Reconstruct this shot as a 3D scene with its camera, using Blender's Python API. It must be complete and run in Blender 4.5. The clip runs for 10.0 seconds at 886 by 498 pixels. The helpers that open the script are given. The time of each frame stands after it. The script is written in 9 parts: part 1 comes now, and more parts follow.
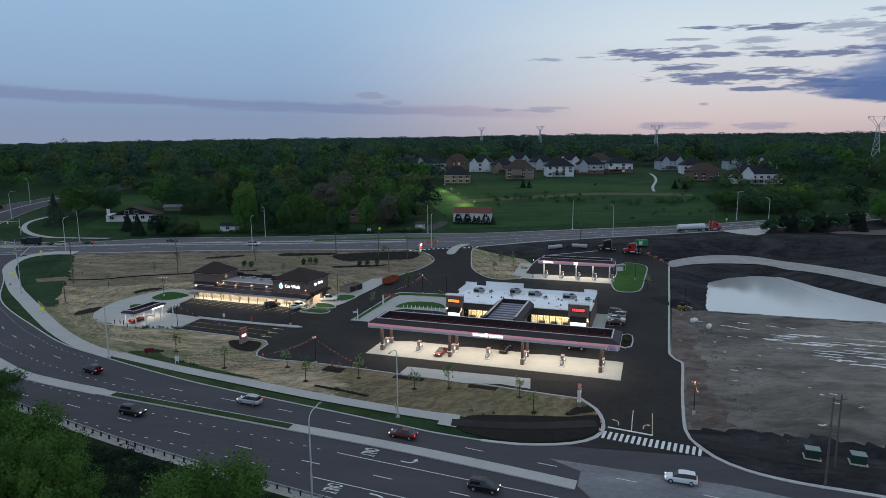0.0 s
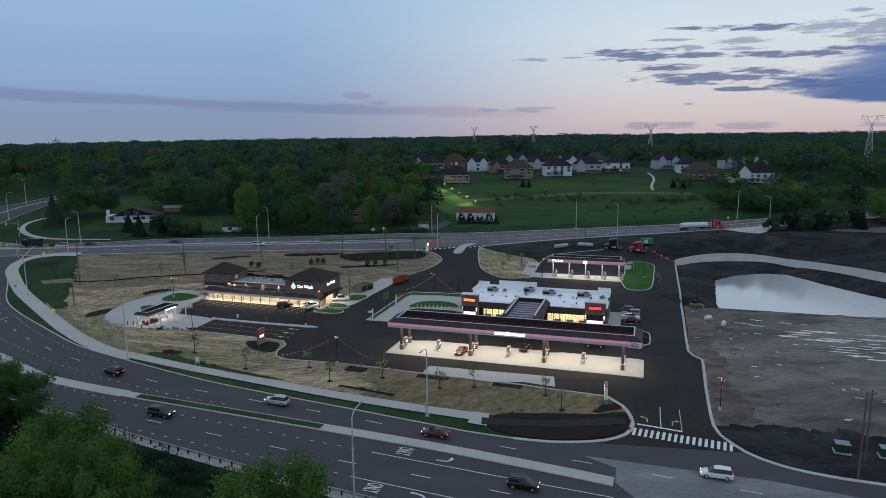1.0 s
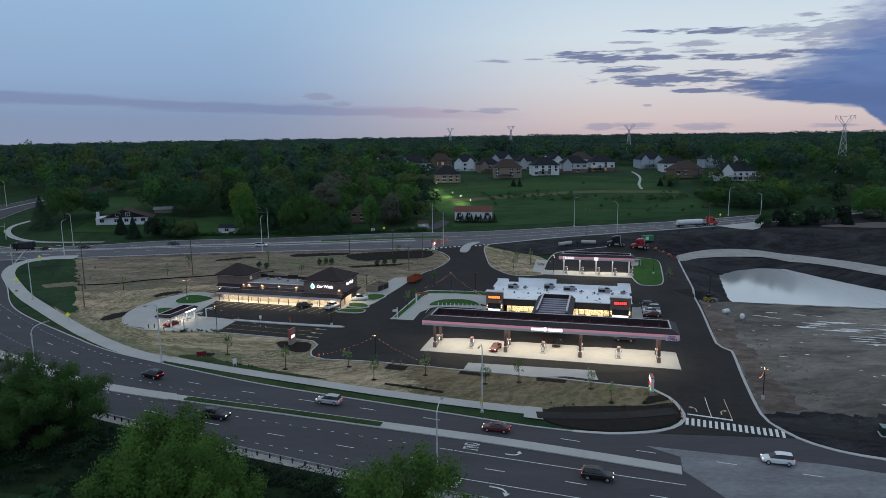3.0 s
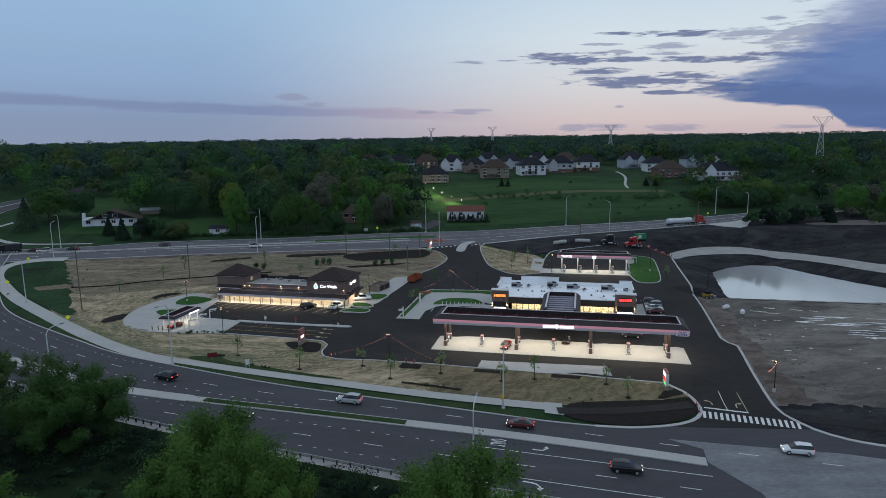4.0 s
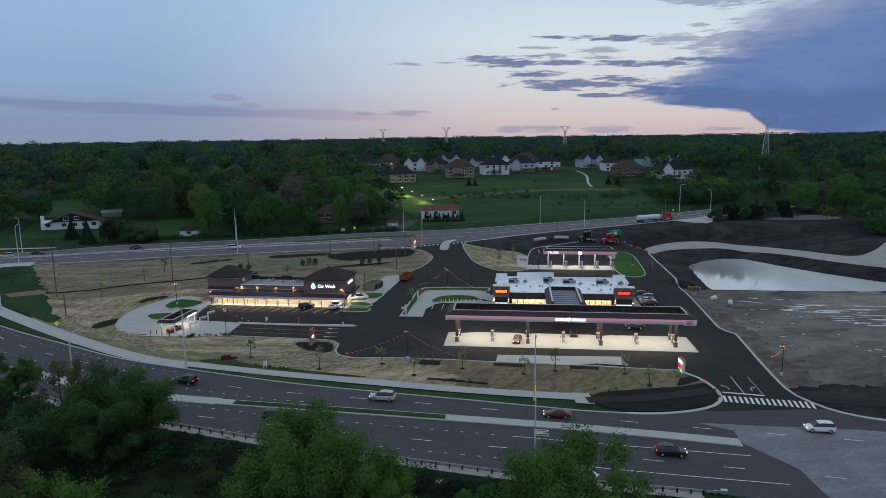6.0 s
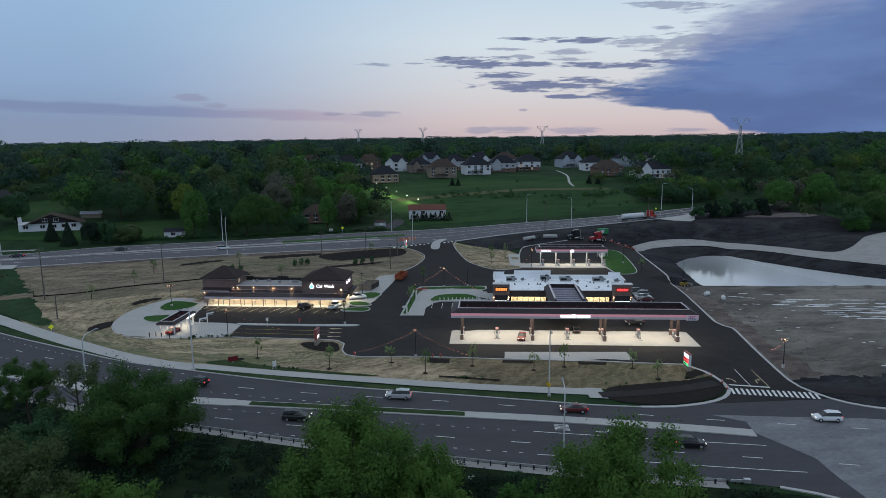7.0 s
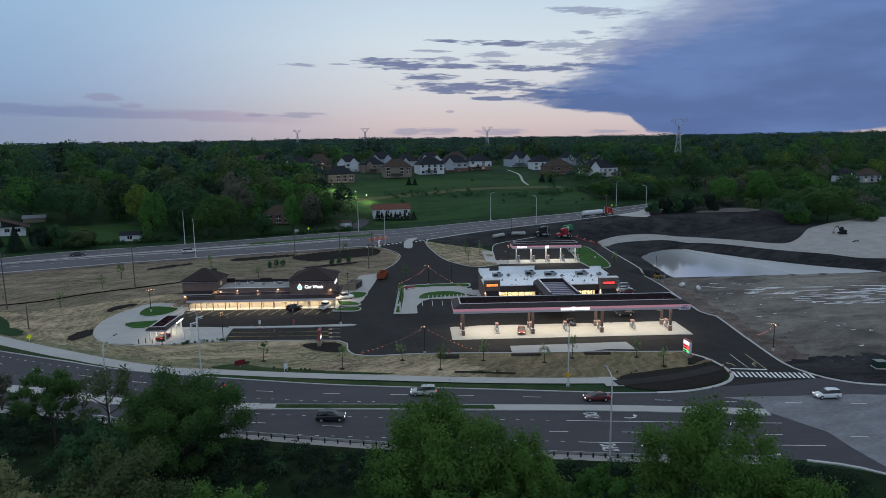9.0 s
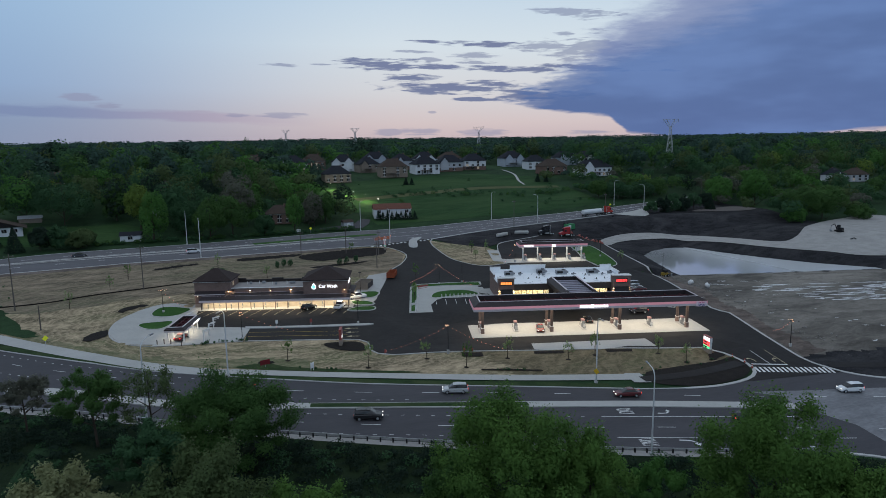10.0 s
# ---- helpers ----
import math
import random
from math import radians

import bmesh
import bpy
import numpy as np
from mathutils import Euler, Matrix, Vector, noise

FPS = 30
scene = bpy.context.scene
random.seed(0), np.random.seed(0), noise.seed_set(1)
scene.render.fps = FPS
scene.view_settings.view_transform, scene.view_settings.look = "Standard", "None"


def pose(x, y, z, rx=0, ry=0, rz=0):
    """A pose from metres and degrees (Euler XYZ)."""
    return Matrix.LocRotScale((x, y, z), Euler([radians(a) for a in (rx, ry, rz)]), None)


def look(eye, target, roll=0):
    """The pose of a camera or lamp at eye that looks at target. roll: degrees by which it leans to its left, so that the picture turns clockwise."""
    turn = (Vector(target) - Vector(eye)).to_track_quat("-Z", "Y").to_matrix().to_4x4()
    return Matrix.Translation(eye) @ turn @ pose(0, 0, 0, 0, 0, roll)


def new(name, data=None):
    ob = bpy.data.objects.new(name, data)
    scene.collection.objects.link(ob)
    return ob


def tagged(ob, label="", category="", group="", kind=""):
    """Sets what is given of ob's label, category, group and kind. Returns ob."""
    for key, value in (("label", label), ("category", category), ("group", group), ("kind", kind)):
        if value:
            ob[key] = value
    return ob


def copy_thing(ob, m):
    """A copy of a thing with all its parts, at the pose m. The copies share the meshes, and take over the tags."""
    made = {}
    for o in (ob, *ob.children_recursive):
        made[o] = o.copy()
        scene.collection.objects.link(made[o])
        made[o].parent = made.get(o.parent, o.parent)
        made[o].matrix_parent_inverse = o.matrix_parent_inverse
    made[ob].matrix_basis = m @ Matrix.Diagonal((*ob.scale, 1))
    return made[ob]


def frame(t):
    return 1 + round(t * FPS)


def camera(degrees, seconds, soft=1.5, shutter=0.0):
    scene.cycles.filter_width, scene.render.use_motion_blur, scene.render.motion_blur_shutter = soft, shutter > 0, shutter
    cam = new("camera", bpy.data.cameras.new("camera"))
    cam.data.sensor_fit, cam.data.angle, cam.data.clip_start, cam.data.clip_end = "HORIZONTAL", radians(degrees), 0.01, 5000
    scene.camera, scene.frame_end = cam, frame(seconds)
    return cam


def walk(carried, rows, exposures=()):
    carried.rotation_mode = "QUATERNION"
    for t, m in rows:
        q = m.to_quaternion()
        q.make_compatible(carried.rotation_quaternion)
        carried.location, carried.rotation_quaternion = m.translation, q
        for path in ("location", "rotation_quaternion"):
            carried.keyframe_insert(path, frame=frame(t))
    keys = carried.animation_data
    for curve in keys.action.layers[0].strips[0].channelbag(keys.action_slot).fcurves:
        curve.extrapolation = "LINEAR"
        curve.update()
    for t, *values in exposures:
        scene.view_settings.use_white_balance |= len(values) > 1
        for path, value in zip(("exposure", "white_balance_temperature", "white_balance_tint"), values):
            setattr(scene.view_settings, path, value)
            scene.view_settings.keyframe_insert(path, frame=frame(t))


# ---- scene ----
cam = camera(69.2, 10.0, soft=0.65)
PATH = [
    (0, (0.73, 0.385, 51.325), (0.674, 2.356, 50.992), -0.4),
    (0.5, (-2.876, 0.295, 51.252), (-2.912, 2.267, 50.918), -0.5),
    (1, (-6.616, 0.18, 51.156), (-6.633, 2.152, 50.823), -0.5),
    (1.5, (-10.464, 0.058, 51.041), (-10.456, 2.03, 50.708), -0.6),
    (2, (-14.395, -0.051, 50.908), (-14.36, 1.921, 50.575), -0.6),
    (2.5, (-18.388, -0.13, 50.758), (-18.326, 1.841, 50.426), -0.6),
    (4, (-30.559, -0.035, 50.224), (-30.389, 1.93, 49.895), -0.6),
    (4.5, (-34.633, 0.152, 50.024), (-34.416, 2.112, 49.695), -0.6),
    (5, (-38.699, 0.435, 49.815), (-38.434, 2.39, 49.487), -0.6),
    (5.5, (-42.75, 0.824, 49.599), (-42.441, 2.773, 49.272), -0.6),
    (7, (-54.796, 2.702, 48.926), (-54.352, 4.625, 48.601), -0.6),
    (7.5, (-58.781, 3.583, 48.698), (-58.287, 5.493, 48.374), -0.6),
    (8, (-62.76, 4.596, 48.472), (-62.213, 6.492, 48.147), -0.6),
    (8.5, (-66.743, 5.745, 48.248), (-66.142, 7.624, 47.924), -0.7),
    (9, (-70.741, 7.028, 48.029), (-70.088, 8.89, 47.706), -0.7),
    (9.5, (-74.77, 8.444, 47.816), (-74.081, 10.293, 47.494), -0.7),
    (10, (-78.847, 9.992, 47.611), (-78.143, 11.836, 47.289), -0.7),
]
walk(cam, [(t, look(eye, target, roll)) for t, eye, target, roll in PATH])

# ---- exposure, sky and large lights ----
scene.view_settings.exposure = 0.0

world = bpy.data.worlds.new("dusk_sky")
scene.world = world
world.use_nodes = True
WN, WL = world.node_tree.nodes, world.node_tree.links
WN.clear()


def w_math(op, a, b=0.0, c=0.0, clamp=False):
    n = WN.new("ShaderNodeMath")
    n.operation, n.use_clamp = op, clamp
    for k, v in enumerate((a, b, c)):
        if isinstance(v, (int, float)):
            n.inputs[k].default_value = v
        else:
            WL.new(v, n.inputs[k])
    return n.outputs[0]


def w_step(v, a, b):
    """Smooth 0 to 1 as v goes from a to b."""
    n = WN.new("ShaderNodeMapRange")
    n.interpolation_type, n.clamp = "SMOOTHSTEP", True
    WL.new(v, n.inputs[0])
    n.inputs[1].default_value, n.inputs[2].default_value = a, b
    n.inputs[3].default_value, n.inputs[4].default_value = 0, 1
    if a > b:
        n.inputs[1].default_value, n.inputs[2].default_value = b, a
        n.inputs[3].default_value, n.inputs[4].default_value = 1, 0
    return n.outputs[0]


def w_ramp(v, stops):
    n = WN.new("ShaderNodeValToRGB")
    WL.new(v, n.inputs[0])
    e = n.color_ramp.elements
    while len(e) < len(stops):
        e.new(0.5)
    for s, (p, c) in zip(e, stops):
        s.position, s.color = p, (*c, 1)
    return n.outputs[0]


def w_mix(k, a, b):
    n = WN.new("ShaderNodeMix")
    n.data_type = "RGBA"
    for sock, v in ((n.inputs[0], k), (n.inputs[6], a), (n.inputs[7], b)):
        if isinstance(v, (tuple, list)):
            sock.default_value = (*v, 1)
        elif isinstance(v, (int, float)):
            sock.default_value = v
        else:
            WL.new(v, sock)
    return n.outputs[2]


def w_noise(az, el, sx, sy, scale, detail, seed):
    v = WN.new("ShaderNodeCombineXYZ")
    WL.new(w_math("MULTIPLY", az, sx), v.inputs[0])
    WL.new(w_math("MULTIPLY", el, sy), v.inputs[1])
    v.inputs[2].default_value = seed
    n = WN.new("ShaderNodeTexNoise")
    n.inputs["Scale"].default_value, n.inputs["Detail"].default_value = scale, detail
    n.inputs["Roughness"].default_value = 0.6
    WL.new(v.outputs[0], n.inputs["Vector"])
    return n.outputs[0]


w_co = WN.new("ShaderNodeTexCoord")
w_xyz = WN.new("ShaderNodeSeparateXYZ")
WL.new(w_co.outputs["Generated"], w_xyz.inputs[0])
AZ = w_math("MULTIPLY", w_math("ARCTAN2", w_xyz.outputs[0], w_xyz.outputs[1]), 57.2958)
EL = w_math("MULTIPLY", w_math("ARCSINE", w_xyz.outputs[2]), 57.2958)
el_k = w_math("DIVIDE", EL, 30.0, clamp=True)
cool = w_ramp(el_k, [(0.0, (0.235, 0.285, 0.41)), (0.07, (0.225, 0.295, 0.44)), (0.16, (0.255, 0.37, 0.56)), (0.40, (0.30, 0.46, 0.66)), (1.0, (0.455, 0.55, 0.67))])
warm = w_ramp(el_k, [(0.0, (0.52, 0.41, 0.44)), (0.06, (0.61, 0.515, 0.52)), (0.15, (0.625, 0.625, 0.65)), (0.28, (0.62, 0.70, 0.76)), (0.45, (0.49, 0.62, 0.75)), (1.0, (0.46, 0.55, 0.67))])
toward = w_math("MULTIPLY", w_step(AZ, -17, 20), w_step(AZ, 95, 45))
sky = w_mix(toward, cool, warm)
# long lavender bank low over the north-west, pink towards the glow
nb = w_noise(AZ, EL, 0.09, 0.8, 1.6, 5, 3.1)
tilt = w_math("ADD", w_math("ADD", EL, w_math("MULTIPLY", AZ, 0.036)), w_math("MULTIPLY", w_math("SUBTRACT", nb, 0.5), 1.1))
bank = w_math("MULTIPLY", w_step(w_math("ABSOLUTE", w_math("SUBTRACT", tilt, 2.42)), 0.62, 0.22), w_step(AZ, 12, 0))
bank_col = w_mix(w_step(AZ, -12, 7), (0.190, 0.243, 0.405), (0.42, 0.35, 0.44))
sky = w_mix(w_math("MULTIPLY", bank, 0.82), sky, bank_col)


def wisps(items, ragged, noise_out):
    """Long thin clouds: azimuth, elevation, half-length, half-height, lean, in degrees; ragged edges."""
    total = None
    for az, el, ha, he, lean in items:
        da = w_math("SUBTRACT", AZ, az)
        a = w_math("DIVIDE", da, ha)
        e = w_math("DIVIDE", w_math("SUBTRACT", w_math("SUBTRACT", EL, el), w_math("MULTIPLY", da, lean)), he)
        q = w_math("ADD", w_math("MULTIPLY", a, a), w_math("MULTIPLY", e, e))
        q = w_math("ADD", q, w_math("MULTIPLY", w_math("SUBTRACT", noise_out, 0.5), ragged))
        m = w_step(q, 1.35, 0.15)
        total = m if total is None else w_math("MAXIMUM", total, m)
    return total


ns = w_math("ADD", w_math("MULTIPLY", w_noise(AZ, EL, 0.26, 1.5, 1.3, 3, 7.7), 0.55), w_math("MULTIPLY", w_noise(AZ, EL, 0.42, 3.6, 1.4, 4, 4.2), 0.45))
STREAKS = [(15.7, 6.83, 3.7, 0.50, -0.027), (25.5, 6.36, 11.5, 0.24, -0.044), (32.9, 6.27, 3.4, 0.24, -0.063), (18.4, 5.66, 2.5, 0.32, -0.030), (21.8, 4.74, 5.8, 0.46, -0.031),
           (25.5, 5.01, 2.5, 0.32, -0.037), (23.9, 3.85, 2.1, 0.19, -0.029), (28.5, 4.16, 4.4, 0.48, -0.038), (24.7, 8.38, 3.4, 0.24, -0.034), (20.0, 8.65, 2.0, 0.13, -0.042)]
SCRAPS = [(23.5, 7.48, 2.3, 0.26, -0.028), (23.4, 6.96, 1.7, 0.20, -0.043), (20.2, 7.18, 0.9, 0.18, -0.036), (18.2, 7.86, 1.6, 0.12, -0.034), (29.5, 8.15, 2.3, 0.45, -0.008),
          (34.2, 7.56, 4.4, 0.85, -0.076), (31.6, 8.98, 0.9, 0.19, -0.082), (34.1, 9.04, 1.1, 0.30, -0.090), (32.2, 10.61, 3.3, 0.40, -0.092), (7.4, 6.69, 1.5, 0.13, -0.008), (10.2, 6.80, 1.1, 0.09, -0.013)]
PUFFS = [(16.2, 1.05, 1.4, 0.30, -0.012), (19.0, 1.09, 1.7, 0.38, -0.013), (24.7, 1.00, 2.1, 0.34, -0.016), (33.6, 0.87, 1.8, 0.20, -0.018), (20.1, 2.77, 0.4, 0.12, -0.017), (-7.9, 3.87, 1.3, 0.30, -0.022), (3.7, 2.59, 1.0, 0.16, -0.006), (7.0, 2.57, 2.0, 0.26, -0.008), (-6.0, 3.30, 1.3, 0.25, 0.004)]
sky = w_mix(w_math("MULTIPLY", wisps(PUFFS, 6.0, ns), 0.6), sky, (0.255, 0.265, 0.39))
sky = w_mix(w_math("MULTIPLY", wisps(STREAKS, 8.5, ns), 0.95), sky, (0.150, 0.182, 0.315))
sky = w_mix(w_math("MULTIPLY", wisps(SCRAPS, 9.0, ns), 0.62), sky, (0.165, 0.195, 0.335))
# the large cloud in the north-east: soft above, sharp and low below
nc = w_noise(AZ, EL, 0.10, 0.30, 1.2, 5, 11.0)
nf = w_noise(AZ, EL, 0.30, 1.9, 1.4, 6, 2.0)
wob = w_math("ADD", w_math("MULTIPLY", w_math("SUBTRACT", nc, 0.5), 8.0), w_math("MULTIPLY", w_math("SUBTRACT", nf, 0.5), 5.5))
rim = w_math("ADD", 26.6, w_math("MULTIPLY", w_math("SUBTRACT", EL, 3.5), 1.36))
width = w_math("ADD", 1.4, w_math("MULTIPLY", w_math("MAXIMUM", w_math("SUBTRACT", EL, 4.2), 0.0), 0.5))
into = w_math("DIVIDE", w_math("SUBTRACT", w_math("ADD", AZ, wob), rim), width)
soft_edge = w_math("ADD", w_math("MULTIPLY", w_step(into, -0.2, 1.1), 0.82), w_math("MULTIPLY", w_step(into, 0.4, 3.0), 0.18))
floor_ = w_math("MULTIPLY", w_ramp(w_math("DIVIDE", w_math("SUBTRACT", AZ, 26.0), 30.0, clamp=True), [(p, (v, v, v)) for p, v in ((0.0, 0.60), (0.1, 0.483), (0.2, 0.425), (0.31, 0.355), (0.36, 0.14), (0.50, 0.02), (0.77, 0.05), (1.0, 0.15))]), 6.0)
above = w_math("SUBTRACT", w_math("ADD", EL, w_math("MULTIPLY", w_math("SUBTRACT", nf, 0.5), 0.55)), floor_)
big = w_math("MULTIPLY", soft_edge, w_step(above, -0.12, 0.22))
big = w_math("MULTIPLY", big, w_math("MULTIPLY", w_step(AZ, 150, 100), w_step(EL, 22, 12)))
nd = w_noise(AZ, EL, 0.045, 0.16, 1.3, 4, 4.4)
big_col = w_mix(w_step(nd, 0.36, 0.66), (0.077, 0.138, 0.322), (0.110, 0.192, 0.420))
big_col = w_mix(w_math("MULTIPLY", w_step(EL, 4.0, 9.5), w_step(into, 3.0, 0.5)), big_col, (0.190, 0.235, 0.430))
sky = w_mix(w_math("MULTIPLY", big, 0.96), sky, big_col)
sky = w_mix(w_step(EL, -0.3, -1.5), sky, (0.03, 0.04, 0.03))
w_bg, w_out = WN.new("ShaderNodeBackground"), WN.new("ShaderNodeOutputWorld")
WL.new(sky, w_bg.inputs[0])
w_bg.inputs[1].default_value = 1.06
WL.new(w_bg.outputs[0], w_out.inputs[0])


def area_lamp(name, m, sx, sy, watts, colour, spread=180):
    d = bpy.data.lights.new(name, "AREA")
    d.shape, d.size, d.size_y, d.energy, d.color, d.spread = "RECTANGLE", sx, sy, watts, colour, radians(spread)
    ob = new(name, d)
    ob.matrix_world = m
    return ob


# ---- materials ----
def mat(name, col, rough=0.8, var=0.3, scale=1.0, bump=0.0, metal=0.0, col2=None, emit=None, glow=0.0, stretch=(1, 1, 1), island=0.0, objrand=0.0, spec=0.15):
    m = bpy.data.materials.new(name)
    m.use_nodes = True
    N, L = m.node_tree.nodes, m.node_tree.links
    b = N["Principled BSDF"]
    b.inputs["Roughness"].default_value, b.inputs["Metallic"].default_value = rough, metal
    b.inputs["Specular IOR Level"].default_value = spec
    if emit:
        b.inputs["Emission Color"].default_value, b.inputs["Emission Strength"].default_value = (*emit, 1), glow
    if var <= 0 and not island and not objrand:
        b.inputs["Base Color"].default_value = (*col, 1)
        return m
    col2 = col2 or tuple(min(1, c * (1 - var)) for c in col)
    geo = N.new("ShaderNodeNewGeometry")
    mp = N.new("ShaderNodeMapping")
    mp.inputs["Scale"].default_value = stretch
    L.new(geo.outputs["Position"], mp.inputs["Vector"])
    facs = []
    for s, d in ((0.35 * scale, 6), (4.0 * scale, 4)):
        n = N.new("ShaderNodeTexNoise")
        n.inputs["Scale"].default_value, n.inputs["Detail"].default_value = s, d
        n.inputs["Roughness"].default_value = 0.65
        L.new(mp.outputs[0], n.inputs["Vector"])
        facs.append(n.outputs[0])
    mx = N.new("ShaderNodeMix")
    mx.inputs[0].default_value = 0.4
    L.new(facs[0], mx.inputs[2])
    L.new(facs[1], mx.inputs[3])
    out = mx.outputs[0]
    sharp = N.new("ShaderNodeMapRange")
    sharp.inputs[1].default_value, sharp.inputs[2].default_value = 0.33, 0.67
    L.new(out, sharp.inputs[0])
    fac = sharp.outputs[0]
    if island or objrand:
        src = geo.outputs["Random Per Island"] if island else N.new("ShaderNodeObjectInfo").outputs["Random"]
        k = N.new("ShaderNodeMix")
        k.inputs[0].default_value = island or objrand
        L.new(fac, k.inputs[2])
        L.new(src, k.inputs[3])
        fac = k.outputs[0]
    cm = N.new("ShaderNodeMix")
    cm.data_type = "RGBA"
    L.new(fac, cm.inputs[0])
    cm.inputs[6].default_value, cm.inputs[7].default_value = (*col, 1), (*col2, 1)
    L.new(cm.outputs[2], b.inputs["Base Color"])
    if bump:
        bp = N.new("ShaderNodeBump")
        bp.inputs["Strength"].default_value, bp.inputs["Distance"].default_value = bump, 0.05
        L.new(facs[1], bp.inputs["Height"])
        L.new(bp.outputs[0], b.inputs["Normal"])
    return m


def ground_mat(name, tones, scale, stretch=(1, 1, 1), turn=0.0, rough=0.95, bump=0.6, streak=0.0, ring=None):
    """Soil or turf of several tones in patches, with fine grain and long streaks."""
    m = bpy.data.materials.new(name)
    m.use_nodes = True
    N, L = m.node_tree.nodes, m.node_tree.links
    b = N["Principled BSDF"]
    b.inputs["Roughness"].default_value, b.inputs["Specular IOR Level"].default_value = rough, 0.1
    geo, mp = N.new("ShaderNodeNewGeometry"), N.new("ShaderNodeMapping")
    mp.inputs["Scale"].default_value, mp.inputs["Rotation"].default_value = stretch, (0, 0, radians(turn))
    L.new(geo.outputs["Position"], mp.inputs["Vector"])

    def noise_at(s, detail, rough_=0.65):
        n = N.new("ShaderNodeTexNoise")
        n.inputs["Scale"].default_value, n.inputs["Detail"].default_value, n.inputs["Roughness"].default_value = s, detail, rough_
        n.inputs["Distortion"].default_value = 0.6
        L.new(mp.outputs[0], n.inputs["Vector"])
        return n.outputs[0]

    def blend(fac, a, c, lo, hi):
        r = N.new("ShaderNodeMapRange")
        r.inputs[1].default_value, r.inputs[2].default_value = lo, hi
        L.new(fac, r.inputs[0])
        x = N.new("ShaderNodeMix")
        x.data_type = "RGBA"
        L.new(r.outputs[0], x.inputs[0])
        for sock, v in ((x.inputs[6], a), (x.inputs[7], c)):
            if isinstance(v, tuple):
                sock.default_value = (*v, 1)
            else:
                L.new(v, sock)
        return x.outputs[2]

    fine = noise_at(3.2 * scale, 8, 0.75)
    out = blend(noise_at(0.22 * scale, 8, 0.7), tones[0], tones[1], 0.40, 0.60)
    out = blend(noise_at(0.07 * scale, 6), out, tones[2], 0.47, 0.64)
    out = blend(noise_at(0.85 * scale, 6, 0.7), out, tones[1], 0.50, 0.78)
    out = blend(fine, out, tones[3], 0.48, 0.75)
    if streak:
        # rake marks in long arcs round a centre
        rm = N.new("ShaderNodeMapping")
        rm.inputs["Location"].default_value = (-ring[0], -ring[1], 0)
        rm.inputs["Scale"].default_value = (1, 1, 0)
        L.new(geo.outputs["Position"], rm.inputs["Vector"])
        for s_, bend, tone, lo, hi in ((streak, 10.0, tones[1], 0.35, 2.1), (streak * 2.3, 12.0, tones[3], 0.5, 2.6)):
            w = N.new("ShaderNodeTexWave")
            w.wave_type, w.rings_direction = "RINGS", "Z"
            w.inputs["Scale"].default_value, w.inputs["Distortion"].default_value = s_, bend
            w.inputs["Detail"].default_value, w.inputs["Detail Scale"].default_value = 5.0, 1.4
            L.new(rm.outputs[0], w.inputs["Vector"])
            out = blend(w.outputs[0], out, tone, lo, hi)
    L.new(out, b.inputs["Base Color"])
    bp = N.new("ShaderNodeBump")
    bp.inputs["Strength"].default_value, bp.inputs["Distance"].default_value = bump, 0.12
    L.new(fine, bp.inputs["Height"])
    L.new(bp.outputs[0], b.inputs["Normal"])
    return m


GRASS = ground_mat("meadow_grass", ((0.024, 0.056, 0.022), (0.014, 0.034, 0.014), (0.032, 0.066, 0.026), (0.018, 0.038, 0.016)), 0.5)
LAWN = ground_mat("green_lawn", ((0.042, 0.110, 0.026), (0.028, 0.080, 0.018), (0.055, 0.125, 0.032), (0.030, 0.075, 0.018)), 1.5, bump=0.3)
STRAW = ground_mat("straw_seeded_soil", ((0.44, 0.345, 0.225), (0.098, 0.082, 0.050), (0.128, 0.132, 0.066), (0.64, 0.50, 0.34)), 0.7, (0.6, 1.4, 1), 18, streak=0.075, ring=(-66, 176))
STRAW_OLD = ground_mat("weathered_straw_soil", ((0.27, 0.212, 0.150), (0.085, 0.072, 0.050), (0.120, 0.118, 0.068), (0.37, 0.295, 0.215)), 0.6, (0.5, 1.7, 1), 12, streak=0.06, ring=(-66, 120))
STRAW_GREEN = ground_mat("sprouting_straw_soil", ((0.215, 0.170, 0.104), (0.082, 0.070, 0.042), (0.100, 0.104, 0.052), (0.32, 0.248, 0.160)), 0.7, (0.6, 1.4, 1), 15, streak=0.06, ring=(-66, 176))
STRAW_BAND = ground_mat("thin_straw_soil", ((0.265, 0.232, 0.142), (0.090, 0.092, 0.050), (0.118, 0.134, 0.064), (0.40, 0.33, 0.22)), 0.7, (0.6, 1.4, 1), 15, streak=0.06, ring=(-66, 176))
MULCH = mat("dark_mulch", (0.023, 0.019, 0.017), 0.95, 0.5, 2.0, 0.8)
SOIL = ground_mat("black_soil", ((0.033, 0.032, 0.036), (0.014, 0.014, 0.016), (0.056, 0.054, 0.056), (0.021, 0.021, 0.024)), 1.2, (0.7, 1.4, 1), 15, bump=1.0)
MUD = ground_mat("bare_muddy_ground", ((0.184, 0.166, 0.146), (0.080, 0.072, 0.064), (0.270, 0.243, 0.212), (0.112, 0.102, 0.090)), 0.55, (0.55, 1.3, 1), 13, bump=0.8)
TRODDEN = ground_mat("trodden_brown_soil", ((0.165, 0.130, 0.112), (0.080, 0.066, 0.058), (0.23, 0.19, 0.17), (0.10, 0.082, 0.072)), 1.6, (0.6, 1.2, 1), 15, bump=1.0)
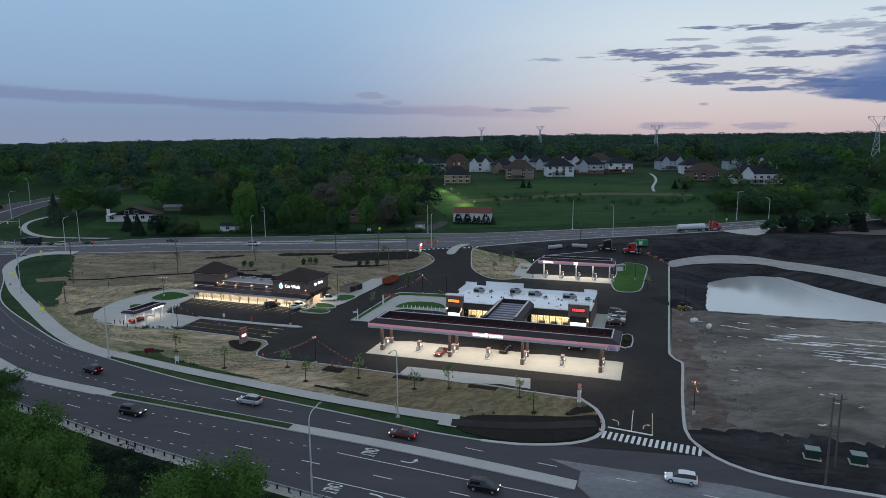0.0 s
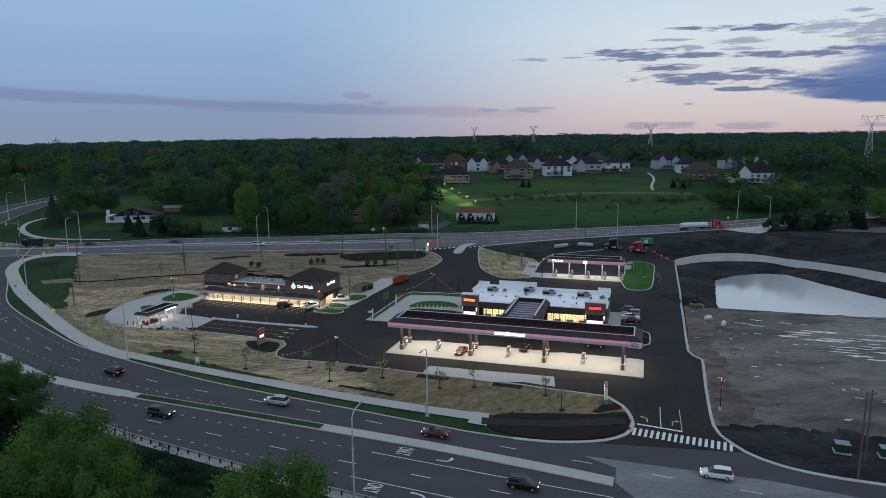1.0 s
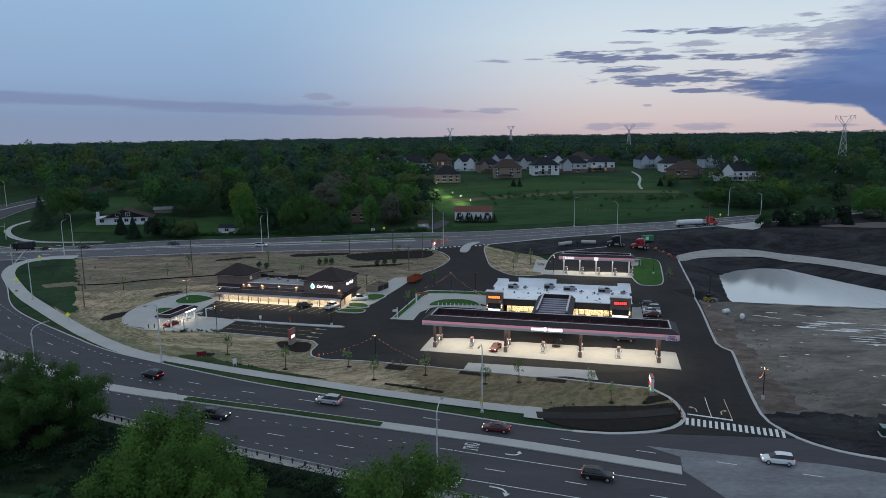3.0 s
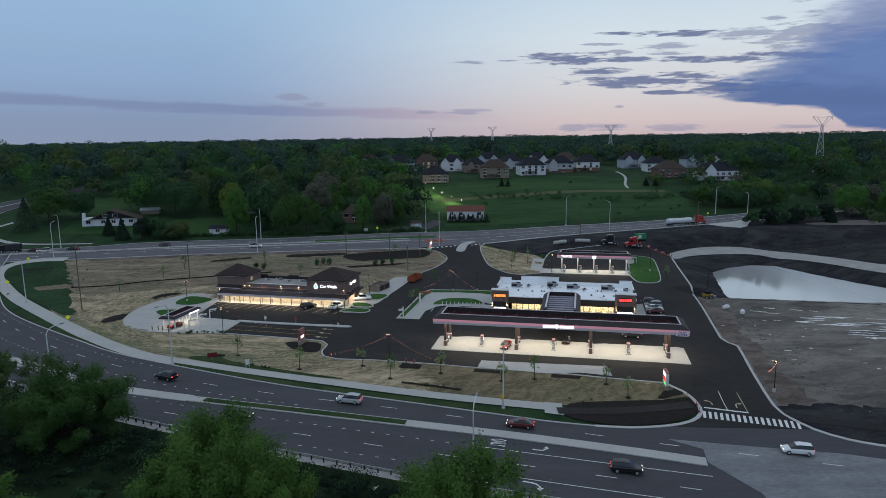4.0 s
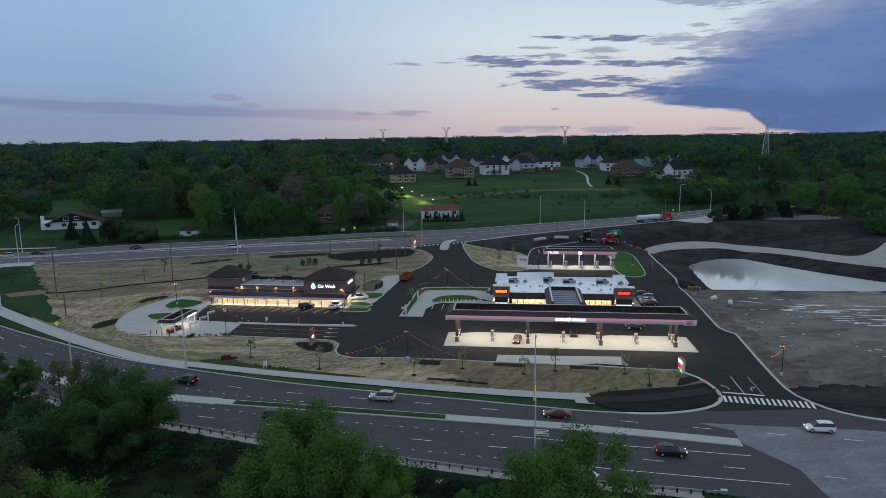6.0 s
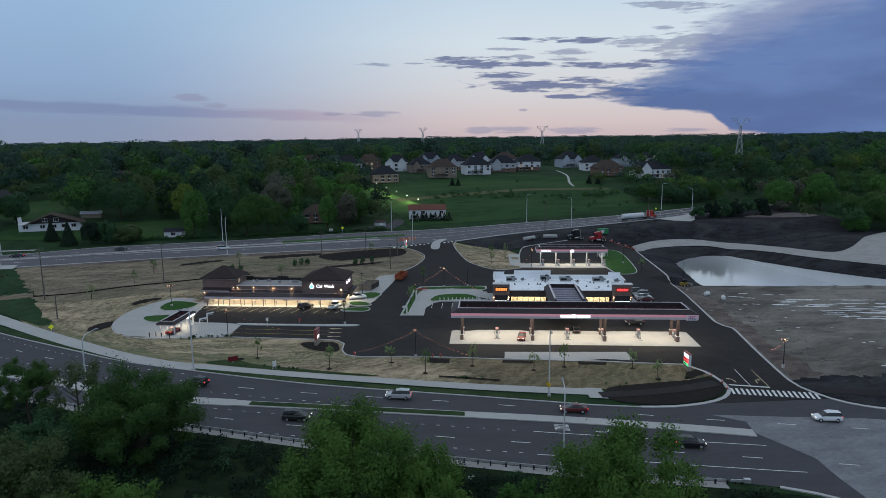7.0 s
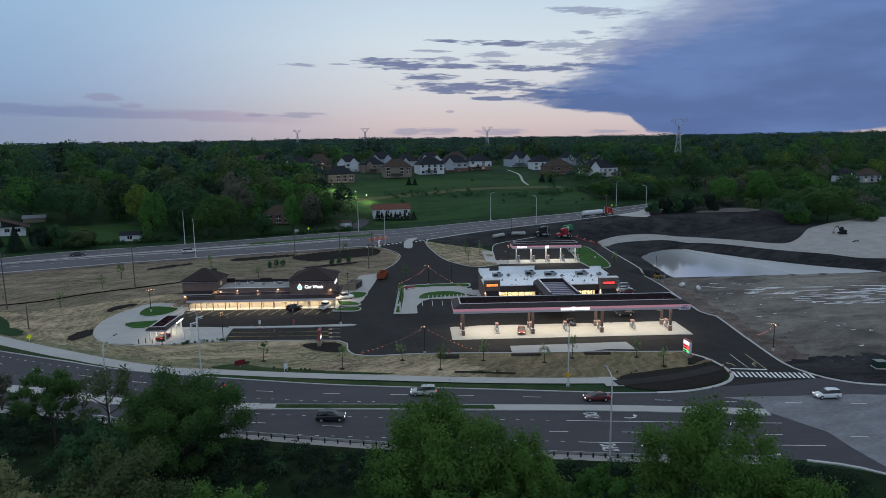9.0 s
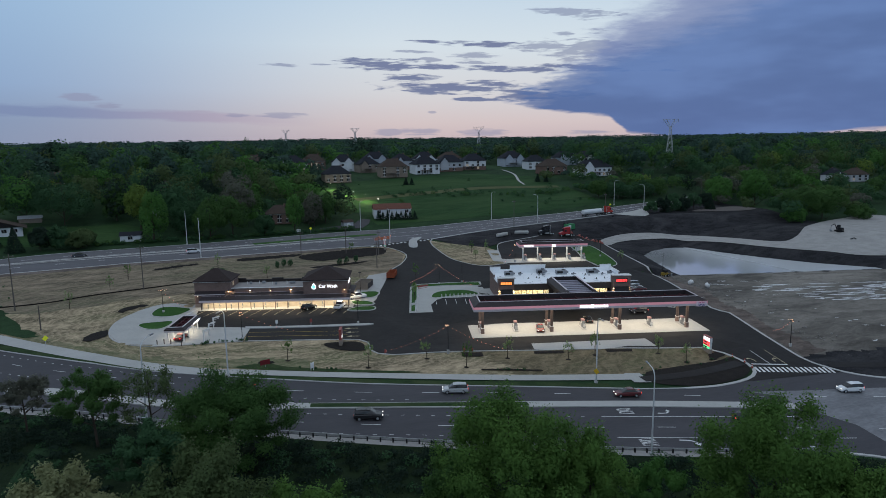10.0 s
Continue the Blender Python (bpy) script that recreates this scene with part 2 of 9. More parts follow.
VERGE = ground_mat("verge_grass", ((0.034, 0.064, 0.023), (0.020, 0.040, 0.015), (0.052, 0.072, 0.030), (0.028, 0.046, 0.018)), 1.5, bump=0.4)
GRAVEL = mat("pale_gravel_track", (0.40, 0.38, 0.36), 0.9, 0.3, 0.8, 0.5, col2=(0.26, 0.25, 0.24))
ASPHALT_NEW = mat("new_asphalt", (0.033, 0.0305, 0.030), 0.78, 0.25, 0.22, 0.3, col2=(0.014, 0.013, 0.0132), spec=0.14)
ASPHALT = mat("street_asphalt", (0.079, 0.076, 0.084), 0.8, 0.2, 0.4, 0.3, col2=(0.056, 0.054, 0.060), stretch=(0.35, 1.6, 1))
ASPHALT_OLD = mat("worn_grey_asphalt", (0.26, 0.26, 0.275), 0.75, 0.2, 0.4, 0.3, col2=(0.115, 0.116, 0.124), stretch=(0.6, 1.6, 1))
ASPHALT_GREY = mat("grey_road_asphalt", (0.134, 0.130, 0.140), 0.8, 0.2, 0.4, 0.3, col2=(0.100, 0.097, 0.106), stretch=(0.35, 1.6, 1))
CONCRETE = mat("pale_concrete", (0.46, 0.45, 0.43), 0.85, 0.2, 0.5, 0.2, col2=(0.36, 0.355, 0.34))
KERB = mat("kerb_concrete", (0.50, 0.49, 0.48), 0.85, 0.25, 1.0, 0.2)
WHITE_PAINT = mat("white_road_paint", (0.75, 0.75, 0.74), 0.7, 0.25, 2.0)
PALE_PAINT = mat("pale_yellow_stall_paint", (0.60, 0.50, 0.32), 0.7, 0.3, 2.0)
YELLOW_PAINT = mat("yellow_road_paint", (0.62, 0.42, 0.09), 0.7, 0.25, 2.0)
ROOF_DARK = mat("dark_brown_metal_roof", (0.048, 0.038, 0.040), 0.55, 0.3, 0.8, 0.2)
ROOF_SHINGLE = mat("brown_shingles", (0.050, 0.036, 0.034), 0.85, 0.35, 2.5, 0.5)
ROOF_WHITE = mat("white_membrane_roof", (0.92, 0.93, 0.95), 0.6, 0.10, 0.4, 0.1)
ROOF_MAROON = mat("maroon_deck", (0.085, 0.022, 0.028), 0.6, 0.35, 1.0, 0.2)
FASCIA = mat("pale_grey_fascia", (0.60, 0.53, 0.55), 0.45, 0.08, 1.0)
FASCIA_RED = mat("red_light_band", (0.60, 0.34, 0.38), 0.4, 0.0, emit=(1.0, 0.36, 0.46), glow=0.22)
COLUMN = mat("brown_clad_column", (0.115, 0.085, 0.078), 0.8, 0.3, 2.0)
PUMP_PINK = mat("dull_pink_panel", (0.36, 0.215, 0.21), 0.5, 0.15, 1.0)
LINK_PANEL = mat("pale_lavender_panel", (0.27, 0.255, 0.31), 0.5, 0.2, 1.0)
FRONT_PANEL = mat("bronze_front_panel", (0.085, 0.070, 0.066), 0.5, 0.2, 1.0)
BRICK = mat("brown_brick", (0.235, 0.165, 0.145), 0.9, 0.35, 2.0, 0.4)
STONE = mat("tan_masonry", (0.34, 0.28, 0.23), 0.9, 0.3, 2.0, 0.4)
DARK_PANEL = mat("dark_bronze_panel", (0.040, 0.034, 0.034), 0.5, 0.2, 1.0)
WHITE_TRIM = mat("white_trim", (0.72, 0.71, 0.70), 0.6, 0.1, 1.0)
STEEL = mat("galvanised_steel", (0.55, 0.56, 0.57), 0.45, 0.15, 2.0, metal=0.6)
BLACK_METAL = mat("black_painted_metal", (0.02, 0.02, 0.022), 0.5, 0.2, 2.0)
GREY_METAL = mat("grey_unit_metal", (0.30, 0.31, 0.33), 0.5, 0.3, 2.0, metal=0.3)
RED_PLASTIC = mat("red_panel", (0.34, 0.09, 0.08), 0.4, 0.1, 1.0)
WOOD_POLE = mat("weathered_pole_wood", (0.15, 0.13, 0.115), 0.9, 0.3, 2.0, 0.4)
GLASS_DARK = mat("dark_glass", (0.012, 0.014, 0.018), 0.08, 0.0, spec=0.6)
RUBBER = mat("black_rubber", (0.015, 0.015, 0.016), 0.8, 0.0)
BARK = mat("grey_brown_bark", (0.075, 0.058, 0.045), 0.95, 0.4, 3.0, 0.8)
GLOW_WHITE = mat("lit_white_letters", (0.9, 0.9, 0.9), 0.5, 0.0, emit=(0.95, 0.97, 1.0), glow=1.6)
GLOW_WARM = mat("lit_store_window", (0.9, 0.8, 0.6), 0.5, 0.0, emit=(1.0, 0.80, 0.48), glow=1.0)
GLOW_ORANGE = mat("lit_orange_sign", (0.8, 0.3, 0.1), 0.5, 0.0, emit=(1.0, 0.28, 0.06), glow=1.5)
GLOW_RED = mat("lit_red_sign", (0.8, 0.1, 0.1), 0.5, 0.0, emit=(1.0, 0.06, 0.06), glow=1.3)
GLOW_GREEN = mat("lit_green_digits", (0.1, 0.8, 0.3), 0.5, 0.0, emit=(0.1, 1.0, 0.35), glow=1.2)
GLOW_BULB = mat("warm_bulb", (1, 0.8, 0.6), 0.5, 0.0, emit=(1.0, 0.50, 0.26), glow=4.0)
GLOW_BULB_RED = mat("red_bulb", (1, 0.3, 0.2), 0.5, 0.0, emit=(1.0, 0.30, 0.20), glow=1.3)
GLOW_HOUSE = mat("dim_lit_window", (0.5, 0.4, 0.3), 0.5, 0.0, emit=(1.0, 0.72, 0.42), glow=0.17)


def shop_glow():
    """A bright shop interior: warm light and shelves of goods put into one glowing colour."""
    m = bpy.data.materials.new("lit_shop_interior")
    m.use_nodes = True
    N, L = m.node_tree.nodes, m.node_tree.links
    b = N["Principled BSDF"]
    geo, br, rp = N.new("ShaderNodeNewGeometry"), N.new("ShaderNodeTexVoronoi"), N.new("ShaderNodeValToRGB")
    br.inputs["Scale"].default_value = 4.5
    L.new(geo.outputs["Position"], br.inputs["Vector"])
    L.new(br.outputs["Color"], rp.inputs[0])
    e = rp.color_ramp.elements
    e[0].position, e[0].color = 0.25, (0.55, 0.36, 0.15, 1)
    e[1].position, e[1].color = 0.75, (1.0, 0.86, 0.56, 1)
    L.new(rp.outputs[0], b.inputs["Base Color"])
    L.new(rp.outputs[0], b.inputs["Emission Color"])
    b.inputs["Emission Strength"].default_value = 0.75
    return m


SHOP_GLOW = shop_glow()
GLOW_HEAD = mat("headlight", (1, 1, 1), 0.3, 0.0, emit=(1.0, 0.90, 0.72), glow=0.9)
GLOW_TAIL = mat("tail_light", (0.6, 0.05, 0.04), 0.3, 0.0, emit=(1.0, 0.06, 0.04), glow=1.2)


def water_material():
    m = bpy.data.materials.new("pond_water_sky_grey")
    m.use_nodes = True
    N, L = m.node_tree.nodes, m.node_tree.links
    b = N["Principled BSDF"]
    # pale grey, part-metal base lifts the pond towards the brightness of reflected sky
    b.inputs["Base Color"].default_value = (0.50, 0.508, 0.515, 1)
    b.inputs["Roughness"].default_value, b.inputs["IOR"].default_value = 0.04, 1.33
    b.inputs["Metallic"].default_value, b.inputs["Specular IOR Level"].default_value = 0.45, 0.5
    geo, n, bp = N.new("ShaderNodeNewGeometry"), N.new("ShaderNodeTexNoise"), N.new("ShaderNodeBump")
    n.inputs["Scale"].default_value, n.inputs["Detail"].default_value = 1.1, 3
    L.new(geo.outputs["Position"], n.inputs["Vector"])
    sep, ruf = N.new("ShaderNodeSeparateXYZ"), N.new("ShaderNodeMapRange")
    L.new(geo.outputs["Position"], sep.inputs[0])
    L.new(sep.outputs[0], ruf.inputs[0])
    for k, v in enumerate((88.0, 114.0, 0.05, 0.30)):
        ruf.inputs[1 + k].default_value = v
    L.new(ruf.outputs[0], b.inputs["Roughness"])
    bp.inputs["Strength"].default_value, bp.inputs["Distance"].default_value = 0.16, 0.05
    L.new(n.outputs[0], bp.inputs["Height"])
    L.new(bp.outputs[0], b.inputs["Normal"])
    return m


WATER = water_material()


def pane_material():
    m = bpy.data.materials.new("clear_window_glass")
    m.use_nodes = True
    b = m.node_tree.nodes["Principled BSDF"]
    b.inputs["Base Color"].default_value = (0.9, 0.95, 0.95, 1)
    b.inputs["Transmission Weight"].default_value, b.inputs["Roughness"].default_value, b.inputs["IOR"].default_value = 1.0, 0.0, 1.45
    return m


PANE = pane_material()


# ---- building helpers ----
def part(name, bm, material, parent=None, label=""):
    me = bpy.data.meshes.new(name)
    bm.normal_update()
    bm.to_mesh(me)
    bm.free()
    me.materials.append(material)
    ob = new(name, me)
    if parent:
        ob.parent = parent
    if label:
        ob["label"] = label
    return ob


def box(bm, x0, x1, y0, y1, z0, z1):
    vs = [bm.verts.new((x, y, z)) for z in (z0, z1) for x, y in ((x0, y0), (x1, y0), (x1, y1), (x0, y1))]
    for q in ((3, 2, 1, 0), (4, 5, 6, 7), (0, 1, 5, 4), (1, 2, 6, 5), (2, 3, 7, 6), (3, 0, 4, 7)):
        bm.faces.new([vs[i] for i in q])
    return bm


def boxes(*dims):
    bm = bmesh.new()
    for d in dims:
        box(bm, *d)
    return bm


def bevelled(bm, w=0.03, seg=1):
    bmesh.ops.bevel(bm, geom=bm.edges[:], offset=w, segments=seg, affect="EDGES")
    return bm


def tube(bm, points, radii, sides=8):
    """A round bar through the points."""
    rings = []
    pts = [Vector(p) for p in points]
    for i, p in enumerate(pts):
        d = (pts[min(i + 1, len(pts) - 1)] - pts[max(i - 1, 0)]).normalized()
        a = d.orthogonal().normalized() if abs(d.z) < 0.99 else Vector((1, 0, 0))
        b = d.cross(a)
        r = radii[i] if isinstance(radii, (list, tuple)) else radii
        rings.append([bm.verts.new(p + r * (math.cos(k * math.tau / sides) * a + math.sin(k * math.tau / sides) * b)) for k in range(sides)])
    for r0, r1 in zip(rings, rings[1:]):
        off = min(range(sides), key=lambda s: sum((r0[k].co - r1[(k + s) % sides].co).length for k in range(sides)))
        for k in range(sides):
            bm.faces.new((r0[k], r0[(k + 1) % sides], r1[(k + 1 + off) % sides], r1[(k + off) % sides]))
    bm.faces.new(rings[0][::-1])
    bm.faces.new(rings[-1])
    return bm


def empty(name, m, label, category, group=""):
    ob = new(name)
    ob.empty_display_size = 0.5
    ob.matrix_world = m
    return tagged(ob, label, category, group)


def smooth_line(pts, step=2.5, closed=False):
    """A Catmull-Rom line through the points."""
    p = [Vector(q) for q in pts]
    n, out = len(p), []
    for i in range(n if closed else n - 1):
        a, b, c, d = ((p[(i + k) % n] if closed else p[min(n - 1, max(0, i + k))]) for k in (-1, 0, 1, 2))
        m = max(1, round((c - b).length / step))
        for k in range(m):
            t = k / m
            out.append(0.5 * (2 * b + (c - a) * t + (2 * a - 5 * b + 4 * c - d) * t * t + (3 * b - a - 3 * c + d) * t ** 3))
    if not closed:
        out.append(p[-1])
    return [(v.x, v.y) for v in out]


def sheet(name, poly, lift, material, label="", category="ground", kind="structure", cell=5.0, skirt=0.0):
    """A flat area draped over the land."""
    bm = bmesh.new()
    bm.faces.new([bm.verts.new((x, y, 0)) for x, y in poly])
    xs, ys = [p[0] for p in poly], [p[1] for p in poly]
    for axis, lo, hi in ((0, min(xs), max(xs)), (1, min(ys), max(ys))):
        k = math.ceil(lo / cell) * cell
        while k < hi:
            co, no = ((k, 0, 0), (1, 0, 0)) if axis == 0 else ((0, k, 0), (0, 1, 0))
            bmesh.ops.bisect_plane(bm, geom=bm.verts[:] + bm.edges[:] + bm.faces[:], plane_co=co, plane_no=no)
            k += cell
    bmesh.ops.triangulate(bm, faces=bm.faces[:])
    bm.normal_update()
    if sum(f.normal.z * f.calc_area() for f in bm.faces) < 0:
        bmesh.ops.reverse_faces(bm, faces=bm.faces[:])
    rim = [e for e in bm.edges if e.is_boundary]
    if skirt:
        made = bmesh.ops.extrude_edge_only(bm, edges=rim)
        low = {v for v in made["geom"] if isinstance(v, bmesh.types.BMVert)}
    else:
        low = set()
    for v in bm.verts:
        v.co.z = height(v.co.x, v.co.y) + lift - (skirt if v in low else 0)
    return tagged(part(name, bm, material), label, category, "", kind)


def offset_line(pts, d):
    """The line moved d metres to its left."""
    out = []
    for i, (x, y) in enumerate(pts):
        a, b = pts[max(0, i - 1)], pts[min(len(pts) - 1, i + 1)]
        l = math.hypot(b[0] - a[0], b[1] - a[1]) or 1
        out.append((x - (b[1] - a[1]) / l * d, y + (b[0] - a[0]) / l * d))
    return out


def ribbon(bm, pts, d0, d1, z0, z1=None):
    """A band between two offsets of the line, flat (z1 None) or as a solid bar, draped over the land."""
    l, r = offset_line(pts, d1), offset_line(pts, d0)
    rows = []
    for (ax, ay), (bx, by) in zip(l, r):
        ha, hb = height(ax, ay), height(bx, by)
        if z1 is None:
            rows.append([bm.verts.new((ax, ay, ha + z0)), bm.verts.new((bx, by, hb + z0))])
        else:
            rows.append([bm.verts.new(c) for c in ((ax, ay, ha + z0), (ax, ay, ha + z1), (bx, by, hb + z1), (bx, by, hb + z0))])
    for a, b in zip(rows, rows[1:]):
        for k in range(len(a) - 1):
            bm.faces.new((a[k], a[k + 1], b[k + 1], b[k]))
    if z1 is not None:
        bm.faces.new(rows[0][::-1])
        bm.faces.new(rows[-1])
    bm.normal_update()
    return bm


def kerb(name, pts, closed=False, w=0.32, h=0.2, step=2.5, smooth=True, label="pale concrete kerb along the asphalt"):
    line = smooth_line(pts, step, closed) if smooth else list(pts)
    if closed:
        line = line + [line[0]]
    bm = ribbon(bmesh.new(), line, -w / 2, w / 2, -0.1, h)
    bmesh.ops.recalc_face_normals(bm, faces=bm.faces[:])
    return tagged(part(name, bm, KERB), label, "kerb", "", "structure")


def raised_bed(name, pts, material, label, category, smooth=True):
    """A planted bed or lawn behind a kerb of its own."""
    line = smooth_line(pts, 1.2, True) if smooth else pts
    sheet(name, line, 0.33, material, label, category, cell=2.5)
    kerb("kerb", line, True, h=0.34, smooth=False)


def text_mesh(name, words, size, depth, material, m, parent=None, label=""):
    cu = bpy.data.curves.new(name, "FONT")
    cu.body, cu.size, cu.extrude, cu.align_x, cu.align_y = words, size, depth, "CENTER", "CENTER"
    cu.offset = 0.012 * size
    tmp = new("temporary_text", cu)
    me = bpy.data.meshes.new_from_object(tmp.evaluated_get(bpy.context.evaluated_depsgraph_get()))
    bpy.data.objects.remove(tmp)
    me.name = name
    me.materials.clear()
    me.materials.append(material)
    ob = new(name, me)
    ob.matrix_world = m
    if parent:
        ob.parent = parent
    if label:
        ob["label"] = label
    return ob


def on_land(x, y, turn=0.0, dz=0.0):
    return pose(x, y, height(x, y) + dz, 0, 0, turn)


# ---- the land ----
def sm(a, b, v):
    u = min(1.0, max(0.0, (v - a) / (b - a)))
    return u * u * (3 - 2 * u)


def lerp_table(v, xs, ys):
    return float(np.interp(v, xs, ys))


POND = [(70, 179), (76, 195), (84, 215), (93, 222), (104, 226), (113, 224), (117, 208), (122, 193), (129, 178), (137, 167), (143, 159), (128, 163), (98, 170.5)]
POND_Z = 3.3


def pond_distance(x, y):
    """Metres from the shore, minus inside."""
    best, inside = 1e9, False
    for (ax, ay), (bx, by) in zip(POND, POND[1:] + POND[:1]):
        ux, uy = bx - ax, by - ay
        k = min(1.0, max(0.0, ((x - ax) * ux + (y - ay) * uy) / (ux * ux + uy * uy)))
        best = min(best, math.hypot(x - ax - k * ux, y - ay - k * uy))
        if (ay > y) != (by > y) and x < ax + (y - ay) * ux / uy:
            inside = not inside
    return -best if inside else best


PADS = [(2.0, 138.8, -17.0, 30.5, 7.0, 2.93, 9.0), (17.2, 169.4, -17.0, 20, 10, 3.95, 6.0), (36.0, 207.4, -17.0, 16, 5, 6.1, 6.0), (-62.5, 182, -18.0, 22, 8, 4.75, 7.0), (-84, 167, -18.0, 9, 7, 4.75, 7.0)]


def height(x, y):
    """The levelled building pads in the land."""
    z = slope(x, y)
    for cx, cy, turn, hu, hv, pad, fade in PADS:
        c, s = math.cos(radians(turn)), math.sin(radians(turn))
        u, v = abs((x - cx) * c + (y - cy) * s), abs(-(x - cx) * s + (y - cy) * c)
        d = math.hypot(max(0, u - hu), max(0, v - hv))
        if d < fade:
            z += (pad - z) * (1 - sm(0, fade, d))
    return z


def slope(x, y):
    """The land: a site that falls to the street, a pond basin to the east, a hill to the north."""
    cx, cy = min(80, max(-100, x)) / 100, (min(248, max(75, y)) - 150) / 100
    z = (3.271 - 0.074 * cx + 2.84 * cy + 3.83 * cx * cy + 1.715 * cy ** 2 + 2.385 * cx ** 2 + 2.407 * cy ** 3
         - 2.308 * cx ** 2 * cy - 5.949 * cx * cy ** 2)
    if x > 52 and y < 262:
        south = y < 179 - 0.274 * (x - 70) or y < 120
        d = pond_distance(x, y)
        if d < 0:
            e = POND_Z - 0.12 - min(1.2, -0.25 * d)
        elif south:
            e = lerp_table(d, (0, 3, 60), (POND_Z + 0.05, POND_Z + 0.25, POND_Z + 0.4))
        else:
            e = POND_Z + lerp_table(d, (0, 8, 22, 50), (0.05, 2.6, 3.4, 6.5))
        k = sm(52, 66, x) * (sm(98, 122, y) if x < 150 else sm(98, 122, y))
        z = z + (e - z) * k
    if y > 236:
        n = lerp_table(y, (250, 280, 300, 395, 450, 700, 3000), (10.5, 11, 14, 27.5, 31, 34, 36))
        n += 0.018 * min(130, max(0, x)) * (1 - sm(300, 390, y)) + 2.5 * sm(-120, -170, x) * sm(270, 290, y) * (1 - sm(300, 400, y))
        far = math.hypot(x, y)
        if far > 520:
            n += sm(520, 1400, far) * lerp_table(math.degrees(math.atan2(x, y)), (-36, -20, -8, 0, 10, 20, 32, 40, 55), (-1, 4.5, 7, 8, 10, 10, 10, 9.5, 11))
        z = z + (n - z) * sm(236, 256, y)
    return z


def land():
    def axis(a, b, fine, far_lo, far_hi, grow):
        v = list(np.arange(a, b + 0.01, fine))
        s, x, lo = fine, a, []
        while x > far_lo:
            s *= grow
            x -= s
            lo.append(x)
        s, x, hi = fine, b, []
        while x < far_hi:
            s *= grow
            x += s
            hi.append(x)
        return lo[::-1] + v + hi
    xs, ys = axis(-212, 252, 4.0, -3600, 3600, 1.22), axis(24, 340, 4.0, -900, 4200, 1.22)
    verts = []
    for y in ys:
        for x in xs:
            under = sm(56, 62, x) * sm(260, 254, y) * sm(100, 106, y) * sm(214, 206, x)
            far = math.hypot(x, y)
            roll = 3.0 * noise.noise((x / 260, y / 260, 0)) * sm(420, 800, far)
            verts.append((x, y, height(x, y) - 0.4 * max(under, sm(22, 28, x) * sm(74, 66, x) * sm(122, 130, y) * sm(240, 230, y), sm(-105, -97, x) * sm(-8, -16, x) * sm(152, 160, y) * sm(229, 222, y)) + roll))
    nx = len(xs)
    faces = [(j * nx + i, j * nx + i + 1, (j + 1) * nx + i + 1, (j + 1) * nx + i) for j in range(len(ys) - 1) for i in range(nx - 1)]
    me = bpy.data.meshes.new("ground")
    me.from_pydata(verts, [], faces)
    me.materials.append(GRASS)
    me.polygons.foreach_set("use_smooth", [True] * len(faces))
    return tagged(new("ground", me), "dark green rough meadow and grass land", "ground", "", "structure")


land()
STREET_N = [(-175, 262), (-166, 238), (-160, 219), (-149.5, 202.5), (-134, 180), (-108, 155), (-92, 141), (-75.5, 131.5), (-57, 122.3), (-44.5, 117.3), (-26, 110.8), (-9.5, 104.9), (-3.6, 102.8), (4, 100.8)]
ENTRY_W = [(4, 100.8), (10, 99.9), (16.5, 100.2), (21.5, 101.6), (24.8, 104.6), (25.9, 109), (25.6, 113.5), (23.5, 117.6)]
ENTRY_E = [(75.2, 228.3), (67.2, 203), (59.4, 178), (47.7, 140.6), (47.9, 137.6), (48.8, 135.4), (43.7, 120), (39.5, 106), (39.6, 101.5), (41.2, 97.3), (44.8, 93.6), (51, 90.6), (62, 87.3), (100, 75.5), (200, 44)]
STREET_S = [(-215, 262), (-196, 226), (-172, 190), (-141, 152), (-108, 124), (-79, 105.8), (-67, 100), (-54.6, 94.6), (-44, 90.6), (-29, 85.3), (-18, 81.8), (-8, 79), (3, 76.2), (10, 73.7), (16, 69.6), (20, 62), (22, 50)]
BACK_N = [(-330, 262), (-200, 258), (-157, 260), (-130, 268), (-110, 270), (-75, 272), (-28, 278.5), (9, 279), (47, 281.5), (97, 284.5), (135, 290), (190, 302)]
BACK_S = [(-330, 234), (-200, 234), (-146, 236), (-109, 238), (-67, 241), (-24, 243.6), (8, 248), (43, 258), (91, 267.5), (125, 275), (190, 292)]

sheet("straw_lawn", [(-146, 235.2), (-109, 237.2), (-67, 240.2), (-24, 242.8), (-12, 241), (-5, 225), (0, 200), (30, 140), (30, 111), (2, 109.3), (-11, 112.5), (-27, 117.2), (-47, 124.6), (-60, 129.2), (-72, 134.4), (-76.6, 135.4), (-82.4, 138.8), (-88.5, 143.1), (-95.3, 149.0), (-102.9, 156.7), (-111.5, 166.0), (-119, 174), (-127, 185.5), (-139, 198), (-150, 213), (-152, 232)],
      0.05, STRAW, "freshly seeded straw-covered soil round the lots", "lawn")
jag = random.Random(3)
sheet("straw_lawn", [(x, y + jag.uniform(-1.0, 1.0)) for x, y in smooth_line([(-14.8, 219), (-22, 211.5), (-33, 208), (-48, 205), (-66, 204), (-84, 203), (-97, 201), (-110, 198), (-121, 196.5), (-134, 203)], 2.5)] + [(-145, 212), (-150, 222), (-146, 234.8), (-109, 236.8), (-67, 239.8), (-24, 242.4), (-12.6, 240), (-10.2, 230)],
      0.085, STRAW_OLD, "weathered grey straw on soil behind the car wash", "lawn")
jag = random.Random(8)
